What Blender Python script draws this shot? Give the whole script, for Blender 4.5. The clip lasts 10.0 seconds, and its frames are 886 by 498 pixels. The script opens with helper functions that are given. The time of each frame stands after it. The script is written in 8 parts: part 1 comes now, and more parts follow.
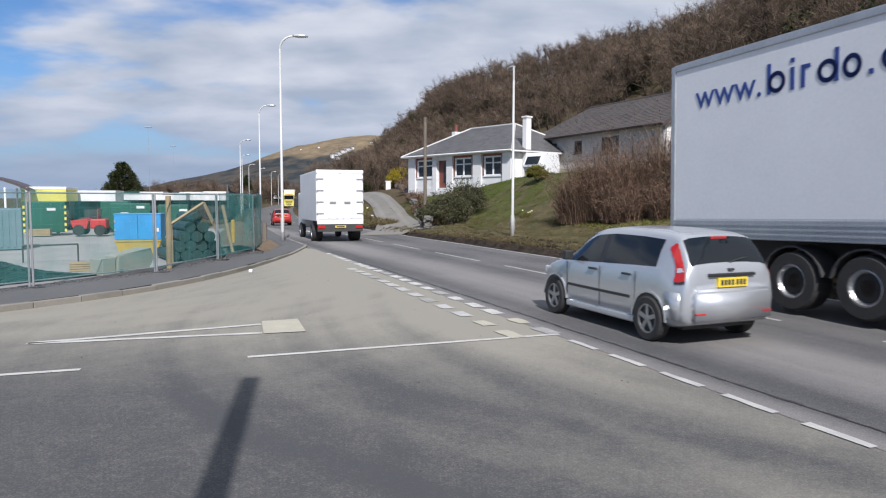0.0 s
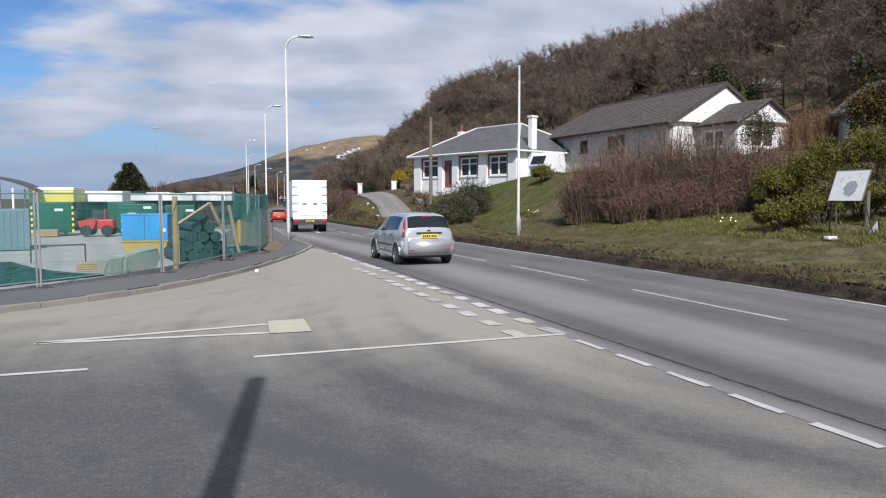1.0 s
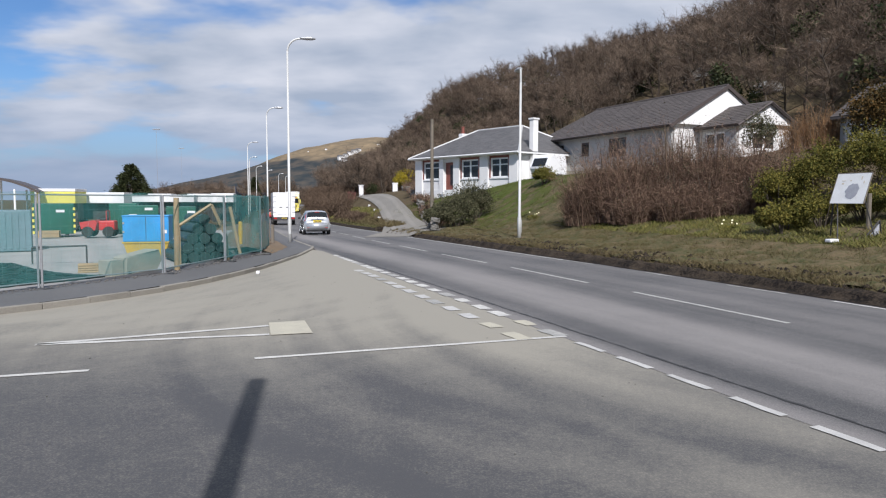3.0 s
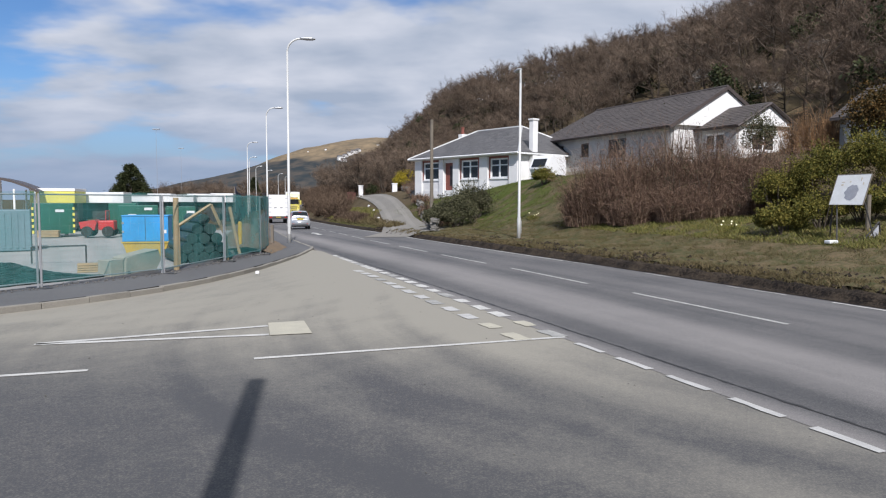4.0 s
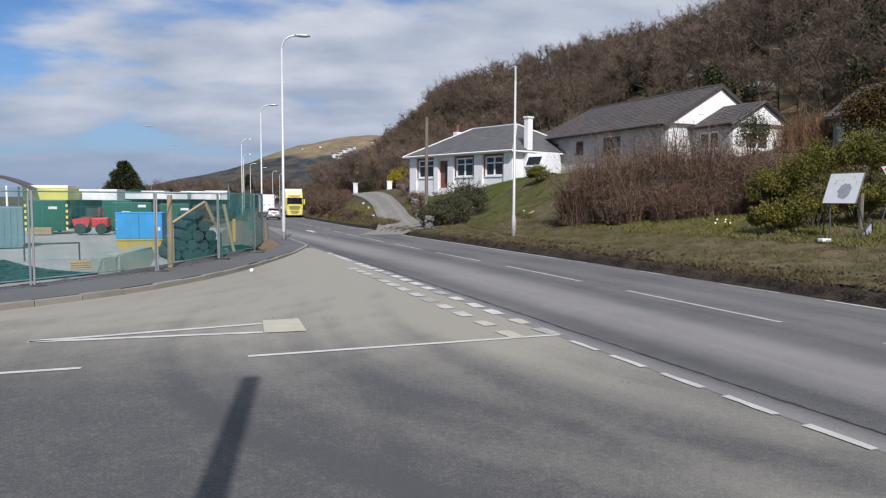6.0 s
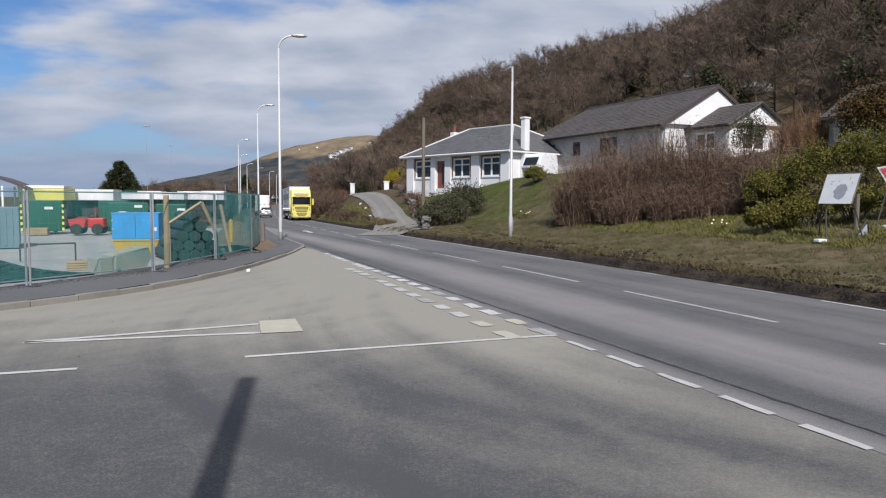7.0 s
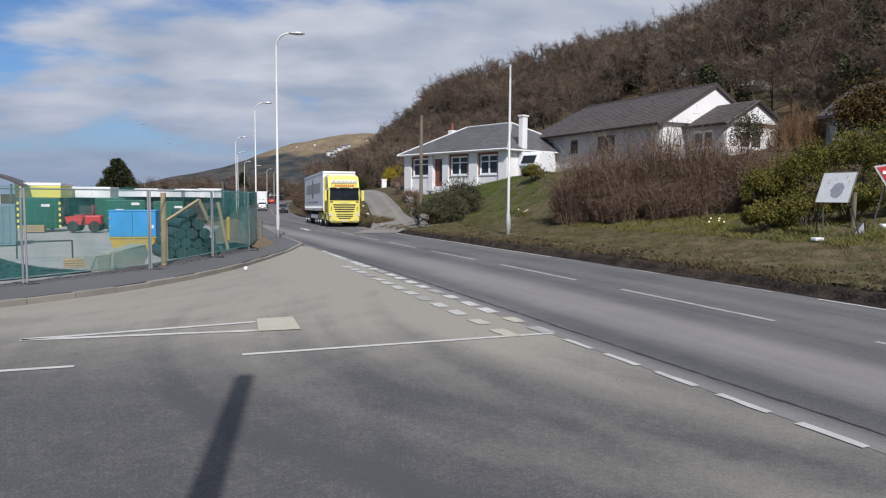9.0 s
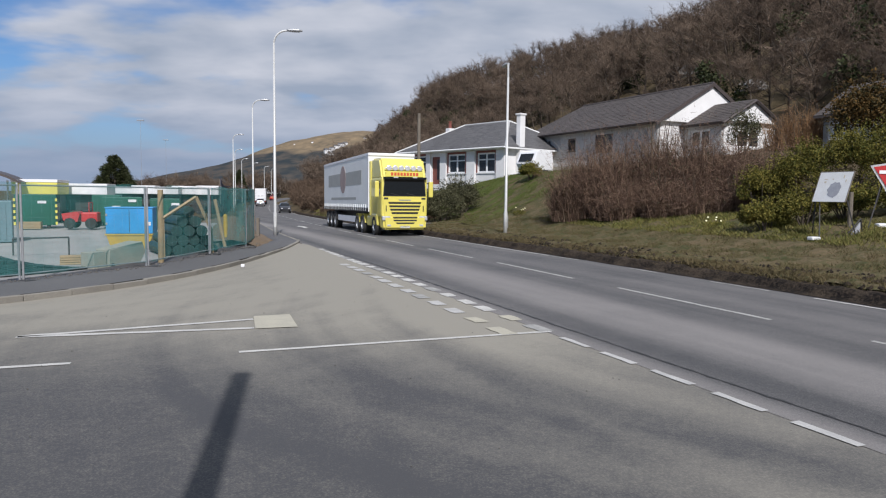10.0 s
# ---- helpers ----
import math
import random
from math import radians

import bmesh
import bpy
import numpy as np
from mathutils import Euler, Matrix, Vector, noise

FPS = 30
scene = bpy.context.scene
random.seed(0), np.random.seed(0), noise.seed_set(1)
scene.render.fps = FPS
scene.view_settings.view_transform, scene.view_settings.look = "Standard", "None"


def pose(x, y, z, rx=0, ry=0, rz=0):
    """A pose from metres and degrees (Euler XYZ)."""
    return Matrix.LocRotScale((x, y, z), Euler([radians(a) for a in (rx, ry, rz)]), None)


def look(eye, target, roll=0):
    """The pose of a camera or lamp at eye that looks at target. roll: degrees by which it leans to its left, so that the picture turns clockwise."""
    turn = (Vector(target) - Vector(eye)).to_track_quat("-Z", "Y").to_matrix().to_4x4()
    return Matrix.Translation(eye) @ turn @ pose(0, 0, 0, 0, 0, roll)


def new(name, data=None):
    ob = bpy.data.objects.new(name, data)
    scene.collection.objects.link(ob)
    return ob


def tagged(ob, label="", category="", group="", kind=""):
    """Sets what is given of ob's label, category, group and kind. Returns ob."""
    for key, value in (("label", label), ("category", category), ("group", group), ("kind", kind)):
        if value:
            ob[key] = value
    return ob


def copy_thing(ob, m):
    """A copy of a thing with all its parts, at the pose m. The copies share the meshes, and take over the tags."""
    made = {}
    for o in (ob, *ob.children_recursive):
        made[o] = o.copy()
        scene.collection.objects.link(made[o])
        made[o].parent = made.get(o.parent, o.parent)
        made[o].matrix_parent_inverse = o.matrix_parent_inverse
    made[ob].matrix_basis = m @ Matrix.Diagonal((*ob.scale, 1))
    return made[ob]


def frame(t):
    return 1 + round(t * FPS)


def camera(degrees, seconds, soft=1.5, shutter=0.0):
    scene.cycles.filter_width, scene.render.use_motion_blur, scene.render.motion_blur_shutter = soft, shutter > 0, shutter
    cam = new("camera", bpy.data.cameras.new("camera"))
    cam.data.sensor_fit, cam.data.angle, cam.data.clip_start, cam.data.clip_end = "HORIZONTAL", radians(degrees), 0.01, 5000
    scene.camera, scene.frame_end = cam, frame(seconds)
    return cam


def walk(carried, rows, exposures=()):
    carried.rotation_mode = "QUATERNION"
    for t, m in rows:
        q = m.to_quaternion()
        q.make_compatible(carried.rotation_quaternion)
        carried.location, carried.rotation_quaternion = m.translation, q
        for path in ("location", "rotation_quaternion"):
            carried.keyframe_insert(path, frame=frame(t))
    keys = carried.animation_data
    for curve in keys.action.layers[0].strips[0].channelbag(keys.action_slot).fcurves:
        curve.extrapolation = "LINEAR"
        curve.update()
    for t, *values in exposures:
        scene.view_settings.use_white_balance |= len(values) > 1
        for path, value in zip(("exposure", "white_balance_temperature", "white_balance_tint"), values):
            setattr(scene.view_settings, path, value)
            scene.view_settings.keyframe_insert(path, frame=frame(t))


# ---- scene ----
from mathutils.bvhtree import BVHTree

# ---- camera: hand-held on the apron of the side road ----
EYE = 2.0
cam = camera(65.88, 10.0, soft=1.2, shutter=0.1)
walk(cam, [
    (0.0, pose(0, 0, EYE, 85.758, -0.104, -0.472)),
    (0.5, pose(0, 0, EYE, 85.750, 0.000, -0.183)),
    (1.0, pose(0, 0, EYE, 85.746, -0.000, 0.000)),
    (1.5, pose(0, 0, EYE, 85.717, -0.060, 0.006)),
    (2.0, pose(0, 0, EYE, 85.791, -0.022, 0.014)),
    (2.5, pose(0, 0, EYE, 85.864, -0.040, 0.074)),
    (4.0, pose(0, 0, EYE, 85.951, -0.221, 0.067)),
    (4.5, pose(0, 0, EYE, 85.937, -0.150, -0.013)),
    (5.0, pose(0, 0, EYE, 85.830, -0.320, -0.084)),
    (5.5, pose(0, 0, EYE, 85.762, -0.360, -0.219)),
    (7.0, pose(0, 0, EYE, 85.797, -0.350, -0.623)),
    (7.5, pose(0, 0, EYE, 85.888, -0.480, -0.640)),
    (8.0, pose(0, 0, EYE, 85.845, -0.480, -0.697)),
    (8.5, pose(0, 0, EYE, 85.715, -0.350, -0.789)),
    (9.0, pose(0, 0, EYE, 85.631, -0.451, -0.818)),
    (9.5, pose(0, 0, EYE, 85.569, -0.460, -0.931)),
    (10.0, pose(0, 0, EYE, 85.470, -0.650, -1.027)),
], [(0.0, 0.12, 5980, 14), (4.0, 0.08, 5980, 14), (5.0, 0.04, 5980, 14), (7.0, -0.04, 5980, 14), (10.0, -0.12, 5980, 14)])

# ---- light: one sun behind the camera, broken cloud ----
SUN_DIR = Vector((0.181, -0.983, 0.0))      # towards the sun, on the ground
SUN_EL = radians(43)
sun = new("sun", bpy.data.lights.new("sun", "SUN"))
sun.data.energy, sun.data.angle, sun.data.color = 5.0, radians(0.6), (1.0, 0.95, 0.87)
toward = SUN_DIR.normalized() * math.cos(SUN_EL) + Vector((0, 0, math.sin(SUN_EL)))
sun.matrix_basis = look(toward * 50, (0, 0, 0))


def build_world():
    world = bpy.data.worlds.new("sky")
    scene.world = world
    world.use_nodes = True
    nt = world.node_tree
    nt.nodes.clear()
    N, L = nt.nodes.new, nt.links.new
    out, bg = N("ShaderNodeOutputWorld"), N("ShaderNodeBackground")
    sky = N("ShaderNodeTexSky")
    sky.sky_type, sky.sun_disc = "NISHITA", False
    sky.sun_elevation, sky.sun_rotation = SUN_EL, math.atan2(SUN_DIR.x, SUN_DIR.y)
    sky.air_density, sky.dust_density, sky.ozone_density = 1.0, 0.3, 3.5
    tc, sep = N("ShaderNodeTexCoord"), N("ShaderNodeSeparateXYZ")
    L(tc.outputs["Generated"], sep.inputs[0])
    # clouds lie on a flat layer overhead
    up = N("ShaderNodeMath"); up.operation = "MAXIMUM"; up.inputs[1].default_value = 0.0
    L(sep.outputs[2], up.inputs[0])
    add = N("ShaderNodeMath"); add.operation = "ADD"; add.inputs[1].default_value = 0.2
    L(up.outputs[0], add.inputs[0])
    dx, dy = N("ShaderNodeMath"), N("ShaderNodeMath")
    dx.operation = dy.operation = "DIVIDE"
    L(sep.outputs[0], dx.inputs[0]); L(add.outputs[0], dx.inputs[1])
    L(sep.outputs[1], dy.inputs[0]); L(add.outputs[0], dy.inputs[1])
    comb = N("ShaderNodeCombineXYZ")
    dz = N("ShaderNodeMath"); dz.operation = "MULTIPLY"; dz.inputs[1].default_value = 1.25
    L(dy.outputs[0], dz.inputs[0])
    L(dx.outputs[0], comb.inputs[0]); L(dz.outputs[0], comb.inputs[1])
    comb.inputs[2].default_value = 3.7
    big, fine = N("ShaderNodeTexNoise"), N("ShaderNodeTexNoise")
    for n, sc, det, ro in ((big, 1.25, 5.0, 0.5), (fine, 2.6, 4.0, 0.48)):
        n.inputs["Scale"].default_value, n.inputs["Detail"].default_value, n.inputs["Roughness"].default_value = sc, det, ro
        n.inputs["Distortion"].default_value = 0.1
        L(comb.outputs[0], n.inputs["Vector"])
    # more cloud towards the right hand side of the view
    lean = N("ShaderNodeMapRange")
    lean.inputs["From Min"].default_value, lean.inputs["From Max"].default_value = -0.5, -0.1
    lean.inputs["To Min"].default_value, lean.inputs["To Max"].default_value = -0.1, 0.09
    L(sep.outputs[0], lean.inputs["Value"])
    s1 = N("ShaderNodeMath"); s1.operation = "ADD"
    L(big.outputs["Fac"], s1.inputs[0]); L(lean.outputs[0], s1.inputs[1])
    s2 = N("ShaderNodeMath"); s2.operation = "MULTIPLY_ADD"; s2.inputs[1].default_value = 0.2
    L(fine.outputs["Fac"], s2.inputs[0]); L(s1.outputs[0], s2.inputs[2])
    cover = N("ShaderNodeMapRange"); cover.interpolation_type = "SMOOTHSTEP"
    cover.inputs["From Min"].default_value, cover.inputs["From Max"].default_value = 0.455, 0.62
    L(s2.outputs[0], cover.inputs["Value"])
    shade = N("ShaderNodeValToRGB")
    shade.color_ramp.elements[0].position, shade.color_ramp.elements[0].color = 0.3, (5.1, 5.8, 6.7, 1)
    shade.color_ramp.elements[1].position, shade.color_ramp.elements[1].color = 0.68, (8.8, 8.95, 9.2, 1)
    L(fine.outputs["Fac"], shade.inputs["Fac"])
    mix = N("ShaderNodeMix"); mix.data_type = "RGBA"
    L(cover.outputs[0], mix.inputs["Factor"])
    clear = N("ShaderNodeVectorMath"); clear.operation = "MULTIPLY"
    clear.inputs[1].default_value = (0.9, 1.1, 1.28)
    L(sky.outputs[0], clear.inputs[0])
    L(clear.outputs[0], mix.inputs["A"]); L(shade.outputs[0], mix.inputs["B"])
    # grey-blue murk low over the coast
    low = N("ShaderNodeMapRange"); low.interpolation_type = "SMOOTHSTEP"
    low.inputs["From Min"].default_value, low.inputs["From Max"].default_value = 0.0, 0.17
    low.inputs["To Min"].default_value, low.inputs["To Max"].default_value = 0.85, 0.0
    L(sep.outputs[2], low.inputs["Value"])
    murk = N("ShaderNodeMix"); murk.data_type = "RGBA"
    murk.inputs["B"].default_value = (3.7, 4.7, 6.2, 1)
    L(low.outputs[0], murk.inputs["Factor"]); L(mix.outputs["Result"], murk.inputs["A"])
    L(murk.outputs["Result"], bg.inputs["Color"])
    bg.inputs["Strength"].default_value = 0.074
    L(bg.outputs[0], out.inputs[0])


build_world()
# ---- materials ----
def mat(name, a, b=None, rough=0.7, scale=1.5, fine=25.0, bump=0.25, metal=0.0, dist=0.01, space="POSITION", coat=0.0, spec=0.5,
        island=0.0, randomise=0.0, con=1.0):
    """Two colours mixed by coarse and fine noise, with fine relief; sizes in metres."""
    m = bpy.data.materials.new(name)
    m.use_nodes = True
    nt = m.node_tree
    N, L = nt.nodes.new, nt.links.new
    bs = nt.nodes["Principled BSDF"]
    bs.inputs["Roughness"].default_value, bs.inputs["Metallic"].default_value = rough, metal
    bs.inputs["Coat Weight"].default_value = coat
    bs.inputs["Specular IOR Level"].default_value = spec
    b = b or tuple(c * 0.8 for c in a)
    if space == "POSITION":
        vec = N("ShaderNodeNewGeometry").outputs["Position"]
    else:
        vec = N("ShaderNodeTexCoord").outputs["Object"]
    n1, n2 = N("ShaderNodeTexNoise"), N("ShaderNodeTexNoise")
    for n, sc in ((n1, scale), (n2, fine)):
        n.inputs["Scale"].default_value, n.inputs["Detail"].default_value, n.inputs["Roughness"].default_value = sc, 6.0, 0.6
        L(vec, n.inputs["Vector"])
    ad = N("ShaderNodeMath"); ad.operation = "ADD"
    L(n1.outputs["Fac"], ad.inputs[0]); L(n2.outputs["Fac"], ad.inputs[1])
    last = ad
    if island:
        ge = N("ShaderNodeNewGeometry")
        k = N("ShaderNodeMath"); k.operation = "MULTIPLY_ADD"; k.inputs[1].default_value = island
        L(ge.outputs["Random Per Island"], k.inputs[0]); L(ad.outputs[0], k.inputs[2])
        last = k
    if randomise:
        oi = N("ShaderNodeObjectInfo")
        k = N("ShaderNodeMath"); k.operation = "MULTIPLY_ADD"; k.inputs[1].default_value = randomise
        L(oi.outputs["Random"], k.inputs[0]); L(last.outputs[0], k.inputs[2])
        last = k
    mr = N("ShaderNodeMapRange")
    span = island + randomise
    mr.inputs["From Min"].default_value, mr.inputs["From Max"].default_value = 1.0 - 0.3 / con + span * (0.5 - 0.2 / con), 1.0 + 0.3 / con + span * (0.5 + 0.2 / con)
    L(last.outputs[0], mr.inputs["Value"])
    mx = N("ShaderNodeMix"); mx.data_type = "RGBA"
    mx.inputs["A"].default_value, mx.inputs["B"].default_value = (*a, 1), (*b, 1)
    L(mr.outputs[0], mx.inputs["Factor"])
    L(mx.outputs["Result"], bs.inputs["Base Color"])
    if bump:
        bp = N("ShaderNodeBump")
        bp.inputs["Strength"].default_value, bp.inputs["Distance"].default_value = bump, dist
        L(n2.outputs["Fac"], bp.inputs["Height"])
        L(bp.outputs["Normal"], bs.inputs["Normal"])
    return m


def glass_mat(name, tint, rough=0.03, alpha=0.35):
    """Dark window glass: glossy, a little see-through."""
    m = bpy.data.materials.new(name)
    m.use_nodes = True
    bs = m.node_tree.nodes["Principled BSDF"]
    bs.inputs["Base Color"].default_value = (*tint, 1)
    bs.inputs["Roughness"].default_value, bs.inputs["Alpha"].default_value = rough, alpha
    bs.inputs["IOR"].default_value = 1.5
    return m


def asphalt_mat(name, dark, pale, along=None, streaks=(), dust=False):
    """Worn asphalt with stone chips, patches, dust and, along a lane, paler wheel tracks: streaks are (offset, width, amount)."""
    m = bpy.data.materials.new(name)
    m.use_nodes = True
    nt = m.node_tree
    N, L = nt.nodes.new, nt.links.new
    bs = nt.nodes["Principled BSDF"]
    geo = N("ShaderNodeNewGeometry")
    vec = geo.outputs["Position"]

    def noise_at(scale, detail=5.0, ro=0.6, dist=0.0, v=vec):
        n = N("ShaderNodeTexNoise")
        for k, x in (("Scale", scale), ("Detail", detail), ("Roughness", ro), ("Distortion", dist)):
            n.inputs[k].default_value = x
        L(v, n.inputs["Vector"])
        return n.outputs["Fac"]

    def math2(op, p, q, r=None):
        n = N("ShaderNodeMath"); n.operation = op
        for i, x in enumerate((p, q, r)):
            if x is None:
                continue
            if isinstance(x, (int, float)):
                n.inputs[i].default_value = x
            else:
                L(x, n.inputs[i])
        return n.outputs[0]

    def step(x, lo, hi, to=(0.0, 1.0)):
        n = N("ShaderNodeMapRange"); n.interpolation_type = "SMOOTHSTEP"
        n.inputs["From Min"].default_value, n.inputs["From Max"].default_value = lo, hi
        n.inputs["To Min"].default_value, n.inputs["To Max"].default_value = to
        L(x, n.inputs["Value"])
        return n.outputs[0]

    chips = noise_at(55, 3.0, 0.75)
    patch = noise_at(0.22, 5.0, 0.55, 0.6)
    mid = noise_at(2.2, 6.0, 0.65)
    fac = math2("MULTIPLY_ADD", step(patch, 0.25, 0.75), 0.07 if dust else 0.22, math2("MULTIPLY_ADD", mid, 0.3, 0.1))
    fac = math2("ADD", fac, step(chips, 0.42, 0.7, (-0.08, 0.22) if dust else (-0.12, 0.34)))
    fac = math2("MULTIPLY_ADD", math2("SUBTRACT", noise_at(14, 4.0, 0.7), 0.5), 0.5, fac)
    if along:
        # stretch noise along the lane for tyre wear
        mp = N("ShaderNodeMapping"); mp.vector_type = "TEXTURE"
        mp.inputs["Rotation"].default_value = (0, 0, along[1])
        mp.inputs["Scale"].default_value = (1.0, 14.0, 1.0)
        L(vec, mp.inputs["Vector"])
        fac = math2("MULTIPLY_ADD", math2("SUBTRACT", noise_at(1.6, 4.0, 0.6, 0.0, mp.outputs[0]), 0.5), 0.7, fac)
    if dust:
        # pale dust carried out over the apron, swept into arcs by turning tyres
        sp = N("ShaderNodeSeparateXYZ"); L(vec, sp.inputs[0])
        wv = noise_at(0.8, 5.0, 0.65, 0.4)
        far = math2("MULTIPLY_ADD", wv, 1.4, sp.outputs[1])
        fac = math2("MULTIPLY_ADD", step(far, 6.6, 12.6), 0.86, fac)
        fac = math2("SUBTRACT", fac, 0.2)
        # streaks swept round by turning wheels: noise that runs along circles
        for cx, cy, dense, amt in ((11.5, 14.5, 3.4, 0.42), (-22.0, 23.0, 2.6, 0.5), (4.6, 12.0, 4.0, 0.2)):
            dxx, dyy = math2("SUBTRACT", sp.outputs[0], cx), math2("SUBTRACT", sp.outputs[1], cy)
            polar = N("ShaderNodeCombineXYZ")
            L(math2("SQRT", math2("ADD", math2("MULTIPLY", dxx, dxx), math2("MULTIPLY", dyy, dyy)), 0), polar.inputs[0])
            L(math2("MULTIPLY", math2("ARCTAN2", dyy, dxx), 0.5), polar.inputs[1])
            swept = noise_at(dense, 5.0, 0.62, 0.25, polar.outputs[0])
            strength = step(far, 7.0, 12.0, (0.35 * amt, 1.25 * amt))
            fac = math2("MULTIPLY_ADD", math2("SUBTRACT", swept, 0.5), strength, fac)
        # dark tyre marks curving across the mouth
        for cx, cy, rad, wid, amt in ((-40.0, -2.0, 42.2, 0.3, -0.05), (-40.0, -2.0, 40.6, 0.25, -0.06), (-15.0, 22.0, 13.6, 0.5, 0.14), (-15.0, 22.0, 15.3, 0.45, 0.12), (-6.0, 26.0, 15.5, 0.35, -0.08),
                                      (4.6, 12.0, 9.05, 0.3, -0.14), (4.6, 12.0, 8.1, 0.4, 0.12), (4.6, 12.0, 7.2, 0.35, -0.1), (12.5, 14.7, 13.95, 0.45, -0.22), (12.5, 14.7, 13.1, 0.4, 0.14), (32.0, 19.8, 34.0, 0.25, -0.1)):
            dxx, dyy = math2("SUBTRACT", sp.outputs[0], cx), math2("SUBTRACT", sp.outputs[1], cy)
            rr2 = math2("SQRT", math2("ADD", math2("MULTIPLY", dxx, dxx), math2("MULTIPLY", dyy, dyy)), 0)
            near = math2("ABSOLUTE", math2("SUBTRACT", math2("MULTIPLY_ADD", wv, 0.5, rr2), rad), 0)
            fac = math2("MULTIPLY_ADD", step(near, 0.2 * wid, wid, (1.0, 0.0)), amt, fac)
    for (vx, vy, at, width, amount) in streaks:
        sp = N("ShaderNodeSeparateXYZ"); L(vec, sp.inputs[0])
        off = math2("ADD", math2("MULTIPLY", sp.outputs[0], vx), math2("MULTIPLY", sp.outputs[1], vy))
        near = math2("ABSOLUTE", math2("SUBTRACT", off, at), 0)
        fac = math2("MULTIPLY_ADD", step(near, 0.15 * width, width, (1.0, 0.0)), amount, fac)
    mx = N("ShaderNodeMix"); mx.data_type = "RGBA"
    mx.inputs["A"].default_value, mx.inputs["B"].default_value = (*dark, 1), (*pale, 1)
    L(fac, mx.inputs["Factor"])
    L(mx.outputs["Result"], bs.inputs["Base Color"])
    bs.inputs["Roughness"].default_value = 0.8
    bp = N("ShaderNodeBump"); bp.inputs["Strength"].default_value, bp.inputs["Distance"].default_value = 0.5, 0.006
    L(chips, bp.inputs["Height"]); L(bp.outputs["Normal"], bs.inputs["Normal"])
    return m


RC, RS = math.cos(radians(21.5)), math.sin(radians(21.5))
M_ROAD = asphalt_mat("road_asphalt", (0.048, 0.049, 0.051), (0.212, 0.199, 0.188), (0, radians(21.5)),
                     ((RC, RS, 7.25, 1.15, 0.55), (RC, RS, 10.2, 0.5, 0.06), (RC, RS, 11.9, 0.35, 0.04), (RC, RS, 8.75, 0.4, -0.12), (RC, RS, 6.0, 0.4, -0.12), (RC, RS, 11.1, 0.5, -0.12), (RC, RS, 5.3, 0.35, 0.45)))
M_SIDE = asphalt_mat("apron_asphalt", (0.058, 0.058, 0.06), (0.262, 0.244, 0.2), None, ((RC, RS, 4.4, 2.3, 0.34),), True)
M_PATH = asphalt_mat("path_asphalt", (0.07, 0.07, 0.072), (0.15, 0.146, 0.14))
M_DRIVE = asphalt_mat("drive_gravel", (0.14, 0.13, 0.112), (0.3, 0.277, 0.235))
M_TRACK = asphalt_mat("worn_track", (0.17, 0.158, 0.136), (0.34, 0.315, 0.27))
M_PAINT = mat("road_paint", (0.62, 0.61, 0.56), (0.36, 0.35, 0.33), 0.7, 3.0, 60.0, 0.3)
M_PAINT_OLD = mat("worn_road_paint", (0.4, 0.39, 0.36), (0.2, 0.2, 0.19), 0.75, 5.0, 60.0, 0.3)
M_PAINT_CENTRE = mat("centre_line_paint", (0.48, 0.47, 0.44), (0.27, 0.27, 0.25), 0.75, 5.0, 60.0, 0.3)
M_CREAM = mat("cream_road_paint", (0.47, 0.44, 0.34), (0.34, 0.32, 0.26), 0.75, 3.0, 60.0, 0.3)
M_TAR = mat("tar_seam", (0.015, 0.015, 0.016), (0.04, 0.04, 0.04), 0.6, 4.0, 40.0)
M_KERB = mat("kerb_concrete", (0.27, 0.25, 0.21), (0.17, 0.157, 0.135), 0.85, 2.0, 40.0, 0.3, randomise=0.4)
M_GROUND = mat("rough_ground", (0.06, 0.048, 0.026), (0.12, 0.09, 0.052), 0.95, 0.35, 6.0, 0.8, dist=0.1, spec=0.12)
M_GRASS = mat("mown_grass", (0.05, 0.078, 0.014), (0.088, 0.09, 0.026), 0.9, 0.5, 9.0, 0.9, island=0.5, spec=0.12)
M_VERGE = mat("rough_verge_grass", (0.132, 0.1, 0.057), (0.052, 0.058, 0.022), 0.9, 1.1, 8.0, 1.0, dist=0.06, spec=0.12, con=1.8)
M_DIRT = mat("bare_soil", (0.012, 0.01, 0.009), (0.06, 0.046, 0.033), 0.95, 2.2, 18.0, 1.0, dist=0.06, spec=0.12, con=1.8)
M_YARD = mat("yard_gravel", (0.36, 0.35, 0.33), (0.25, 0.245, 0.23), 0.9, 0.6, 30.0, 0.4)
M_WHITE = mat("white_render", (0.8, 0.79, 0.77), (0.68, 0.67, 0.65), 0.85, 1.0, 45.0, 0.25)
# the cottage's grey render; on the long house it holds painted shade
M_GREY_AND_SHADED_WALL = mat("grey_and_shaded_render", (0.52, 0.52, 0.5), (0.42, 0.42, 0.4), 0.85, 1.0, 45.0, 0.25)
M_SLATE = mat("roof_slate", (0.075, 0.073, 0.073), (0.135, 0.13, 0.128), 0.6, 0.7, 16.0, 0.3, island=0.5)
M_TILE = mat("roof_tile", (0.055, 0.046, 0.042), (0.1, 0.084, 0.076), 0.75, 0.7, 16.0, 0.3, island=0.5)
M_RED_TRIM = mat("red_brown_paint", (0.24, 0.07, 0.045), (0.17, 0.055, 0.04), 0.6, 3.0, 40.0, 0.15)
M_TRIM_WHITE = mat("white_gloss_paint", (0.88, 0.88, 0.86), (0.82, 0.82, 0.8), 0.4, 3.0, 40.0, 0.05)
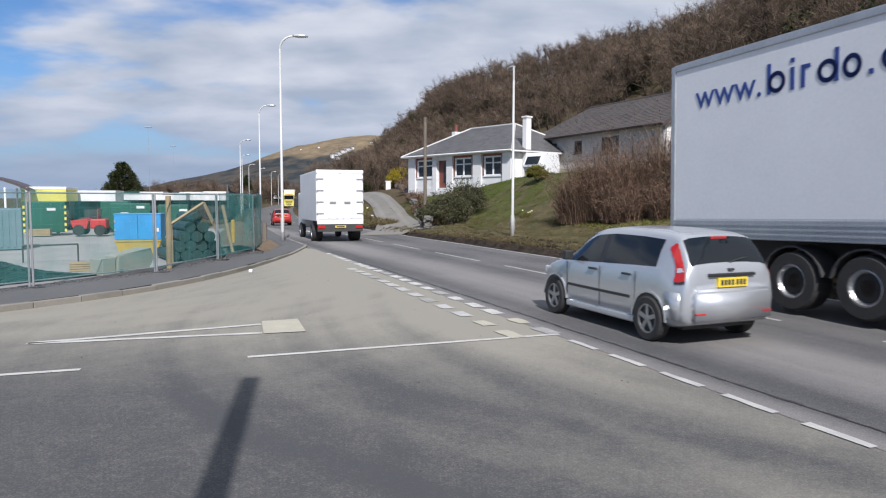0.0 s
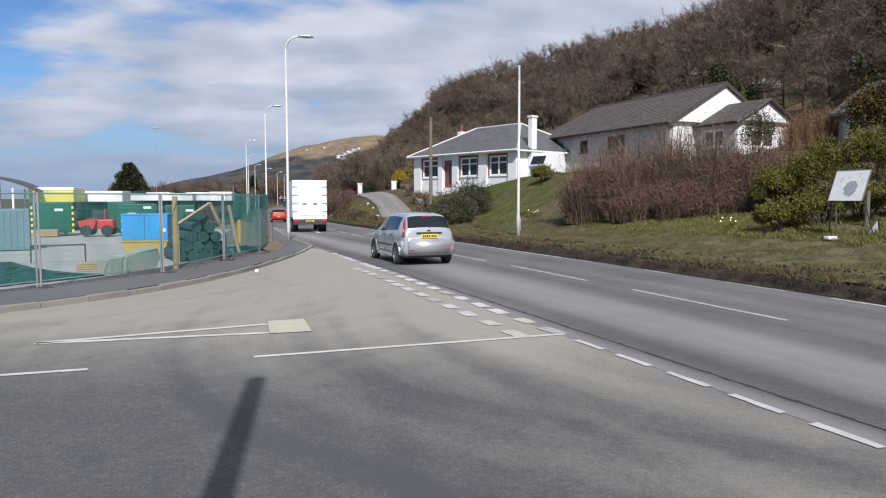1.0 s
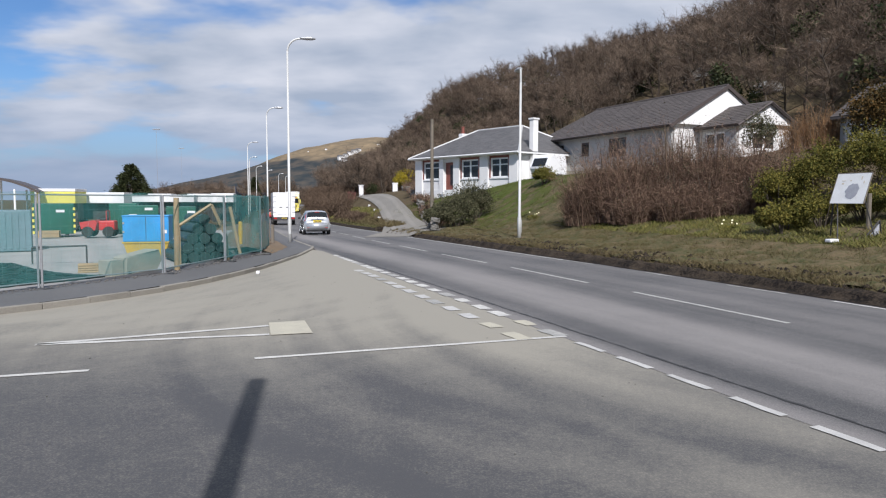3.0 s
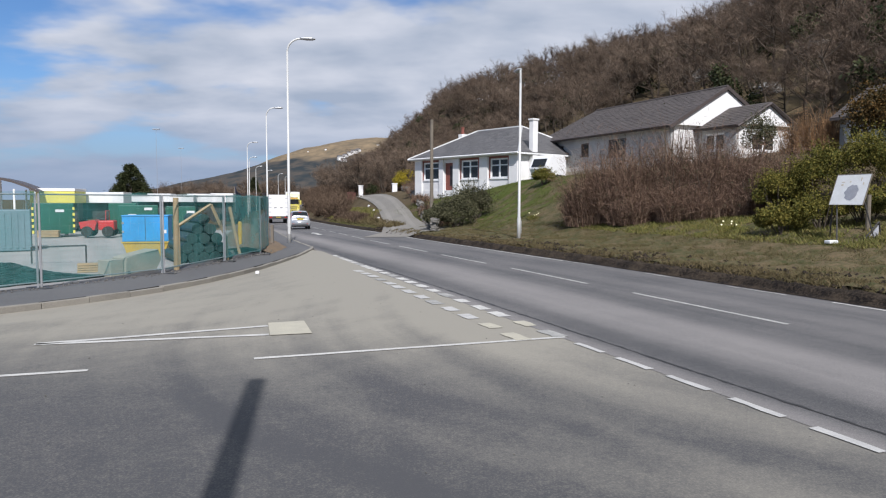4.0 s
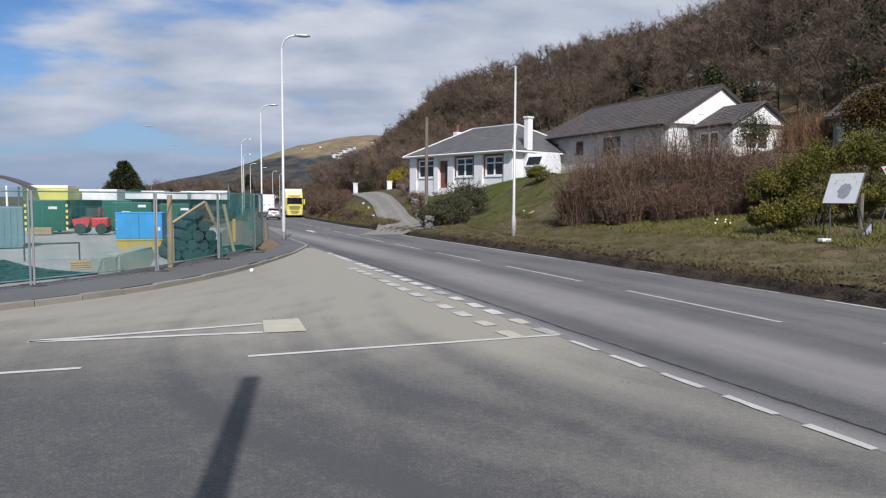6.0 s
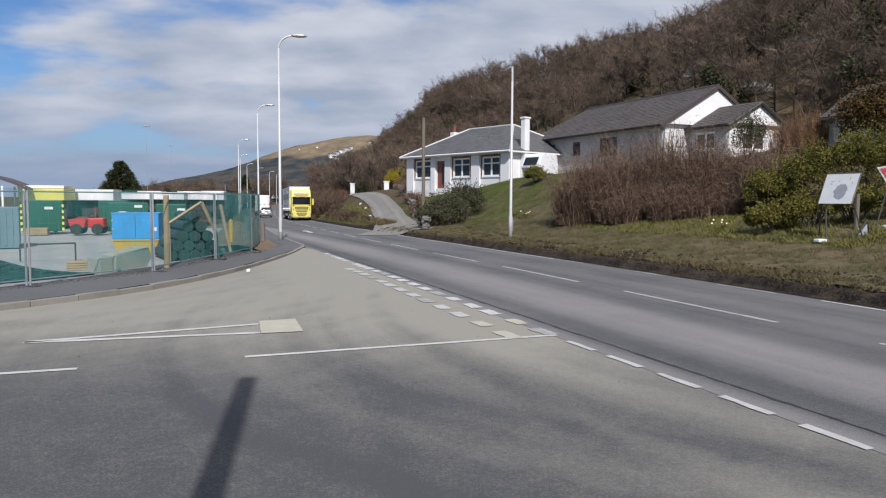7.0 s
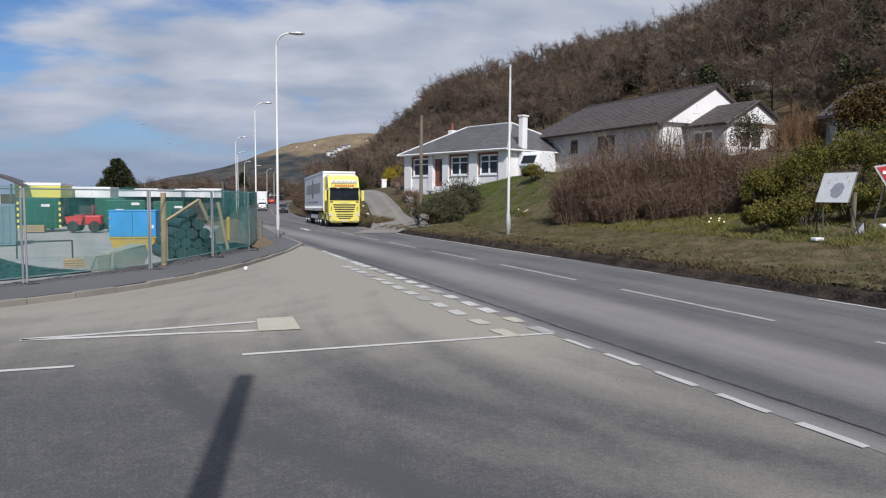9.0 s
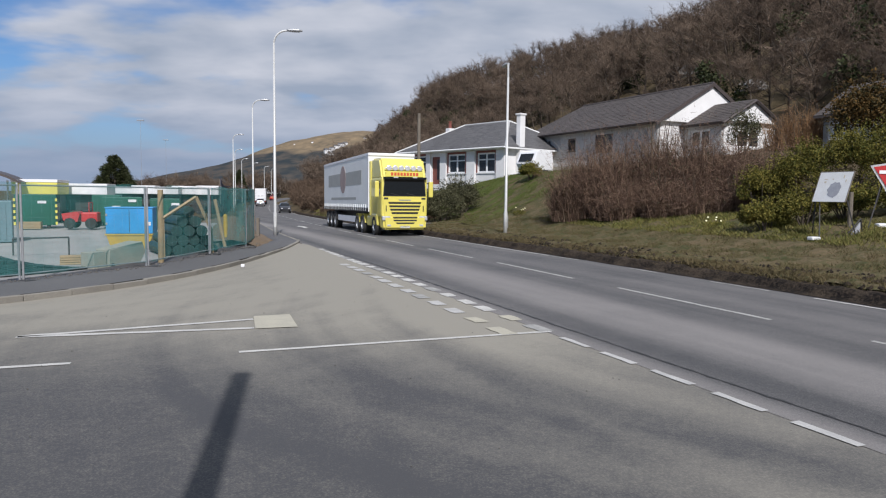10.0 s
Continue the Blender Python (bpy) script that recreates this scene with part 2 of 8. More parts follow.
M_DARK_TRIM = mat("dark_trim_paint", (0.05, 0.04, 0.038), (0.08, 0.065, 0.06), 0.5, 3.0, 40.0, 0.1)
M_GLASS = glass_mat("window_glass", (0.02, 0.025, 0.03), 0.03, 0.75)
M_CURTAIN = mat("net_curtain", (0.55, 0.55, 0.53), (0.4, 0.4, 0.4), 0.9, 5.0, 30.0)
M_GALV = mat("galvanised_steel", (0.5, 0.51, 0.52), (0.38, 0.39, 0.4), 0.45, 2.0, 20.0, 0.1, 0.6)
M_COLUMN = mat("lamp_column_paint", (0.6, 0.6, 0.58), (0.48, 0.48, 0.46), 0.5, 2.0, 20.0, 0.1, 0.2)
M_WOOD = mat("pale_timber", (0.42, 0.32, 0.18), (0.3, 0.22, 0.12), 0.8, 1.5, 30.0, 0.3)
M_OLDWOOD = mat("weathered_timber", (0.2, 0.17, 0.13), (0.11, 0.095, 0.075), 0.85, 1.5, 30.0, 0.4)
M_BARK = mat("bare_bark", (0.055, 0.044, 0.034), (0.12, 0.098, 0.076), 0.9, 0.08, 2.0, 0.3, island=0.5, spec=0.12)
M_TWIG = mat("bare_twigs", (0.05, 0.035, 0.026), (0.225, 0.168, 0.122), 0.9, 0.11, 0.6, 0.0, island=0.35, spec=0.12, con=1.5)
M_TWIG_RED = mat("red_brown_twigs", (0.075, 0.047, 0.035), (0.25, 0.165, 0.115), 0.9, 0.7, 3.0, 0.0, island=0.8, spec=0.12, con=1.5)
M_SCRUB = mat("bank_scrub_twigs", (0.06, 0.042, 0.03), (0.15, 0.105, 0.072), 0.9, 0.25, 2.0, 0.0, island=0.6, spec=0.12, con=1.4)
M_LEAF = mat("hedge_leaf", (0.042, 0.055, 0.012), (0.2, 0.165, 0.036), 0.7, 0.6, 4.0, 0.0, island=0.7, spec=0.12)
M_LEAF_DARK = mat("dark_leaf", (0.02, 0.03, 0.012), (0.058, 0.062, 0.026), 0.55, 0.6, 4.0, 0.0, island=0.7, spec=0.12)
M_LEAF_GREY = mat("grey_green_leaf", (0.05, 0.054, 0.028), (0.105, 0.098, 0.055), 0.7, 0.6, 4.0, 0.0, island=0.7, spec=0.12)
M_GORSE = mat("gorse_flower", (0.4, 0.3, 0.02), (0.18, 0.16, 0.03), 0.7, 0.8, 5.0, 0.0, island=0.8, spec=0.12)
M_RUST_LEAF = mat("rusty_leaf", (0.022, 0.026, 0.012), (0.12, 0.068, 0.02), 0.7, 0.8, 5.0, 0.0, island=0.8, spec=0.12)
M_ROCK = mat("grey_rock", (0.3, 0.29, 0.27), (0.14, 0.14, 0.13), 0.85, 0.4, 5.0, 0.6, dist=0.1, spec=0.12)
M_STONE = mat("field_stone", (0.1, 0.095, 0.085), (0.24, 0.225, 0.2), 0.85, 2.0, 20.0, 0.4, randomise=0.6)
M_PLASTIC_BLACK = mat("black_plastic", (0.018, 0.018, 0.019), (0.03, 0.03, 0.03), 0.5, 4.0, 50.0, 0.1, space="OBJECT")
M_RUBBER = mat("tyre_rubber", (0.02, 0.02, 0.02), (0.04, 0.038, 0.035), 0.85, 4.0, 50.0, 0.3, space="OBJECT")
M_ALLOY = mat("alloy_wheel", (0.42, 0.43, 0.44), (0.3, 0.31, 0.32), 0.35, 6.0, 50.0, 0.05, 0.8, space="OBJECT")
M_STEEL = mat("dull_steel", (0.62, 0.62, 0.62), (0.42, 0.42, 0.42), 0.35, 6.0, 50.0, 0.1, 0.8, space="OBJECT")
M_HUB = mat("rusty_hub", (0.05, 0.038, 0.034), (0.1, 0.07, 0.055), 0.6, 6.0, 40.0, 0.2, 0.3, space="OBJECT")
M_CHASSIS = mat("dark_chassis", (0.03, 0.03, 0.032), (0.06, 0.055, 0.05), 0.7, 3.0, 30.0, 0.2, space="OBJECT")
M_CAR_SILVER = mat("silver_car_paint", (0.52, 0.535, 0.55), (0.48, 0.495, 0.51), 0.27, 1.5, 200.0, 0.0, 0.55, space="OBJECT", coat=0.6)
M_CAR_RED = mat("red_car_paint", (0.45, 0.035, 0.03), (0.38, 0.03, 0.025), 0.35, 1.5, 80.0, 0.0, space="OBJECT", coat=0.6)
M_CAR_BLACK = mat("black_car_paint", (0.015, 0.016, 0.02), (0.02, 0.02, 0.025), 0.3, 1.5, 80.0, 0.0, space="OBJECT", coat=0.6)
M_TRUCK_YELLOW = mat("yellow_truck_paint", (0.72, 0.63, 0.13), (0.65, 0.56, 0.11), 0.35, 1.5, 80.0, 0.0, space="OBJECT", coat=0.5)
M_BOX_WHITE = mat("white_box_panel", (0.8, 0.8, 0.8), (0.7, 0.7, 0.69), 0.45, 0.8, 20.0, 0.03, space="OBJECT")
M_BOX_GREY = mat("pale_grey_panel", (0.78, 0.78, 0.78), (0.7, 0.7, 0.7), 0.5, 0.8, 15.0, 0.03, space="OBJECT")
M_CURTAIN_SIDE = mat("grey_curtain_side", (0.8, 0.81, 0.78), (0.7, 0.71, 0.69), 0.55, 0.8, 15.0, 0.05, space="OBJECT")
M_CAR_GLASS = glass_mat("car_glass", (0.01, 0.013, 0.016), 0.03, 0.97)
M_LAMP_RED = mat("red_lens", (0.5, 0.02, 0.015), (0.4, 0.015, 0.012), 0.2, 5.0, 60.0, 0.05, space="OBJECT", coat=0.6)
M_LAMP_CLEAR = mat("clear_lens", (0.7, 0.7, 0.7), (0.55, 0.55, 0.56), 0.15, 5.0, 60.0, 0.05, 0.3, space="OBJECT", coat=0.6)
M_PLATE = mat("yellow_plate", (0.75, 0.55, 0.04), (0.68, 0.5, 0.04), 0.5, 5.0, 60.0, 0.0, space="OBJECT")
M_BLUE_INK = mat("blue_lettering", (0.025, 0.055, 0.25), (0.03, 0.06, 0.22), 0.5, 2.0, 30.0, 0.0, space="OBJECT")
M_RED_INK = mat("red_lettering", (0.6, 0.1, 0.03), (0.5, 0.08, 0.03), 0.5, 2.0, 30.0, 0.0, space="OBJECT")
M_GREY_INK = mat("grey_lettering", (0.2, 0.2, 0.19), (0.25, 0.25, 0.24), 0.5, 2.0, 30.0, 0.0, space="OBJECT")
M_BAND_INK = mat("faded_grey_band", (0.33, 0.33, 0.3), (0.4, 0.4, 0.37), 0.55, 2.0, 30.0, 0.0, space="OBJECT")
M_DRY_STEM = mat("dry_pale_stem", (0.3, 0.225, 0.15), (0.17, 0.115, 0.075), 0.9, 0.8, 4.0, 0.0, island=0.7, spec=0.12)
M_DARK_INK = mat("dark_lettering", (0.03, 0.03, 0.03), (0.05, 0.05, 0.05), 0.5, 2.0, 30.0, 0.0, space="OBJECT")
M_NAVY = mat("navy_hoarding", (0.018, 0.024, 0.06), (0.03, 0.036, 0.075), 0.6, 1.0, 12.0, 0.1)
M_GREEN_BOX = mat("green_container_paint", (0.012, 0.11, 0.065), (0.02, 0.085, 0.055), 0.5, 0.8, 14.0, 0.15)
M_BLUE_BOX = mat("blue_steel_paint", (0.03, 0.3, 0.68), (0.05, 0.26, 0.58), 0.5, 0.8, 14.0, 0.15)
M_YELLOW = mat("yellow_steel_paint", (0.55, 0.37, 0.03), (0.42, 0.28, 0.03), 0.5, 0.8, 14.0, 0.15)
M_YELLOW_BRIGHT = mat("bright_yellow_paint", (0.75, 0.68, 0.12), (0.65, 0.58, 0.1), 0.5, 0.8, 14.0, 0.1)
M_RED_MACHINE = mat("red_machine_paint", (0.5, 0.035, 0.035), (0.38, 0.03, 0.03), 0.45, 1.5, 20.0, 0.1)
M_PIPE = mat("green_black_pipe", (0.006, 0.022, 0.022), (0.022, 0.055, 0.05), 0.55, 2.0, 20.0, 0.1, island=0.4)
M_CONCRETE = mat("pale_concrete", (0.4, 0.38, 0.31), (0.28, 0.265, 0.215), 0.85, 1.5, 30.0, 0.3)
M_SIGN = mat("stained_sign_face", (0.82, 0.82, 0.8), (0.7, 0.69, 0.65), 0.6, 4.0, 30.0, 0.05)
# ---- mesh helpers ----
def part(name, bm, material, parent=None, label="", smooth=False):
    """Links a bmesh as one mesh object, under a thing or a part where one is given."""
    me = bpy.data.meshes.new(name)
    bmesh.ops.recalc_face_normals(bm, faces=bm.faces[:])
    bm.to_mesh(me)
    bm.free()
    return linked(name, me, material, parent, label, smooth)


def linked(name, me, material, parent=None, label="", smooth=False):
    if material and not me.materials:
        me.materials.append(material)
    if smooth:
        me.polygons.foreach_set("use_smooth", [True] * len(me.polygons))
    ob = new(name, me)
    if parent:
        ob.parent = parent
    if label:
        ob["label"] = label
    return ob


def empty(name, m, label, category, group="", kind=""):
    ob = new(name)
    ob.empty_display_size = 0.2
    ob.matrix_basis = m
    return tagged(ob, label, category, group, kind)


def quads(name, verts, faces, material, parent=None, label="", smooth=False):
    me = bpy.data.meshes.new(name)
    me.from_pydata([tuple(v) for v in verts], [], [tuple(f) for f in faces])
    me.update()
    return linked(name, me, material, parent, label, smooth)


def box(bm, x0, y0, z0, x1, y1, z1, bevel=0.0, m=None):
    vs = [bm.verts.new((x, y, z)) for z in (z0, z1) for y in (y0, y1) for x in (x0, x1)]
    fs = [bm.faces.new([vs[i] for i in q]) for q in ((0, 2, 3, 1), (4, 5, 7, 6), (0, 1, 5, 4), (2, 6, 7, 3), (1, 3, 7, 5), (0, 4, 6, 2))]
    if bevel:
        edges = list({e for f in fs for e in f.edges})
        out = bmesh.ops.bevel(bm, geom=edges, offset=bevel, segments=2, affect="EDGES", profile=0.6)
        vs = list({v for f in out["faces"] for v in f.verts} | {v for v in vs if v.is_valid})
    if m:
        bmesh.ops.transform(bm, matrix=m, verts=vs)
    return vs


def boxed(x0, y0, z0, x1, y1, z1, bevel=0.0, m=None):
    bm = bmesh.new()
    box(bm, x0, y0, z0, x1, y1, z1, bevel, m)
    return bm


def rod(bm, p, q, r, r2=None, n=8):
    """A round bar from p to q."""
    p, q = Vector(p), Vector(q)
    r2 = r if r2 is None else r2
    rot = (q - p).to_track_quat("Z", "Y").to_matrix()
    a, b = [], []
    for i in range(n):
        c = Vector((math.cos(2 * math.pi * i / n), math.sin(2 * math.pi * i / n), 0))
        a.append(bm.verts.new(p + rot @ (c * r)))
        b.append(bm.verts.new(q + rot @ (c * r2)))
    for i in range(n):
        j = (i + 1) % n
        bm.faces.new((a[i], a[j], b[j], b[i]))
    bm.faces.new(a[::-1])
    bm.faces.new(b)


def rods(*bars, n=8):
    bm = bmesh.new()
    for b in bars:
        rod(bm, *b, n=n)
    return bm


def lathe(bm, profile, n=20, m=None, caps=True):
    """Turns (radius, height) pairs about the z axis, or about m's z axis."""
    m = m or Matrix()
    rings = [[bm.verts.new(m @ Vector((r * math.cos(2 * math.pi * i / n), r * math.sin(2 * math.pi * i / n), z))) for i in range(n)] for r, z in profile]
    for a, b in zip(rings, rings[1:]):
        for i in range(n):
            j = (i + 1) % n
            bm.faces.new((a[i], a[j], b[j], b[i]))
    if caps:
        bm.faces.new(rings[0][::-1])
        bm.faces.new(rings[-1])


def prism(bm, outline, y0, y1, m=None):
    """Outline of (x, z) pairs, drawn out from y0 to y1."""
    a = [bm.verts.new((x, y0, z)) for x, z in outline]
    b = [bm.verts.new((x, y1, z)) for x, z in outline]
    n = len(a)
    for i in range(n):
        bm.faces.new((a[i], a[(i + 1) % n], b[(i + 1) % n], b[i]))
    bm.faces.new(a[::-1])
    bm.faces.new(b)
    if m:
        bmesh.ops.transform(bm, matrix=m, verts=a + b)


def sheet(name, grid, material, parent=None, label="", smooth=True):
    """A surface from a rows x columns x 3 array of places."""
    r, c, _ = grid.shape
    k = np.arange(r * c).reshape(r, c)
    f = np.stack([k[:-1, :-1], k[:-1, 1:], k[1:, 1:], k[1:, :-1]], -1).reshape(-1, 4)
    return mesh_np(name, grid.reshape(-1, 3), f, material, parent, label, smooth)


def mesh_np(name, v, f, material, parent=None, label="", smooth=False):
    """A mesh from numpy arrays; f has three or four corners a face."""
    me = bpy.data.meshes.new(name)
    n, k = f.shape
    me.vertices.add(len(v))
    me.vertices.foreach_set("co", np.ascontiguousarray(v, np.float32).ravel())
    me.loops.add(n * k)
    me.loops.foreach_set("vertex_index", np.ascontiguousarray(f, np.int32).ravel())
    me.polygons.add(n)
    me.polygons.foreach_set("loop_start", np.arange(0, n * k, k, dtype=np.int32))
    me.polygons.foreach_set("loop_total", np.full(n, k, np.int32))
    me.update(calc_edges=True)
    me.validate()
    return linked(name, me, material, parent, label, smooth)


# ---- the plan: the main road's centre line, and heights over it ----
BEND_Y = np.array([-4000, 20, 45, 96, 140, 162, 220, 320, 4000.0])
BEND_SLOPE = np.array([-0.394, -0.394, -0.30, -0.29, -0.22, -0.17, -0.06, 0.05, 0.05])
_Y = np.concatenate([np.linspace(-4000, -200, 200), np.arange(-199, 600, 1.0), np.linspace(601, 4000, 200)])
_S = np.interp(_Y, BEND_Y, BEND_SLOPE)
_X = np.concatenate([[0], np.cumsum((_S[1:] + _S[:-1]) / 2 * np.diff(_Y))])
_X += 10.0 - np.interp(0, _Y, _X)


def centre(y):
    return np.interp(y, _Y, _X), np.interp(y, _Y, _S)


def road_z(y):
    return np.interp(y, [20, 30, 45, 60, 96, 115, 162, 220, 400], [0, -0.07, -0.25, -0.5, -1.0, -1.05, -0.4, 0.3, 2.0])


def smooth01(x):
    x = np.clip(x, 0, 1)
    return x * x * (3 - 2 * x)


RISE_A = ([3.28, 3.7, 7, 9, 11, 14, 21, 28, 36, 75, 100, 200, 4000], [0, 0.2, 0.5, 1.1, 2.0, 3.7, 4.6, 5.4, 9.0, 29, 33, 38, 40])
RISE_B = ([3.28, 3.7, 5.2, 6.5, 8, 9.3, 12, 20, 30, 75, 100, 200, 4000], [0, 0.12, 0.9, 1.9, 2.8, 3.4, 3.9, 4.6, 9.0, 30, 34, 38, 40])
RISE_C = ([3.28, 3.7, 7, 9, 13, 17, 21, 28, 36, 75, 100, 200, 4000], [0, 0.2, 0.45, 0.75, 1.5, 2.8, 3.9, 5.2, 9.0, 29, 33, 38, 40])


def ground_z(y, d):
    """Height of the ground at road station y, d metres to the far side of the centre line."""
    v, w = smooth01((y - 24) / 14), smooth01((y - 40) / 34)
    far = d * (1 + np.clip((y - 120) / 150, 0, 1.4))
    near_up = (1 - v) * np.interp(d, *RISE_C) + v * np.interp(d, *RISE_A)
    up = (1 - w) * near_up + w * np.interp(far, *RISE_B)
    fade = 1 - 0.95 * smooth01((y - 340) / 120)
    up = up * fade
    low = np.interp(-d, [4.0, 30, 60, 200, 4000], [0, 0, -0.6, -3, -6])
    return road_z(y) + np.where(d > 0, up, low)


def at_road(y, d, dz=0.0):
    """The place d metres to the far side of the centre line at station y, on the ground."""
    x, s = centre(y)
    n = math.hypot(1, s)
    return Vector((float(x + d / n), float(y - d * s / n), float(ground_z(np.float64(y), np.float64(d)) + dz)))


def station(x, y):
    """Road station and offset of a place on the plan."""
    d, yy = 0.0, y
    for _ in range(12):
        cx, s = centre(yy)
        n = math.hypot(1, s)
        d = ((x - cx) - s * (y - yy)) / n
        yy = yy + ((x - cx) * s + (y - yy)) / (n * n)
    return float(yy), float(d)


def land(x, y, dz=0.0):
    """The place on the ground under (x, y)."""
    yy, d = station(x, y)
    return Vector((x, y, float(ground_z(np.float64(yy), np.float64(d))) + dz))


def strip(name, ys, ds, dz, material, parent=None, label="", wobble=0.0):
    ys, ds = np.asarray(ys, float), np.asarray(ds, float)
    x, s = centre(ys)
    n = np.hypot(1, s)
    g = np.zeros((len(ys), len(ds), 3))
    g[..., 0] = x[:, None] + ds[None] / n[:, None]
    g[..., 1] = ys[:, None] - ds[None] * (s / n)[:, None]
    g[..., 2] = ground_z(ys[:, None], np.broadcast_to(ds[None], (len(ys), len(ds)))) + dz
    if wobble:
        g[..., 2] += wobble * np.array([[noise.noise(Vector(q) * 1.7) + 0.7 * noise.noise(Vector(q) * 4.5) for q in row] for row in g])
    return sheet(name, g, material, parent, label)
# ---- ground ----
def build_ground():
    ys = np.concatenate([[-3000, -800, -300, -120], np.arange(-60, 20, 4), np.arange(20, 110, 1.0), np.arange(110, 260, 4), np.arange(260, 620, 20), [800, 1500, 4000]])
    ds = np.concatenate([[-4000, -1500, -500, -200, -100, -60, -40, -25, -15, -9, -6, -4.4, -3.6, 0, 3.0, 3.28, 3.45, 3.7, 4.2], np.arange(4.75, 16, 0.5), np.arange(16, 40, 1.5), np.arange(40, 110, 5), [120, 200, 600, 3000]])
    x, s = centre(ys)
    n = np.hypot(1, s)
    g = np.zeros((len(ys), len(ds), 3))
    g[..., 0] = x[:, None] + ds[None] / n[:, None]
    g[..., 1] = ys[:, None] - ds[None] * (s / n)[:, None]
    z = ground_z(ys[:, None], np.broadcast_to(ds[None], (len(ys), len(ds))))
    for i in range(len(ys)):
        for j in range(len(ds)):
            d = ds[j]
            if d > 3.6 and abs(ys[i]) < 700 and d < 200:
                p = Vector((g[i, j, 0], g[i, j, 1], 0))
                z[i, j] += 0.06 * noise.noise(p * 1.3) + (0.05 * noise.noise(p * 3.0) if d < 16 else 0)
                if d > 26:
                    z[i, j] += 1.6 * noise.noise(p * 0.09) + 0.7 * noise.noise(p * 0.25)
            elif d < 3.3 and abs(d) < 4.2:
                z[i, j] -= 0.06
            else:
                z[i, j] -= 0.05
    g[..., 2] = z
    return tagged(sheet("ground", g, M_GROUND), "rough grassy ground and brown wooded hillside", "ground", kind="structure")


build_ground()
tagged(strip("road", np.concatenate([np.arange(-120, 10, 6), np.arange(10, 120, 2.0), np.arange(120, 420, 6)]),
             [-4.05, -2, 0, 2, 3.27], 0.0, M_ROAD), "worn grey asphalt main road bending away", "road", kind="structure")

# the side road's apron, from the main road's edge back behind the camera
KERB = [(-5.35, 27.6), (-5.2, 25.0), (-5.2, 22.0), (-5.36, 18.9), (-5.72, 16.4), (-6.3, 14.4), (-7.05, 12.9), (-7.85, 11.7), (-9.0, 10.2), (-12.0, 5.5), (-15.0, 0.0), (-20, -9)]


def smooth_line(pts, step=0.4):
    """A Catmull-Rom line through points of the plan."""
    p = np.array([pts[0], *pts, pts[-1]], float)
    out = []
    for i in range(1, len(p) - 2):
        n = max(2, int(np.linalg.norm(p[i + 1] - p[i]) / step))
        for t in np.linspace(0, 1, n, endpoint=False):
            a = 2 * p[i] + (p[i + 1] - p[i - 1]) * t + (2 * p[i - 1] - 5 * p[i] + 4 * p[i + 1] - p[i + 2]) * t * t + (3 * p[i] - p[i - 1] - 3 * p[i + 1] + p[i + 2]) * t ** 3
            out.append(a / 2)
    out.append(p[-1])
    return np.array(out)


kerb_line = smooth_line(KERB)


def build_apron():
    rows = []
    for x, y in kerb_line:
        yy, d = station(x, y)
        yy = min(yy, 28.0)
        q = at_road(yy, -4.04)
        rows.append([((1 - t) * x + t * q.x, (1 - t) * y + t * q.y, -0.004) for t in np.linspace(0, 1, 9)])
    back = rows[-1]
    rows.append([(x - 25 + 22 * i / 8, y - 50, -0.004) for i, (x, y, z) in enumerate(back)])
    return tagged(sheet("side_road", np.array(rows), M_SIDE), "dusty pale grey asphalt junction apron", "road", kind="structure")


build_apron()


def offset_line(line, dist):
    t = np.gradient(line, axis=0)
    t /= np.linalg.norm(t, axis=1)[:, None]
    return line + np.stack([t[:, 1], -t[:, 0]], 1) * np.broadcast_to(dist, len(line))[:, None]


def road_edge_line():
    pts = [at_road(y, -4.1) for y in np.arange(110, 28, -2.0)]
    return np.array([(p.x, p.y) for p in pts])


path_line = np.concatenate([road_edge_line(), kerb_line])
path_z = np.array([float(road_z(station(x, y)[0])) for x, y in path_line])


def side_of(line, dist, z):
    o = offset_line(line, dist)
    return np.column_stack([o, z])


def build_path():
    wide = 0.6 + 0.78 * smooth01((28.5 - path_line[:, 1]) / 6)
    rows = np.stack([side_of(path_line, o * wide, path_z + z) for o, z in ((0.1, 0.105), (0.5, 0.11), (1.1, 0.115), (1.7, 0.12), (1.74, -0.05))], 1)
    return tagged(sheet("pavement", rows, M_PATH), "dark asphalt footway with concrete kerb", "pavement", kind="structure")


pavement = build_path()


def build_kerb():
    """Kerb stones, each on its own, laid along the edge of the path."""
    seg = np.linalg.norm(np.diff(path_line, axis=0), axis=1)
    run = np.concatenate([[0], np.cumsum(seg)])
    bm = boxed(-0.062, -0.447, -0.12, 0.062, 0.447, 0.112, 0.012)
    me = bpy.data.meshes.new("kerb_stone")
    bm.to_mesh(me)
    bm.free()
    me.materials.append(M_KERB)
    rng = random.Random(4)
    for k in range(int(run[-1] / 0.905)):
        s = 0.45 + k * 0.905
        x, y, z = (float(np.interp(s, run, c)) for c in (path_line[:, 0], path_line[:, 1], path_z))
        x2, y2 = (float(np.interp(s + 0.3, run, c)) for c in (path_line[:, 0], path_line[:, 1]))
        ob = new("kerb_stone", me)
        ob.parent = pavement
        ob.matrix_basis = pose(x - 0.02, y, z + rng.uniform(-0.012, 0.006), 0, rng.uniform(-2, 2), math.degrees(math.atan2(y2 - y, x2 - x)) - 90)


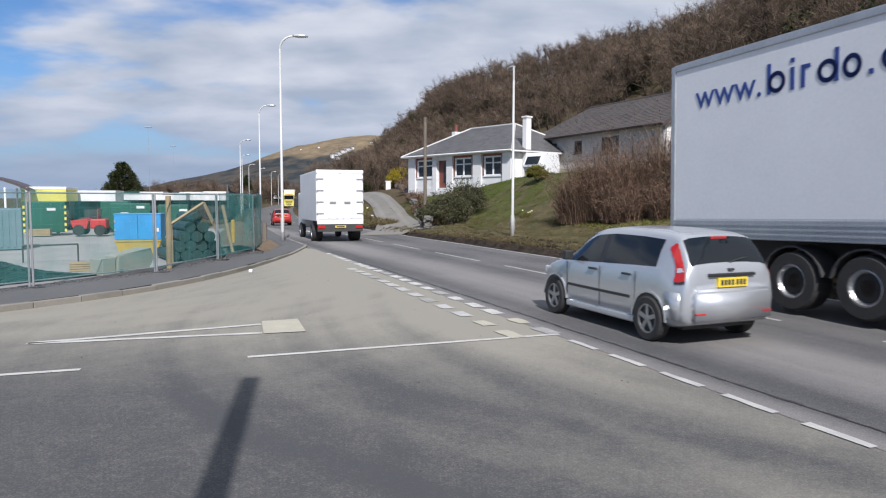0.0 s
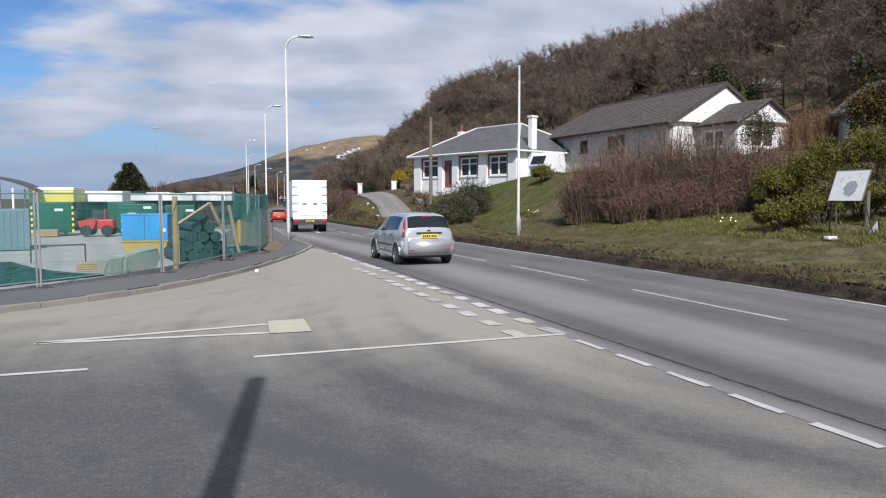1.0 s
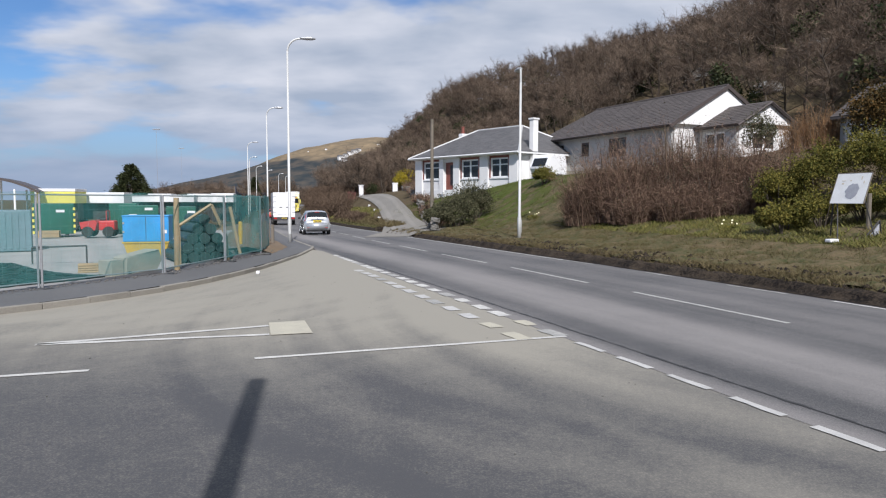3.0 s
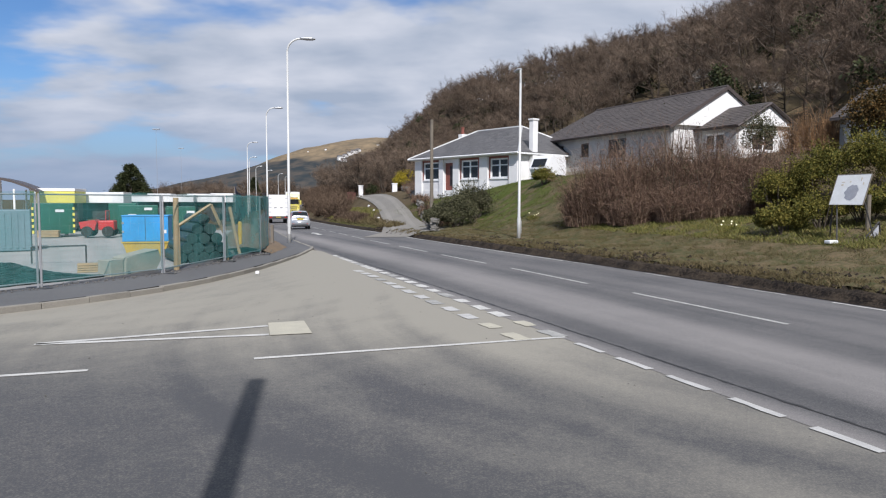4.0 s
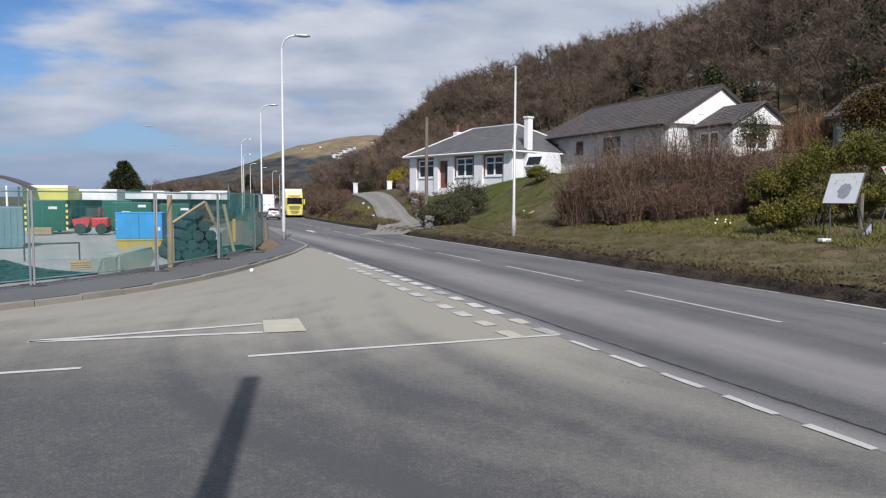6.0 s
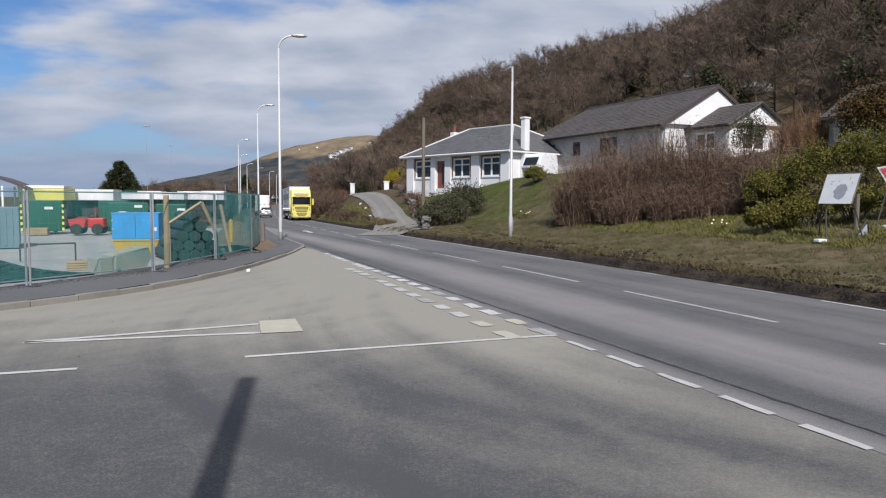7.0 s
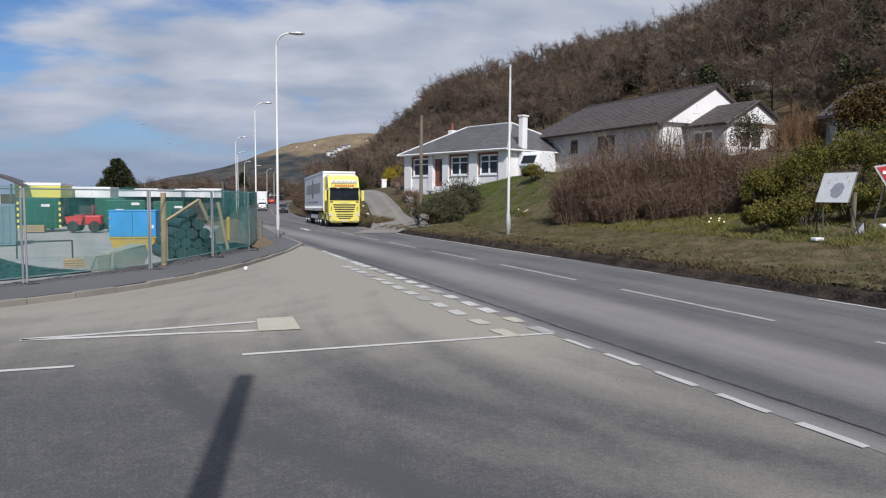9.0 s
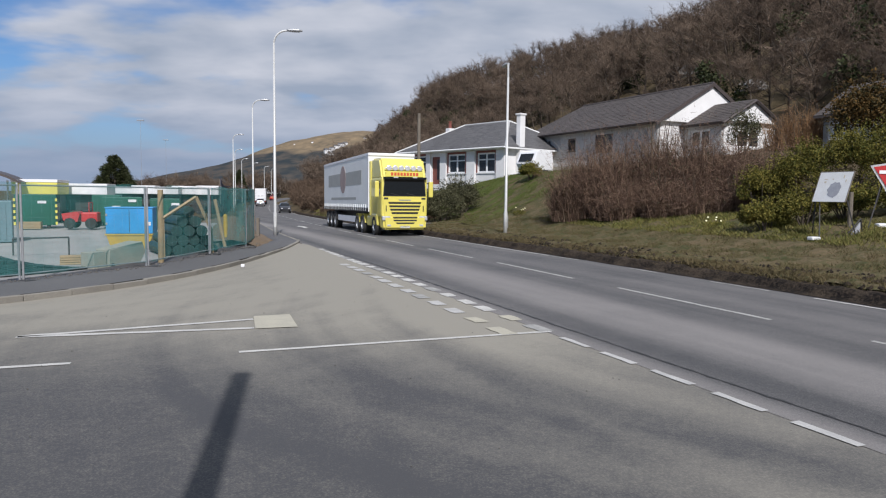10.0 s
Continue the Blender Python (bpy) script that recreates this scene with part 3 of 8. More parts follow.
build_kerb()
tagged(strip("grass_verge", np.concatenate([np.arange(-60, 3, 1.5), np.arange(3, 46, 0.25)]), np.concatenate([np.arange(3.62, 9, 0.2), np.arange(9, 16, 0.7)]), 0.05, M_VERGE, wobble=0.12),
       "rough green lawn and verge on a bank", "lawn", kind="structure")
tagged(strip("lawn", np.arange(37, 57, 0.5), [8.0, 8.3, 8.6, 9.4, 10, 11, 12, 13, 14, 15, 16.5], 0.05, M_GRASS, wobble=0.09), "short green lawn below the bungalow", "lawn", kind="structure")


def soil_lip():
    """An eroded bank of dark soil, a hand high, with a wandering edge."""
    ys = np.concatenate([np.arange(-60, 3, 1.5), np.arange(3, 44, 0.16), np.arange(44, 110, 1.0)])
    g = []
    for k, y in enumerate(ys):
        e = 0.17 * noise.noise(Vector((y * 0.55, 3.0, 0))) + 0.1 * noise.noise(Vector((y * 2.3, 8.0, 0)))
        row = []
        for d, z in ((3.04, 0.012), (3.12, 0.03), (3.2, 0.06), (3.26, 0.14), (3.34, 0.2), (3.46, 0.21), (3.6, 0.2), (3.9, 0.14)):
            d2 = d + e * (0.35 if d < 3.1 else 1.0)
            p = at_road(y, d2)
            rough = 0.05 * noise.noise(Vector((y * 3.1, d * 6.0, 1.0))) + 0.03 * noise.noise(Vector((y * 7.0, d * 11.0, 5.0)))
            mouth = float(smooth01((y - 38.5) / 2.5) * smooth01((53.5 - y) / 3.0))
            row.append((p.x, p.y, float(road_z(y)) + (z + (rough if d > 3.05 else 0.0)) * (1 - mouth) - 0.12 * mouth))
        g.append(row)
    tagged(sheet("soil_edge", np.array(g), M_DIRT, smooth=False), "bare dark eroded soil lip along the road", "soil", kind="structure")


soil_lip()


def drive_surface():
    rows = []
    for y in np.linspace(40.0, 98, 46):
        mid = float(np.interp(y, [40, 47, 56, 66, 80, 98], [3.0, 4.5, 6.2, 7.5, 8.7, 10.1]))
        half = float(np.interp(y, [40, 43, 47, 53, 66, 80, 98], [2.7, 2.2, 1.6, 1.2, 0.95, 0.75, 0.6]))
        row = []
        for a in np.linspace(-1, 1, 13):
            p = at_road(y, mid + half * a)
            row.append((p.x, p.y, p.z + (0.1 if mid + half * a > 3.27 else 0.02)))
        rows.append(row)
    return tagged(sheet("driveway", np.array(rows), M_DRIVE), "pale gravelled concrete driveway climbing from the road", "driveway", kind="structure")


drive_surface()


def wheel_track(side):
    rows = []
    for y in np.linspace(46.0, 97, 40):
        mid = float(np.interp(y, [40, 47, 56, 66, 80, 98], [3.0, 4.5, 6.2, 7.5, 8.7, 10.1]))
        off = side * float(np.interp(y, [46, 60, 98], [0.75, 0.55, 0.36]))
        w = 0.17 + 0.05 * noise.noise(Vector((y * 0.8, side, 0)))
        rows.append([tuple(at_road(y, mid + off + w * a, 0.108)) for a in (-1, 0, 1)])
    tagged(sheet("wheel_track", np.array(rows), M_TRACK), "pale worn wheel track up the driveway", "driveway", kind="structure")


wheel_track(-1)
wheel_track(1)


def build_yard():
    v = [(-60, 5, 0.03), (-11.5, 9.0, 0.03), (-9.0, 14.6, 0.03), (-7.6, 17.4, 0.03), (-7.2, 21, 0.03), (-6.9, 27, 0.02), (-13, 47, -0.12), (-60, 60, -0.15)]
    return tagged(quads("yard", v, [tuple(range(len(v)))], M_YARD), "pale gravel builders' yard behind the fence", "yard", kind="structure")


build_yard()


# ---- road markings ----
def marking(name, corners, material, dz=0.006, label=""):
    v = [(x, y, float(road_z(station(x, y)[0])) + dz) for x, y in corners]
    return quads(name, v, [tuple(range(len(v)))], material, None, label)


def along(y, d):
    p = at_road(y, d)
    return (p.x, p.y)


def worn_strip(y0, y1, d0, d1, rng, wear=0.02):
    """A painted bar with a slightly ragged outline."""
    n = max(3, int((y1 - y0) / 0.15))
    a = [along(y0 + (y1 - y0) * i / n, d0 + rng.uniform(-wear, wear)) for i in range(n + 1)]
    b = [along(y0 + (y1 - y0) * i / n, d1 + rng.uniform(-wear, wear)) for i in range(n + 1)]
    return a + b[::-1]


COSR = math.cos(radians(21.5))
rng_mark = random.Random(7)
# centre line: four metres on, two off
for i in range(-6, 24):
    y = 20.3 + i * 5.83 * COSR
    ob = marking("centre_line_dash", worn_strip(y - 3.8, y, -0.05, 0.05, rng_mark, 0.012), M_PAINT_CENTRE, 0.006)
    tagged(ob, "worn white centre line dash on the road", "road marking", "centre line dashes", "structure")
# far edge line
edge_runs = [(y, y + 2.98, M_PAINT) for y in np.arange(-20.5, 12, 3.0)] + [(y, y + rng_mark.uniform(0.8, 2.0), M_PAINT_OLD) for y in np.arange(13.5, 22, 3.4)] + [(y, y + 2.98, M_PAINT) for y in np.arange(22, 38, 3.0)] + [(y, y + 2.98, M_PAINT) for y in np.arange(48, 109, 3.0)]
for y0, y1, paint in edge_runs:
    ob = marking("edge_line", worn_strip(y0, y1, 2.84, 2.93, rng_mark, 0.012 if paint is M_PAINT else 0.03), paint, 0.007)
    tagged(ob, "thin white edge line by the soil lip", "road marking", "edge lines", "structure")
M_PAINT_EDGE = mat("grey_road_paint", (0.5, 0.49, 0.46), (0.34, 0.335, 0.32), 0.75, 4.0, 60.0, 0.3)
# near edge dashes past the junction mouth
for i in range(-12, 5):
    y = 6.84 + (4 - i) * 0.895 - 10 * 0.895
    if y < 11.0:
        ob = marking("edge_dash", worn_strip(y, y + 0.6, -4.11, -4.01, rng_mark, 0.01), M_PAINT_EDGE, 0.006)
        tagged(ob, "short white edge dash across the junction mouth", "road marking", "edge dashes", "structure")
# give-way marks: two rows of hand-laid blocks, closing up towards the far end
for row in (0, 1):
    for i in range(22):
        y = 11.72 + 0.855 * i - 0.0072 * i * i + rng_mark.uniform(-0.05, 0.05)
        d = (-4.03 + 0.012 * min(i, 9)) if row == 0 else (-4.65 + 0.019 * min(i, 10))
        long = rng_mark.uniform(0.2, 0.27)
        ob = marking("give_way_mark", worn_strip(y - long, y + long, d - 0.115, d + 0.115, rng_mark, 0.02), (M_CREAM if i < 2 else M_PAINT_EDGE if row else M_PAINT) if (i + row) % 5 else M_PAINT_OLD, 0.006)
        tagged(ob, "chipped white give-way block", "road marking", "give-way blocks", "structure")


def line_mark(name, p, q, w, material, label):
    p, q = Vector(p), Vector(q)
    t = (q - p).normalized()
    nrm = Vector((-t.y, t.x)) * w / 2
    n = 12
    a = [p.lerp(q, i / n) + nrm * rng_mark.uniform(0.85, 1.1) for i in range(n + 1)]
    b = [p.lerp(q, i / n) - nrm * rng_mark.uniform(0.85, 1.1) for i in range(n + 1)]
    return tagged(marking(name, [tuple(v) for v in a + b[::-1]], material, 0.004), label, "road marking", kind="structure")


line_mark("lane_line", (-2.39, 8.51), (1.8, 9.97), 0.1, M_PAINT, "thin white line across the junction apron")
line_mark("lane_line", (-8.6, 6.45), (-4.16, 7.88), 0.1, M_PAINT, "thin white lane line on the side road")
line_mark("hatch_line", (-5.63, 9.33), (-2.79, 10.76), 0.125, M_PAINT, "white line of a hatched wedge")
line_mark("hatch_line", (-5.63, 9.30), (-2.6, 10.06), 0.125, M_PAINT, "white line of a hatched wedge")
tagged(marking("cream_block", [(-2.85, 11.01), (-2.31, 11.22), (-1.97, 10.16), (-2.56, 9.99)], M_CREAM, 0.008),
       "worn cream painted block at the wedge's end", "road marking", kind="structure")
tagged(marking("lane_arrow", [along(44.6, -1.75), along(47.2, -1.72), along(47.2, -1.95), along(49.2, -1.6), along(47.2, -1.25), along(47.2, -1.48), along(44.6, -1.45)], M_PAINT, 0.012),
       "worn white arrow on the road", "road marking", kind="structure")
tagged(marking("road_seam", worn_strip(-10, 27, -3.66, -3.62, rng_mark, 0.018), M_TAR, 0.005), "dark tar seam along the road's edge", "road marking", kind="structure")
# ---- houses ----
def wall_with_holes(name, length, height, holes, thick, m, material, parent, label=""):
    """A wall in its own x (along) and z, with rectangular openings (x0, z0, x1, z1) right through it."""
    xs = sorted({0, length, *(h[0] for h in holes), *(h[2] for h in holes)})
    zs = sorted({0, height, *(h[1] for h in holes), *(h[3] for h in holes)})
    bm = bmesh.new()
    for x0, x1 in zip(xs, xs[1:]):
        for z0, z1 in zip(zs, zs[1:]):
            if not any(h[0] <= x0 and x1 <= h[2] and h[1] <= z0 and z1 <= h[3] for h in holes):
                box(bm, x0, 0, z0, x1, thick, z1)
    bmesh.ops.remove_doubles(bm, verts=bm.verts[:], dist=0.0005)
    bmesh.ops.transform(bm, matrix=m, verts=bm.verts[:])
    return part(name, bm, material, parent, label)


def window(parent, x0, z0, x1, z1, m, lights, frame_mat, transom=0.0, surround=None, curtain=True):
    """A framed window set back in its opening; lights: how many panes across."""
    bm = bmesh.new()
    w = 0.12
    for a, b, c, d in ((x0, z0, x1, z0 + w), (x0, z1 - w, x1, z1), (x0, z0 + w, x0 + w, z1 - w), (x1 - w, z0 + w, x1, z1 - w)):
        box(bm, a, 0.06, b, c, 0.14, d)
    for i in range(1, lights):
        x = x0 + (x1 - x0) * i / lights
        box(bm, x - 0.08, 0.065, z0 + w, x + 0.08, 0.135, z1 - w)
    if transom:
        zt = z1 - (z1 - z0) * transom
        for i in range(lights):
            if lights > 1 and i == 1 and lights == 3:
                continue
            a = x0 + (x1 - x0) * i / lights + 0.036
            b = x0 + (x1 - x0) * (i + 1) / lights - 0.036
            box(bm, a, 0.07, zt - 0.045, b, 0.13, zt + 0.045)
    bmesh.ops.transform(bm, matrix=m, verts=bm.verts[:])
    win = part("window", bm, frame_mat, parent)
    part("pane", boxed(x0 + w, 0.1, z0 + w, x1 - w, 0.108, z1 - w, 0, m), M_GLASS, win)
    part("sill", boxed(x0 - 0.06, -0.07, z0 - 0.07, x1 + 0.06, 0.06, z0, 0.0, m), frame_mat if not surround else surround, win)
    if curtain:
        for a, b in ((x0 + 0.05, x0 + 0.05 + (x1 - x0) * 0.2), (x1 - 0.05 - (x1 - x0) * 0.2, x1 - 0.05)):
            part("curtain", boxed(a, 0.16, z0, b, 0.2, z1, 0, m), M_CURTAIN, win)
    return win


def slope_courses(bm, a, b, c, d, course, lift, rng, width=0.3):
    """Lapped roof courses on the slope a, b (eaves), c, d (ridge), each course a row of slates."""
    a, b, c, d = (Vector(v) for v in (a, b, c, d))
    n = max(2, int((d - a).length / course))
    up = (b - a).cross(d - a).normalized()
    if up.z < 0:
        up = -up
    for i in range(n):
        t0, t1 = i / n, min(1.0, (i + 1.12) / n)
        l0, r0, l1, r1 = a.lerp(d, t0), b.lerp(c, t0), a.lerp(d, t1), b.lerp(c, t1)
        m = max(1, int((r0 - l0).length / width))
        shift = 0.5 * (i % 2) / m
        cuts = [0.0] + [min(1.0, (j + 0.5 * (i % 2)) / m) for j in range(1 if i % 2 == 0 else 0, m)] + [1.0]
        for u0, u1 in zip(cuts, cuts[1:]):
            if u1 - u0 < 1e-4:
                continue
            h = lift * rng.uniform(0.8, 1.5)
            q = [l0.lerp(r0, u0 + 0.01 / m) + up * h, l0.lerp(r0, u1 - 0.01 / m) + up * h, l1.lerp(r1, u1 - 0.01 / m) + up * 0.004, l1.lerp(r1, u0 + 0.01 / m) + up * 0.004]
            base = [l0.lerp(r0, u0 + 0.01 / m), l0.lerp(r0, u1 - 0.01 / m)]
            vs = [bm.verts.new(v) for v in q + base]
            bm.faces.new(vs[:4])
            bm.faces.new((vs[4], vs[5], vs[1], vs[0]))


def build_bungalow():
    rng = random.Random(2)
    L, W, H = 12.95, 9.2, 2.72
    base = Matrix.Translation((-2.55, 63, 2.9)) @ Matrix.Rotation(math.atan2(-0.77, 0.64), 4, "Z")
    ho = empty("bungalow", base, "white rendered bungalow with grey hipped slate roof", "house")
    wins = [(1.15, 0.9, 3.3, 2.48), (6.3, 0.9, 8.4, 2.48), (9.85, 0.9, 11.85, 2.48)]
    door = (4.1, 0.0, 5.25, 2.35)
    wall_with_holes("front_wall", L, H, wins + [door], 0.3, Matrix(), M_WHITE, ho)
    wall_with_holes("side_wall", W, H, [], 0.3, pose(L, 0.004, 0, 0, 0, 90), M_WHITE, ho)
    wall_with_holes("side_wall", W, H, [], 0.3, pose(0, W, 0, 0, 0, -90), M_WHITE, ho)
    wall_with_holes("back_wall", L, H, [], 0.3, pose(L - 0.31, W, 0, 0, 0, 180) @ pose(0, 0, 0), M_WHITE, ho)
    for w in wins:
        window(ho, *w, Matrix(), 2, M_TRIM_WHITE, 0.34, M_TRIM_WHITE)
        bm = bmesh.new()
        for a, b, c, d in ((w[0] - 0.13, w[3], w[2] + 0.13, w[3] + 0.17), (w[0] - 0.13, w[1] - 0.1, w[0], w[3]), (w[2], w[1] - 0.1, w[2] + 0.13, w[3])):
            box(bm, a, -0.03, b, c, 0.02, d)
        part("window_surround", bm, M_RED_TRIM, ho, "red-brown painted window surround")
    bm = boxed(4.1, 0.12, 0, 5.25, 0.18, 2.35)
    dr = part("door", bm, M_RED_TRIM, ho, "red-brown panelled front door in a porch")
    part("door_pane", boxed(4.72, 0.09, 0.4, 5.15, 0.13, 2.1), M_GLASS, dr)
    for x0, x1 in ((0.0, 1.0), (3.45, 4.02), (5.33, 6.1), (8.65, 9.65), (12.05, 12.97)):
        part("pilaster", boxed(x0, -0.14, -0.4, x1, -0.002, H - 0.03, 0.01), M_WHITE, ho, "white rendered pilaster")
    part("plinth", boxed(-0.03, -0.05, -2.0, L + 0.03, W, -0.002), M_WHITE, ho)
    part("fascia", boxed(-0.5, -0.55, H - 0.02, L + 0.5, W + 0.5, H + 0.12, 0.02), M_TRIM_WHITE, ho)
    o, z0, z1 = 0.52, H + 0.12, H + 0.12 + 2.62
    e = [(-o, -o, z0), (L + o, -o, z0), (L + o, W + o, z0), (-o, W + o, z0)]
    rl, rr = (3.3, W / 2, z1), (L - 4.1, W / 2, z1)
    roof = quads("roof", e + [rl, rr], [(0, 1, 5, 4), (1, 2, 5), (2, 3, 4, 5), (3, 0, 4), (3, 2, 1, 0)], M_SLATE, ho)
    bm = bmesh.new()
    slope_courses(bm, e[0], e[1], rr, rl, 0.28, 0.016, rng, 0.45)
    slope_courses(bm, e[1], e[2], rr, rr, 0.28, 0.016, rng, 0.45)
    slope_courses(bm, e[3], e[0], rl, rl, 0.28, 0.016, rng, 0.45)
    tagged(part("slate_covering", bm, M_SLATE, roof), kind="stuff")
    for p, q in ((rl, rr), (rl, e[0]), (rr, e[1]), (rr, e[2]), (rl, e[3])):
        part("ridge_tile", rods((p, q, 0.09), n=6), M_COLUMN, roof, "pale lead-grey ridge capping")
    part("gutter", rods(((-0.5, -0.6, H + 0.08), (L + 0.5, -0.6, H + 0.08), 0.06), n=8), M_TRIM_WHITE, ho)
    ch = part("chimney", boxed(L + 0.02, 1.15, 0, L + 0.45, 1.7, 5.35, 0.03), M_WHITE, ho, "tall white rendered chimney")
    part("chimney_cap", boxed(L - 0.04, 1.08, 5.35, L + 0.51, 1.77, 5.48, 0.02), M_WHITE, ch)
    c2 = part("chimney", boxed(1.5, 3.8, 3.2, 2.05, 4.4, 5.25, 0.03), M_WHITE, ho, "short white chimney with a red pot")
    bm = bmesh.new()
    lathe(bm, [(0.16, 5.25), (0.13, 5.8), (0.16, 5.82), (0.16, 5.9)], 12, Matrix.Translation((1.78, 4.1, 0)))
    part("chimney_pot", bm, M_RED_TRIM, c2, "red clay chimney pot")
    return ho


build_bungalow()


def build_long_house():
    rng = random.Random(3)
    L, W, H = 15.5, 9.2, 2.7
    base = Matrix.Translation((8.55, 60, 4.4)) @ Matrix.Rotation(math.atan2(-0.906, 0.422), 4, "Z")
    ho = empty("long_house", base, "long pale rendered house with brown tiled roof", "house")
    holes = [(2.1, 1.15, 3.2, 2.15), (5.6, 1.15, 6.6, 2.15), (9.0, 0.9, 11.0, 2.2)]
    # front and back are greyer than the gables: shade put into the colour
    wall_with_holes("front_wall", L, H, holes, 0.3, Matrix(), M_GREY_AND_SHADED_WALL, ho)
    for w in holes:
        window(ho, *w, Matrix(), 1 if w[2] - w[0] < 1.5 else 2, M_DARK_TRIM)
    wall_with_holes("gable_wall", W, H, [], 0.3, pose(L, 0.004, 0, 0, 0, 90), M_WHITE, ho)
    wall_with_holes("gable_wall", W, H, [], 0.3, pose(0, W, 0, 0, 0, -90), M_WHITE, ho)
    wall_with_holes("back_wall", L - 0.62, H, [], 0.3, pose(L - 0.31, W, 0, 0, 0, 180), M_GREY_AND_SHADED_WALL, ho)
    part("plinth", boxed(-0.03, -0.05, -2.5, L + 0.03, W, -0.002), M_CONCRETE, ho)
    rise = 2.8
    bm = bmesh.new()
    prism(bm, [(0, H), (W, H), (W / 2, H + rise - 0.2)], -0.3, 0, Matrix.Translation((L, 0, 0)) @ Matrix.Rotation(radians(90), 4, "Z"))
    g = part("gable", bm, M_WHITE, ho)
    bm = bmesh.new()
    lathe(bm, [(0.42, -0.03), (0.42, 0.03)], 20, Matrix.Translation((L + 0.03, W / 2, H + 1.75)) @ Matrix.Rotation(radians(90), 4, "Y"))
    part("gable_vent", bm, M_DARK_TRIM, g, "round dark brown gable vent")
    o, z0, z1 = 0.5, H - 0.1, H + rise
    lo, hi, zr = -0.5, L + 0.42, z1
    a, b, c, d = (lo, -o, z0), (hi, -o, z0), (hi, W / 2, zr), (1.5, W / 2, zr)
    e, f = (hi, W + o, z0), (lo, W + o, z0)
    t = 0.14
    verts = [Vector(v) for v in (a, b, c, d, e, f)]
    lower = [v - Vector((0, 0, t)) for v in verts]
    roof = quads("roof", verts + lower, [(0, 1, 2, 3), (4, 5, 3, 2), (5, 0, 3), (7, 6, 9, 8), (10, 8, 9, 11), (0, 6, 7, 1), (1, 7, 8, 2), (2, 8, 10, 4), (4, 10, 11, 5), (5, 11, 6, 0), (11, 9, 6)], M_TILE, ho)
    bm = bmesh.new()
    slope_courses(bm, a, b, c, d, 0.3, 0.02, rng, 0.33)
    tagged(part("tile_covering", bm, M_TILE, roof), kind="stuff")
    part("ridge_tile", rods((d, c, 0.1), n=6), M_TILE, roof)
    part("gutter", rods(((lo, -o - 0.05, z0), (hi, -o - 0.05, z0), 0.06), n=8), M_DARK_TRIM, ho, "dark brown gutter")
    for p, q in ((b, c), (c, e)):
        p2, q2 = Vector(p), Vector(q)
        bm = bmesh.new()
        vs = [bm.verts.new(v + Vector((dx, 0, dz))) for dx in (0, 0.05) for v, dz in ((p2, 0.03), (q2, 0.03), (q2, -0.24), (p2, -0.24))]
        for q4 in ((0, 1, 2, 3), (7, 6, 5, 4), (0, 4, 5, 1), (1, 5, 6, 2), (2, 6, 7, 3), (3, 7, 4, 0)):
            bm.faces.new([vs[i] for i in q4])
        part("barge_board", bm, M_DARK_TRIM, roof, "dark brown barge board")
    # small wing at the gable end
    x0, x1, v0, v1, he, hr = L + 0.01, L + 3.2, 2.4, 7.5, 2.55, 4.05
    # wing front: same greyer colour, shade painted in; its gable end stays white
    wing_front = wall_with_holes("wing_wall", x1 - x0, he, [(0.6, 0.95, 2.3, 2.1)], 0.28, pose(x0, v0, 0), M_GREY_AND_SHADED_WALL, ho)
    window(ho, 0.6, 0.95, 2.3, 2.1, pose(x0, v0, 0), 2, M_TRIM_WHITE)
    wall_with_holes("wing_wall", v1 - v0, he, [(1.5, 0.9, 3.6, 2.1)], 0.28, pose(x1, v0 + 0.004, 0, 0, 0, 90), M_WHITE, ho)
    window(ho, 1.5, 0.9, 3.6, 2.1, pose(x1, v0, 0, 0, 0, 90), 2, M_TRIM_WHITE)
    wall_with_holes("wing_wall", x1 - x0, he, [], 0.28, pose(x0, v1 - 0.28, 0), M_WHITE, ho)
    part("plinth", boxed(x0, v0, -2.5, x1, v1, -0.002), M_CONCRETE, ho)
    bm = bmesh.new()
    prism(bm, [(v0, he), (v1, he), ((v0 + v1) / 2, hr - 0.15)], -0.28, 0, Matrix.Translation((x1, 0, 0)) @ Matrix.Rotation(radians(90), 4, "Z"))
    part("gable", bm, M_WHITE, ho)
    mid = (v0 + v1) / 2
    pts = [Vector(v) for v in ((x0, v0 - 0.4, he - 0.1), (x1 + 0.45, v0 - 0.4, he - 0.1), (x1 + 0.45, mid, hr), (x0, mid, hr), (x1 + 0.45, v1 + 0.4, he - 0.1), (x0, v1 + 0.4, he - 0.1))]
    low = [v - Vector((0, 0, 0.16)) for v in pts]
    r2 = quads("wing_roof", pts + low, [(0, 1, 2, 3), (3, 2, 4, 5), (6, 9, 8, 7), (9, 11, 10, 8), (0, 6, 7, 1), (1, 7, 8, 2), (2, 8, 10, 4), (4, 10, 11, 5)], M_TILE, ho)
    bm = bmesh.new()
    slope_courses(bm, pts[0], pts[1], pts[2], pts[3], 0.3, 0.02, rng, 0.33)
    tagged(part("tile_covering", bm, M_TILE, r2), kind="stuff")
    part("barge_board", rods((pts[1] + Vector((0.03, 0, -0.1)), pts[2] + Vector((0.03, 0, -0.1)), 0.09), (pts[2] + Vector((0.03, 0, -0.1)), pts[4] + Vector((0.03, 0, -0.1)), 0.09), n=6), M_DARK_TRIM, r2)
    part("gutter", rods((pts[0] + Vector((0, -0.05, 0)), pts[1] + Vector((0, -0.05, 0)), 0.06), n=8), M_DARK_TRIM, ho, "dark brown gutter")
    return ho


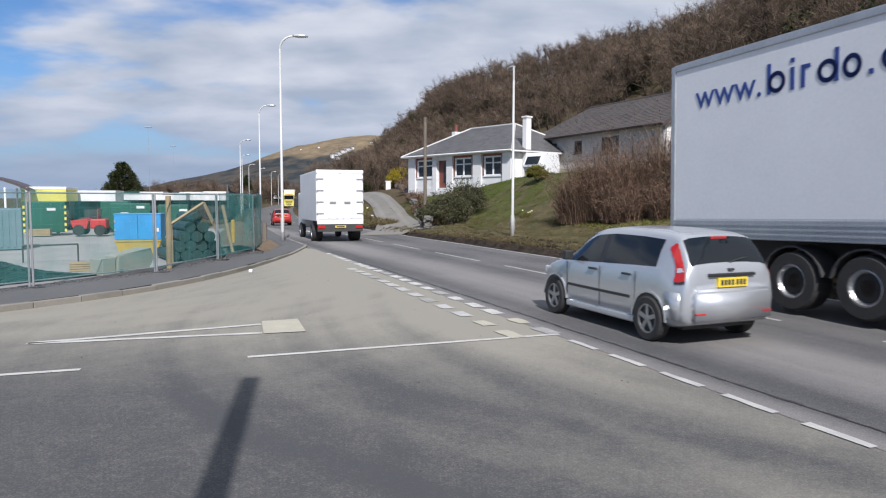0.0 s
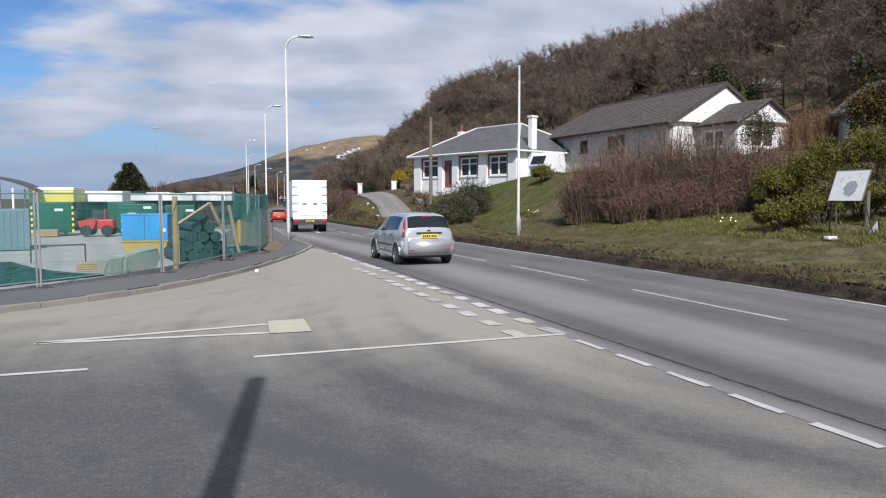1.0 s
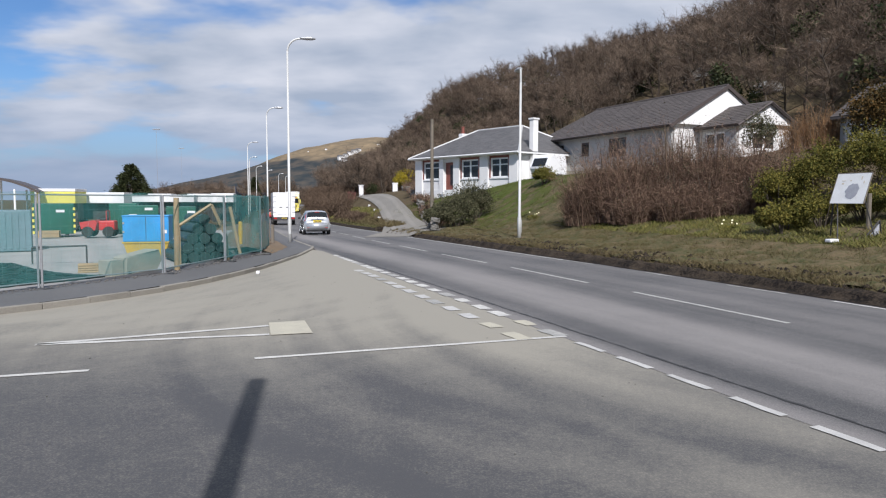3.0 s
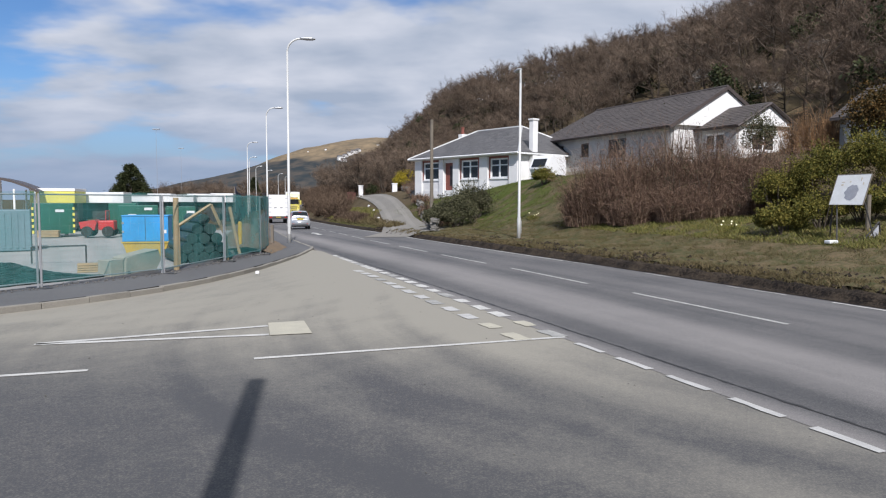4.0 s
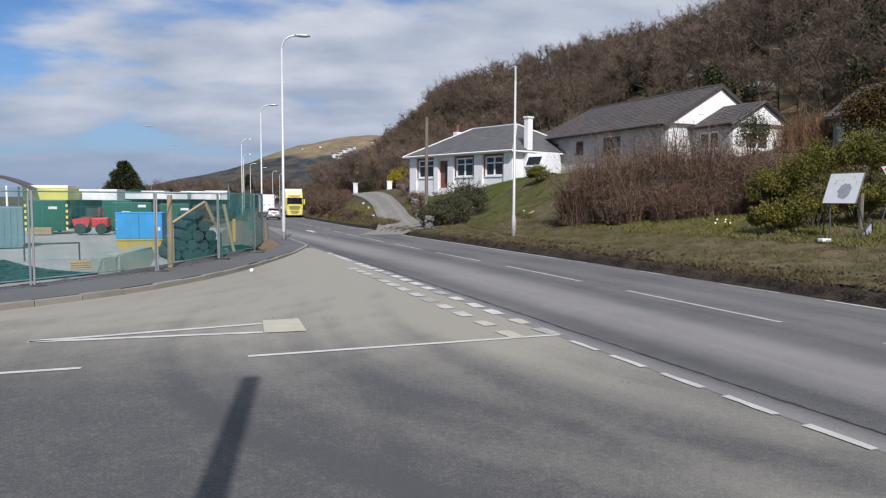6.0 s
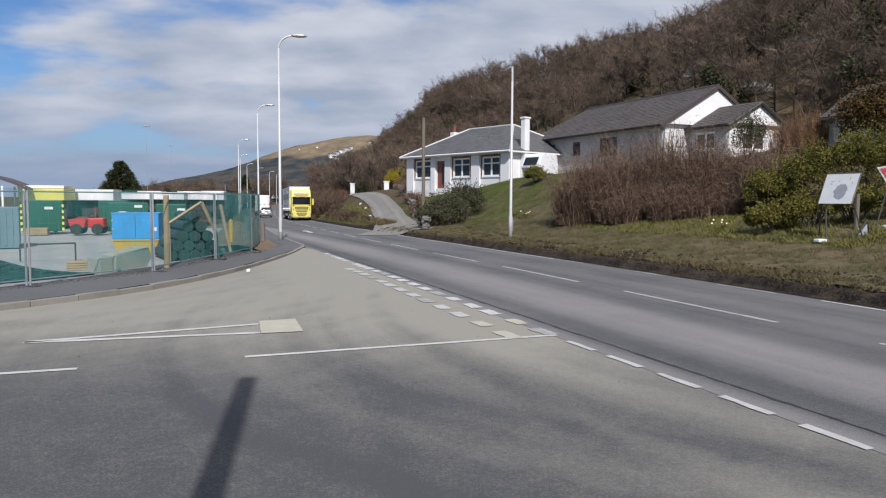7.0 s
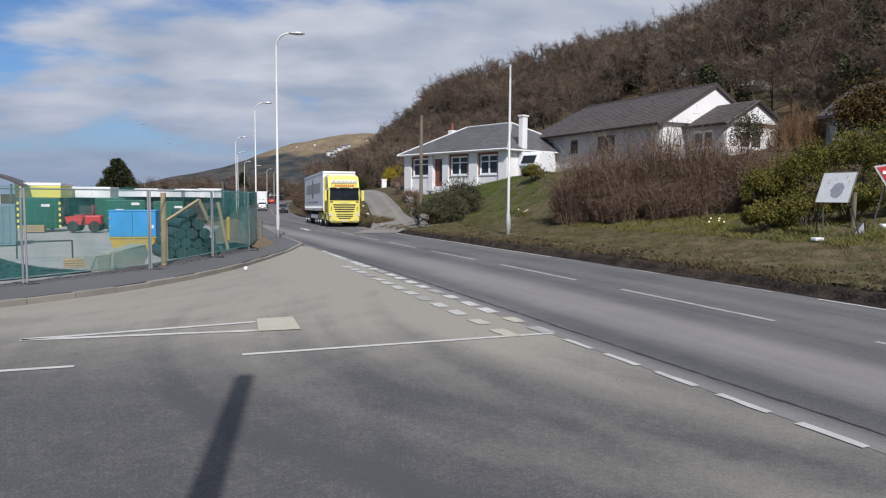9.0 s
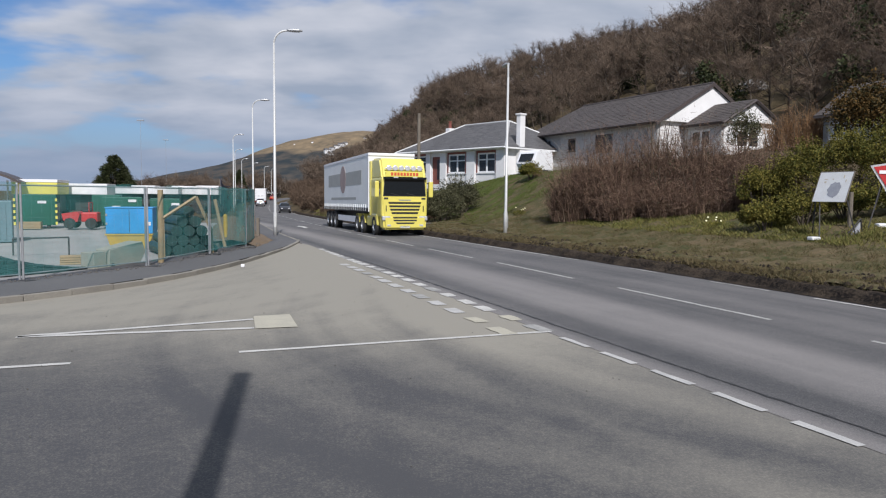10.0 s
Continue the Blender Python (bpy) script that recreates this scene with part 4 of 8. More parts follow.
build_long_house()
# ---- trees and shrubs ----
def tree_template(seed, height=9.0, limbs=8, twigs=560, spread=0.42):
    """A bare tree: tapered trunk, limbs, branches and a haze of fine twigs, as triangles (verts, faces, how many are wood)."""
    r = np.random.RandomState(seed)
    V, F = [], []

    def seg(p, q, a, b):
        t = (q - p) / (np.linalg.norm(q - p) + 1e-9)
        u = np.cross(t, [0.3, 0.9, 0.2]); u /= np.linalg.norm(u) + 1e-9
        w = np.cross(t, u)
        k = len(V)
        for c, s in ((p, a), (q, b)):
            for i in range(3):
                an = 2.094 * i
                V.append(c + s * (u * math.cos(an) + w * math.sin(an)))
        for i in range(3):
            j = (i + 1) % 3
            F.append((k + i, k + j, k + 3 + j)); F.append((k + i, k + 3 + j, k + 3 + i))

    lean = r.uniform(-0.12, 0.12, 2)
    pts = [np.array([lean[0] * h + r.normal(0, 0.1), lean[1] * h + r.normal(0, 0.1), h]) for h in np.linspace(-0.4, height * 0.62, 5)]
    rad = np.linspace(0.17, 0.07, 5)
    for i in range(4):
        seg(pts[i], pts[i + 1], rad[i], rad[i + 1])
    tips = []
    for i in range(limbs):
        h = r.uniform(0.25, 1.0)
        k = h * 4
        base = pts[min(3, int(k))] + (pts[min(3, int(k)) + 1] - pts[min(3, int(k))]) * (k - min(3, int(k)))
        an = i * 2.4 + r.uniform(-0.5, 0.5)
        reach = height * spread * r.uniform(0.6, 1.0) * (1.15 - 0.45 * h)
        q = base + np.array([math.cos(an) * reach, math.sin(an) * reach, reach * r.uniform(0.5, 1.3)])
        m = (base + q) / 2 + np.array([0, 0, -0.12 * reach])
        seg(base, m, 0.07, 0.05); seg(m, q, 0.05, 0.025)
        for j in range(4):
            s = base + (q - base) * r.uniform(0.35, 1.0)
            e = s + r.normal(0, 1, 3) * height * 0.085 + np.array([0, 0, height * 0.07])
            seg(s, e, 0.028, 0.012)
            tips.append((s, e))
    top = pts[-1]
    for j in range(5):
        e = top + r.normal(0, 1, 3) * height * 0.09 + np.array([0, 0, height * 0.2])
        seg(top, e, 0.05, 0.015)
        tips.append((top, e))
    wood = len(F)
    # the crown: a dome of fine twigs round each branch
    per = twigs // len(tips)
    for s, e in tips:
        size = height * r.uniform(0.09, 0.15)
        dr = r.normal(0, 1, (per, 3)); dr[:, 2] = np.abs(dr[:, 2]) * 0.9 + 0.15
        dr /= np.linalg.norm(dr, axis=1)[:, None]
        p = s + (e - s) * r.uniform(0.3, 1.0, per)[:, None] + r.normal(0, 0.12, (per, 3)) * size
        q = p + dr * (size * r.uniform(0.5, 1.15, per))[:, None]
        side = np.cross(dr, r.normal(0, 1, (per, 3))); side /= np.linalg.norm(side, axis=1)[:, None] + 1e-9
        w = r.uniform(0.008, 0.019, per)[:, None]
        k = len(V)
        V.extend(np.stack([p - side * w, p + side * w, q], 1).reshape(-1, 3))
        F.extend([(k + 3 * i, k + 3 * i + 1, k + 3 * i + 2) for i in range(per)])
    return np.array(V), np.array(F), wood


def scatter(name, template_list, spots, material_list, label, category):
    """Many copies of the templates joined to one mesh; spots are (place, height scale, width scale, turn, which)."""
    V, F, MI, n = [], [], [], 0
    for (p, h, w, turn, k) in spots:
        v, f, wood = template_list[k]
        c, s = math.cos(turn), math.sin(turn)
        q = np.empty_like(v)
        q[:, 0] = (v[:, 0] * c - v[:, 1] * s) * w + p[0] - 0.16 * np.maximum(v[:, 2], 0) * h
        q[:, 1] = (v[:, 0] * s + v[:, 1] * c) * w + p[1]
        q[:, 2] = v[:, 2] * h + p[2]
        V.append(q); F.append(f + n); n += len(v)
        mi = np.ones(len(f), np.int32); mi[:wood] = 0
        MI.append(mi)
    ob = mesh_np(name, np.concatenate(V), np.concatenate(F), None)
    for m in material_list:
        ob.data.materials.append(m)
    ob.data.polygons.foreach_set("material_index", np.concatenate(MI))
    return tagged(ob, label, category, kind="stuff")


TREES = [tree_template(10 + i, 9.0, 9 + i % 4, 1600, 0.36 + 0.035 * (i % 4)) for i in range(8)]


def build_woods():
    r = np.random.RandomState(5)
    spots = []
    while len(spots) < 1150:
        y = r.uniform(28, 370) if r.rand() < 0.7 else r.uniform(28, 140)
        w = float(smooth01((y - 62) / 20))
        lo = 33 * (1 - w) + 9 * w
        d = lo + (98 - lo) * r.rand() ** 1.1
        d = lo + (d - lo) / (1 + min(1.4, max(0, (y - 120) / 150)))
        p = at_road(y, d)
        # keep the houses' plots clear
        if y < 85 and d < 33:
            continue
        if p.x / max(p.y, 1) > 0.85:
            continue
        sc = r.uniform(0.6, 1.15) * (0.75 if d < 42 else 1.0) * 0.9 * (1.0 + 0.1 * float(smooth01((y - 95) / 30)))
        spots.append((p, sc, sc * r.uniform(0.9, 1.35), r.uniform(0, 6.28), r.randint(len(TREES))))
    return scatter("hillside_woods", TREES, spots, [M_BARK, M_TWIG], "dense bare brown woodland covering the hillside", "woods")


build_woods()


def leaf_cloud(r, centre_, radii, n, size, lumps=7, hollow=0.55):
    """Small leaf triangles and quads in a lumpy crown."""
    radii = np.array(radii)
    lc = r.normal(0, 1, (lumps, 3)); lc /= np.linalg.norm(lc, axis=1)[:, None]
    lc[:, 2] = np.abs(lc[:, 2]) * 0.9
    pick = r.randint(0, lumps, n)
    u = r.normal(0, 1, (n, 3)); u /= np.linalg.norm(u, axis=1)[:, None]
    rad = hollow + (1 - hollow) * r.rand(n) ** 0.6
    lump_r = r.uniform(0.24, 0.5, lumps)
    p = lc[pick] * 0.66 + u * (lump_r[pick] * rad)[:, None]
    # loose shoots break the outline
    out = r.rand(n) < 0.1
    sh = r.normal(0, 1, (70, 3)); sh[:, 2] = np.abs(sh[:, 2]) + 0.3
    sh /= np.linalg.norm(sh, axis=1)[:, None]
    p[out] = sh[r.randint(0, 70, out.sum())] * r.uniform(0.8, 1.22, out.sum())[:, None] + r.normal(0, 0.02, (out.sum(), 3))
    p = p * radii + np.array(centre_)
    a = r.normal(0, 1, (n, 3)); a /= np.linalg.norm(a, axis=1)[:, None]
    b = np.cross(a, r.normal(0, 1, (n, 3))); b /= np.linalg.norm(b, axis=1)[:, None] + 1e-9
    s = size * r.uniform(0.6, 1.4, n)[:, None]
    v = np.stack([p - a * s, p + b * s * 0.55, p + a * s, p - b * s * 0.55], 1)
    return v.reshape(-1, 3), np.arange(n * 4).reshape(-1, 4)


def twig_cloud(r, base, radii, n, width=0.012):
    """Thin shoots fanning upwards from a base; radii: half width, half depth and height."""
    k = 3
    root = np.column_stack([r.uniform(-1, 1, n) * radii[0] * 0.8, r.uniform(-1, 1, n) * radii[1] * 0.8, r.uniform(0, 0.55, n) * radii[2]])
    ln0 = 1 + 0.5 * (r.rand(n) < 0.06)
    dirs = np.column_stack([r.normal(0, 0.48, n), r.normal(0, 0.48, n), r.uniform(0.5, 1.0, n)])
    ln = radii[2] * r.uniform(0.22, 0.55, n) * ln0
    edge = r.uniform(0.8, 1.15, n) - 0.5 * np.clip(np.hypot(root[:, 0] / radii[0], root[:, 1] / radii[1]), 0, 1) ** 2
    tip = root + dirs * (ln * edge)[:, None]
    tip[:, 2] = np.minimum(tip[:, 2], radii[2] * (0.72 + 0.28 * r.rand(n)) * edge * (1 + 0.5 * (ln0 - 1)))
    side = np.cross(dirs, r.normal(0, 1, (n, 3))); side /= np.linalg.norm(side, axis=1)[:, None] + 1e-9
    w = width * r.uniform(0.6, 1.5, n)[:, None]
    v = np.stack([root - side * w, root + side * w, tip], 1) + np.array(base)
    return v.reshape(-1, 3), np.arange(n * k).reshape(-1, 3)


def stems(base, radii, r, n=9):
    bm = bmesh.new()
    for i in range(n):
        a = r.uniform(0, 6.28)
        rr = r.uniform(0.0, 0.3)
        p = Vector(base) + Vector((math.cos(a) * rr * radii[0], math.sin(a) * rr * radii[1], -0.1))
        q = Vector(base) + Vector((math.cos(a) * radii[0] * 0.6, math.sin(a) * radii[1] * 0.6, radii[2] * r.uniform(0.5, 0.9)))
        rod(bm, p, q, 0.03, 0.012, 5)
    return bm


def bush(name, base, radii, n, size, material, label, seed, lumps=9, category="bush"):
    """A leafy bush: radii are half width, half depth, height."""
    r = np.random.RandomState(seed)
    top = empty(name, Matrix.Translation(base), label, category)
    tagged(part("branchwork", stems((0, 0, 0), radii, r), M_BARK, top), kind="stuff")
    v, f = leaf_cloud(r, (0, 0, radii[2] * 0.42), (radii[0], radii[1], radii[2] * 0.62), n, size, lumps)
    v[:, 2] = np.maximum(v[:, 2], 0.02)
    tagged(mesh_np("foliage", v, f, material, top), kind="stuff")
    return top


def thicket(name, base, radii, n, material, label, seed, width=0.012, leaves=0):
    """Upright shoots of uneven height that arch and fork, with dry leaves hanging on."""
    r = np.random.RandomState(seed)
    top = empty(name, Matrix.Translation(base), label, "shrub")
    tagged(part("branchwork", stems((0, 0, 0), radii, r, 14), M_BARK, top), kind="stuff")
    rx, ry, h = radii

    def shoots(k, wid, hi=1.0):
        a, q = r.uniform(0, 6.28, k), np.sqrt(r.rand(k))
        root = np.column_stack([np.cos(a) * q * rx, np.sin(a) * q * ry, np.where(r.rand(k) < 0.5, -0.05, r.uniform(0, 0.35, k) * h)])
        lump = np.array([0.8 + 0.65 * noise.noise(Vector(((x + base[0]) * 1.1, (y + base[1]) * 1.1, 4.0))) for x, y, _ in root])
        tall = h * hi * lump * (1 - 0.5 * q ** 2) * r.uniform(0.4, 1.0, k)
        bend = r.normal(0, 0.3, (k, 2)) * tall[:, None] + np.column_stack([np.cos(a), np.sin(a)]) * (0.2 * q * tall)[:, None]
        mid = root + np.column_stack([bend[:, 0] * 0.35, bend[:, 1] * 0.35, tall * 0.55])
        tip = root + np.column_stack([bend[:, 0], bend[:, 1], tall])
        b = r.uniform(0, 6.28, k)
        side = np.column_stack([np.cos(b), np.sin(b), np.zeros(k)]) * (wid * r.uniform(0.6, 1.4, k))[:, None]
        v = np.stack([root - side, root + side, mid - side * 0.7, mid + side * 0.7, tip], 1).reshape(-1, 3)
        f = (np.array([(0, 1, 3), (0, 3, 2), (2, 3, 4)])[None] + 5 * np.arange(k)[:, None, None]).reshape(-1, 3)
        return v, f, mid, tip

    k = n // 6
    v, f, mid, tip = shoots(k, width)
    tagged(mesh_np("shoot_mass", v, f, material, top), kind="stuff")
    v2, f2, _, _ = shoots(k // 5, width * 0.95, 0.98)
    tagged(mesh_np("pale_shoot_mass", v2, f2, M_DRY_STEM, top), kind="stuff")
    # side twigs off the upper half of the shoots
    m = n
    i = r.randint(0, k, m)
    p = mid[i] + (tip[i] - mid[i]) * r.uniform(-0.9, 0.95, m)[:, None]
    dr = np.column_stack([r.normal(0, 0.7, m), r.normal(0, 0.7, m), r.uniform(-0.2, 1.0, m)])
    q = p + dr * r.uniform(0.12, 0.5, m)[:, None]
    side = np.cross(dr, r.normal(0, 1, (m, 3))); side /= np.linalg.norm(side, axis=1)[:, None] + 1e-9
    w = width * 0.75
    v = np.stack([p - side * w, p + side * w, q], 1).reshape(-1, 3)
    tagged(mesh_np("twig_mass", v, np.arange(m * 3).reshape(-1, 3), material, top), kind="stuff")

    def hanging(nm, cnt, size, mt, lo):
        i = r.randint(0, k, cnt)
        p = mid[i] + (tip[i] - mid[i]) * r.uniform(lo, 1.0, cnt)[:, None] + r.normal(0, 0.06, (cnt, 3))
        a = r.normal(0, 1, (cnt, 3)); a /= np.linalg.norm(a, axis=1)[:, None]
        b = np.cross(a, r.normal(0, 1, (cnt, 3))); b /= np.linalg.norm(b, axis=1)[:, None] + 1e-9
        sz = size * r.uniform(0.6, 1.4, cnt)[:, None]
        v = np.stack([p - a * sz, p + b * sz * 0.5, p + a * sz, p - b * sz * 0.5], 1).reshape(-1, 3)
        tagged(mesh_np(nm, v, np.arange(cnt * 4).reshape(-1, 4), mt, top), kind="stuff")

    hanging("dead_leaf_mass", n // 2, 0.024, material, -0.8)
    if leaves:
        hanging("foliage", leaves, 0.035, M_LEAF_GREY, 0.1)
    return top


# brown thicket below the long house
for i, (x, y, a, b, h) in enumerate(((6.9, 33.0, 1.1, 1.1, 3.2), (7.9, 32.5, 1.2, 1.3, 4.2), (9.0, 31.8, 1.3, 1.4, 4.2), (10.2, 31.2, 1.0, 1.2, 4.7), (11.2, 30.6, 1.2, 1.4, 4.3), (12.2, 29.8, 1.0, 1.3, 3.7), (13.2, 29.2, 1.1, 1.2, 3.1), (14.2, 28.4, 1.0, 1.0, 2.6), (8.6, 30.9, 1.2, 1.0, 2.0), (10.2, 29.8, 1.0, 0.9, 2.4), (11.4, 29.2, 1.3, 1.0, 2.1), (12.8, 28.4, 1.1, 0.9, 1.7))):
    thicket("brown_thicket", land(x, y), (a, b, h), 7600, M_TWIG_RED, "tangled red-brown bare twiggy thicket on the bank", 40 + i, 0.0095, 1500 if 9.5 < x < 13.5 and h > 3.8 else 350)
# green hedge
for i, (x, y, a, b, h) in enumerate(((13.1, 26.8, 1.1, 1.1, 1.8), (14.5, 26.4, 1.3, 1.2, 2.3), (16.0, 26.0, 1.4, 1.3, 2.5), (17.6, 25.6, 1.5, 1.3, 2.35), (19.4, 25.2, 1.6, 1.3, 2.2), (11.3, 22.9, 0.9, 0.7, 1.05), (12.5, 22.7, 1.0, 0.75, 1.2), (13.8, 22.4, 1.05, 0.75, 1.25), (15.2, 22.0, 1.1, 0.75, 1.25), (16.6, 21.6, 1.1, 0.75, 1.25))):
    bush("hedge_bush", land(x, y), (a, b, h), 14000 if h > 2 else 9000, 0.034, M_LEAF, "yellow-green leafy hedge bush on the verge", 60 + i, 18)
for i, (x, y, a, h) in enumerate(((-0.35, 43.0, 1.05, 1.5), (0.75, 43.6, 1.45, 2.1), (1.9, 45.2, 1.5, 2.45))):
    bush("grey_shrub", land(x, y), (a, 1.2, h), 11000, 0.045, M_LEAF_GREY, "dense dark grey-green evergreen shrub by the driveway", 180 + i, 26)
bush("gorse_bush", land(-4.9, 88.0), (1.6, 1.4, 2.4), 8000, 0.07, M_GORSE, "yellow flowering gorse bush", 81, 14)
bush("round_bush", land(6.8, 46.6), (0.85, 0.85, 1.15), 9000, 0.036, M_LEAF, "round clipped yellow-green bush on the lawn", 82, 18)
bush("evergreen_bush", land(21.4, 33.0), (2.4, 2.2, 3.5), 16000, 0.06, M_RUST_LEAF, "large dark rusty-tipped evergreen bush", 83, 20)
bush("wall_shrub", land(18.9, 41.3), (1.1, 1.0, 2.7), 5200, 0.045, M_LEAF_GREY, "dark grey-green evergreen shrub against the house wall", 84, 12)
M_RUST_TWIG = mat("rust_twig", (0.3, 0.165, 0.07), (0.16, 0.095, 0.05), 0.85, 0.8, 5.0, 0.0, island=0.8)
for i, (x, y, a, h) in enumerate(((21.6, 42.6, 0.8, 3.0), (22.5, 42.0, 0.9, 3.7), (23.4, 41.6, 0.8, 2.7))):
    thicket("rust_shrub", land(x, y), (a, 0.9, h), 1800, M_RUST_TWIG, "rusty orange-brown winter shrub", 85 + i, 0.011, 120)


def ivy_and_rocks():
    """Evergreen ivy masses and rock faces among the trees."""
    r = np.random.RandomState(77)
    V, F, n = [], [], 0
    for _ in range(150):
        y, d = r.uniform(32, 260), r.uniform(34, 85)
        d = d / (1 + min(1.4, max(0, (y - 120) / 150)))
        p = at_road(y, d)
        if p.x / p.y > 0.85:
            continue
        sc = r.uniform(0.8, 2.0)
        v, f = leaf_cloud(r, (p.x, p.y, p.z + r.uniform(0.5, 4)), (sc, sc, sc * r.uniform(0.9, 1.7)), 420, 0.16, 8)
        V.append(v); F.append(f + n); n += len(v)
    tagged(mesh_np("ivy_growth", np.concatenate(V), np.concatenate(F), M_LEAF_DARK), "dark evergreen ivy among the bare trees", "ivy", kind="stuff")
    for i, (y, d, w, h) in enumerate(((45, 44, 1.9, 1.0), (52, 40, 1.3, 0.8), (38, 50, 1.6, 1.1), (60, 52, 1.8, 1.3), (72, 48, 1.5, 1.0), (33, 60, 1.6, 1.0))):
        bm = bmesh.new()
        bmesh.ops.create_icosphere(bm, subdivisions=3, radius=1.0)
        for v in bm.verts:
            k = 1 + 0.55 * noise.noise(v.co * 2.1 + Vector((i * 9, 0, 0))) + 0.3 * noise.noise(v.co * 5)
            v.co = Vector((v.co.x * w * k, v.co.y * 1.2 * k, v.co.z * h * k))
        ob = part("rock_outcrop", bm, M_ROCK)
        ob.matrix_basis = Matrix.Translation(at_road(y, d, 0.6)) @ Matrix.Rotation(-0.5, 4, "Z")
        tagged(ob, "grey rock outcrop on the wooded slope", "rock", "rock outcrops")


ivy_and_rocks()


def bank_scrub():
    """Brown shrubs crowding the bank beside the far road."""
    r = np.random.RandomState(55)
    V, F, n = [], [], 0
    for i in range(270):
        y = r.uniform(62, 200)
        d = 4.9 + 7 * r.rand() ** 1.2
        if y < 102 and d > 4.6:
            d = 4.4 + (0.3 + 0.075 * (y - 62)) * r.rand() if r.rand() < 0.75 else r.uniform(13, 17)
        h = r.uniform(1.4, 3.4) if d > 5.5 and y > 80 else r.uniform(0.5, 1.1)
        p = at_road(y, d)
        v, f = twig_cloud(r, (p.x, p.y, p.z - 0.05), (h * 0.8, h * 0.8, h), 650, 0.02)
        V.append(v); F.append(f + n); n += len(v)
    tagged(mesh_np("bank_scrub", np.concatenate(V), np.concatenate(F), M_SCRUB), "brown bare scrub on the bank beside the road", "scrub", kind="stuff")


bank_scrub()


M_PETAL = mat("pale_petal", (0.75, 0.7, 0.35), (0.8, 0.78, 0.6), 0.7, 2.0, 8.0, 0.0, island=0.6)


def daffodils(x, y, seed):
    r = np.random.RandomState(seed)
    t = empty("daffodil_clump", Matrix.Translation(land(x, y)), "clump of pale yellow daffodils in the grass", "flowers", "daffodil clumps")
    v, f = twig_cloud(r, (0, 0, 0), (0.45, 0.35, 0.42), 260, 0.012)
    tagged(mesh_np("leaf_mass", v, f, M_LEAF, t), kind="stuff")
    for i in range(5):
        bm = bmesh.new()
        lathe(bm, [(0.01, 0.0), (0.035, 0.02), (0.015, 0.025)], 7, pose(r.uniform(-0.4, 0.4), r.uniform(-0.3, 0.3), r.uniform(0.28, 0.42), 60, 0, r.uniform(-40, 40)))
        part("flower", bm, M_PETAL, t)


daffodils(10.5, 25.2, 1)
daffodils(5.0, 38.2, 3)


# ---- far hill ----
def hill_material():
    m = mat("moor_and_forest", (0.27, 0.2, 0.12), (0.1, 0.085, 0.062), 0.95, 0.008, 0.06, 0.0, spec=0.1)
    nt = m.node_tree
    N, L = nt.nodes.new, nt.links.new
    bs = nt.nodes["Principled BSDF"]
    moor = bs.inputs["Base Color"].links[0].from_socket
    geo, sep, nz = N("ShaderNodeNewGeometry"), N("ShaderNodeSeparateXYZ"), N("ShaderNodeTexNoise")
    nz.inputs["Scale"].default_value, nz.inputs["Detail"].default_value = 0.012, 6.0
    L(geo.outputs["Position"], nz.inputs["Vector"])
    L(geo.outputs["Position"], sep.inputs[0])
    k = N("ShaderNodeMath"); k.operation = "MULTIPLY_ADD"; k.inputs[1].default_value = 75.0
    L(nz.outputs["Fac"], k.inputs[0]); L(sep.outputs[2], k.inputs[2])
    mr = N("ShaderNodeMapRange")
    mr.inputs["From Min"].default_value, mr.inputs["From Max"].default_value = 122, 140
    L(k.outputs[0], mr.inputs["Value"])
    mx = N("ShaderNodeMix"); mx.data_type = "RGBA"
    nf = N("ShaderNodeTexNoise")
    nf.inputs["Scale"].default_value, nf.inputs["Detail"].default_value = 0.03, 8.0
    L(geo.outputs["Position"], nf.inputs["Vector"])
    wood = N("ShaderNodeValToRGB")
    wood.color_ramp.elements[0].position, wood.color_ramp.elements[0].color = 0.4, (0.028, 0.036, 0.04, 1)
    wood.color_ramp.elements[1].position, wood.color_ramp.elements[1].color = 0.62, (0.075, 0.066, 0.056, 1)
    L(nf.outputs["Fac"], wood.inputs["Fac"])
    L(wood.outputs["Color"], mx.inputs["A"])
    L(mr.outputs[0], mx.inputs["Factor"]); L(moor, mx.inputs["B"])
    L(mx.outputs["Result"], bs.inputs["Base Color"])
    return m


def hill_height(x, y):
    h = 160 * math.exp(-abs((x + 170) / (364 if x < -170 else 520)) ** 2.0) + 12 * math.exp(-((x + 620) / 160) ** 2)
    p = Vector((x, y, 0))
    return h * math.exp(-((y - 1700) / 380) ** 2) * (1 + 0.12 * noise.noise(p * 0.006) + 0.05 * noise.noise(p * 0.02)) - 8


def build_far_hill():
    xs, ys = np.linspace(-1500, 900, 150), np.linspace(1100, 2600, 60)
    g = np.array([[(x, y, hill_height(x, y)) for x in xs] for y in ys])
    return tagged(sheet("far_hill", g, hill_material()), "distant tawny moorland hill with dark forest", "hill", kind="structure")


build_far_hill()


def far_house(m):
    t = empty("far_house", m, "small white house on the far hillside", "house", "houses on the far hill")
    part("wall", boxed(-7, -4, -4, 7, 4, 5), M_WHITE, t)
    bm = bmesh.new()
    prism(bm, [(-4.5, 5), (4.5, 5), (0, 8)], -7.3, 7.3, Matrix.Rotation(radians(90), 4, "Z"))
    part("roof", bm, M_SLATE, t)
    return t


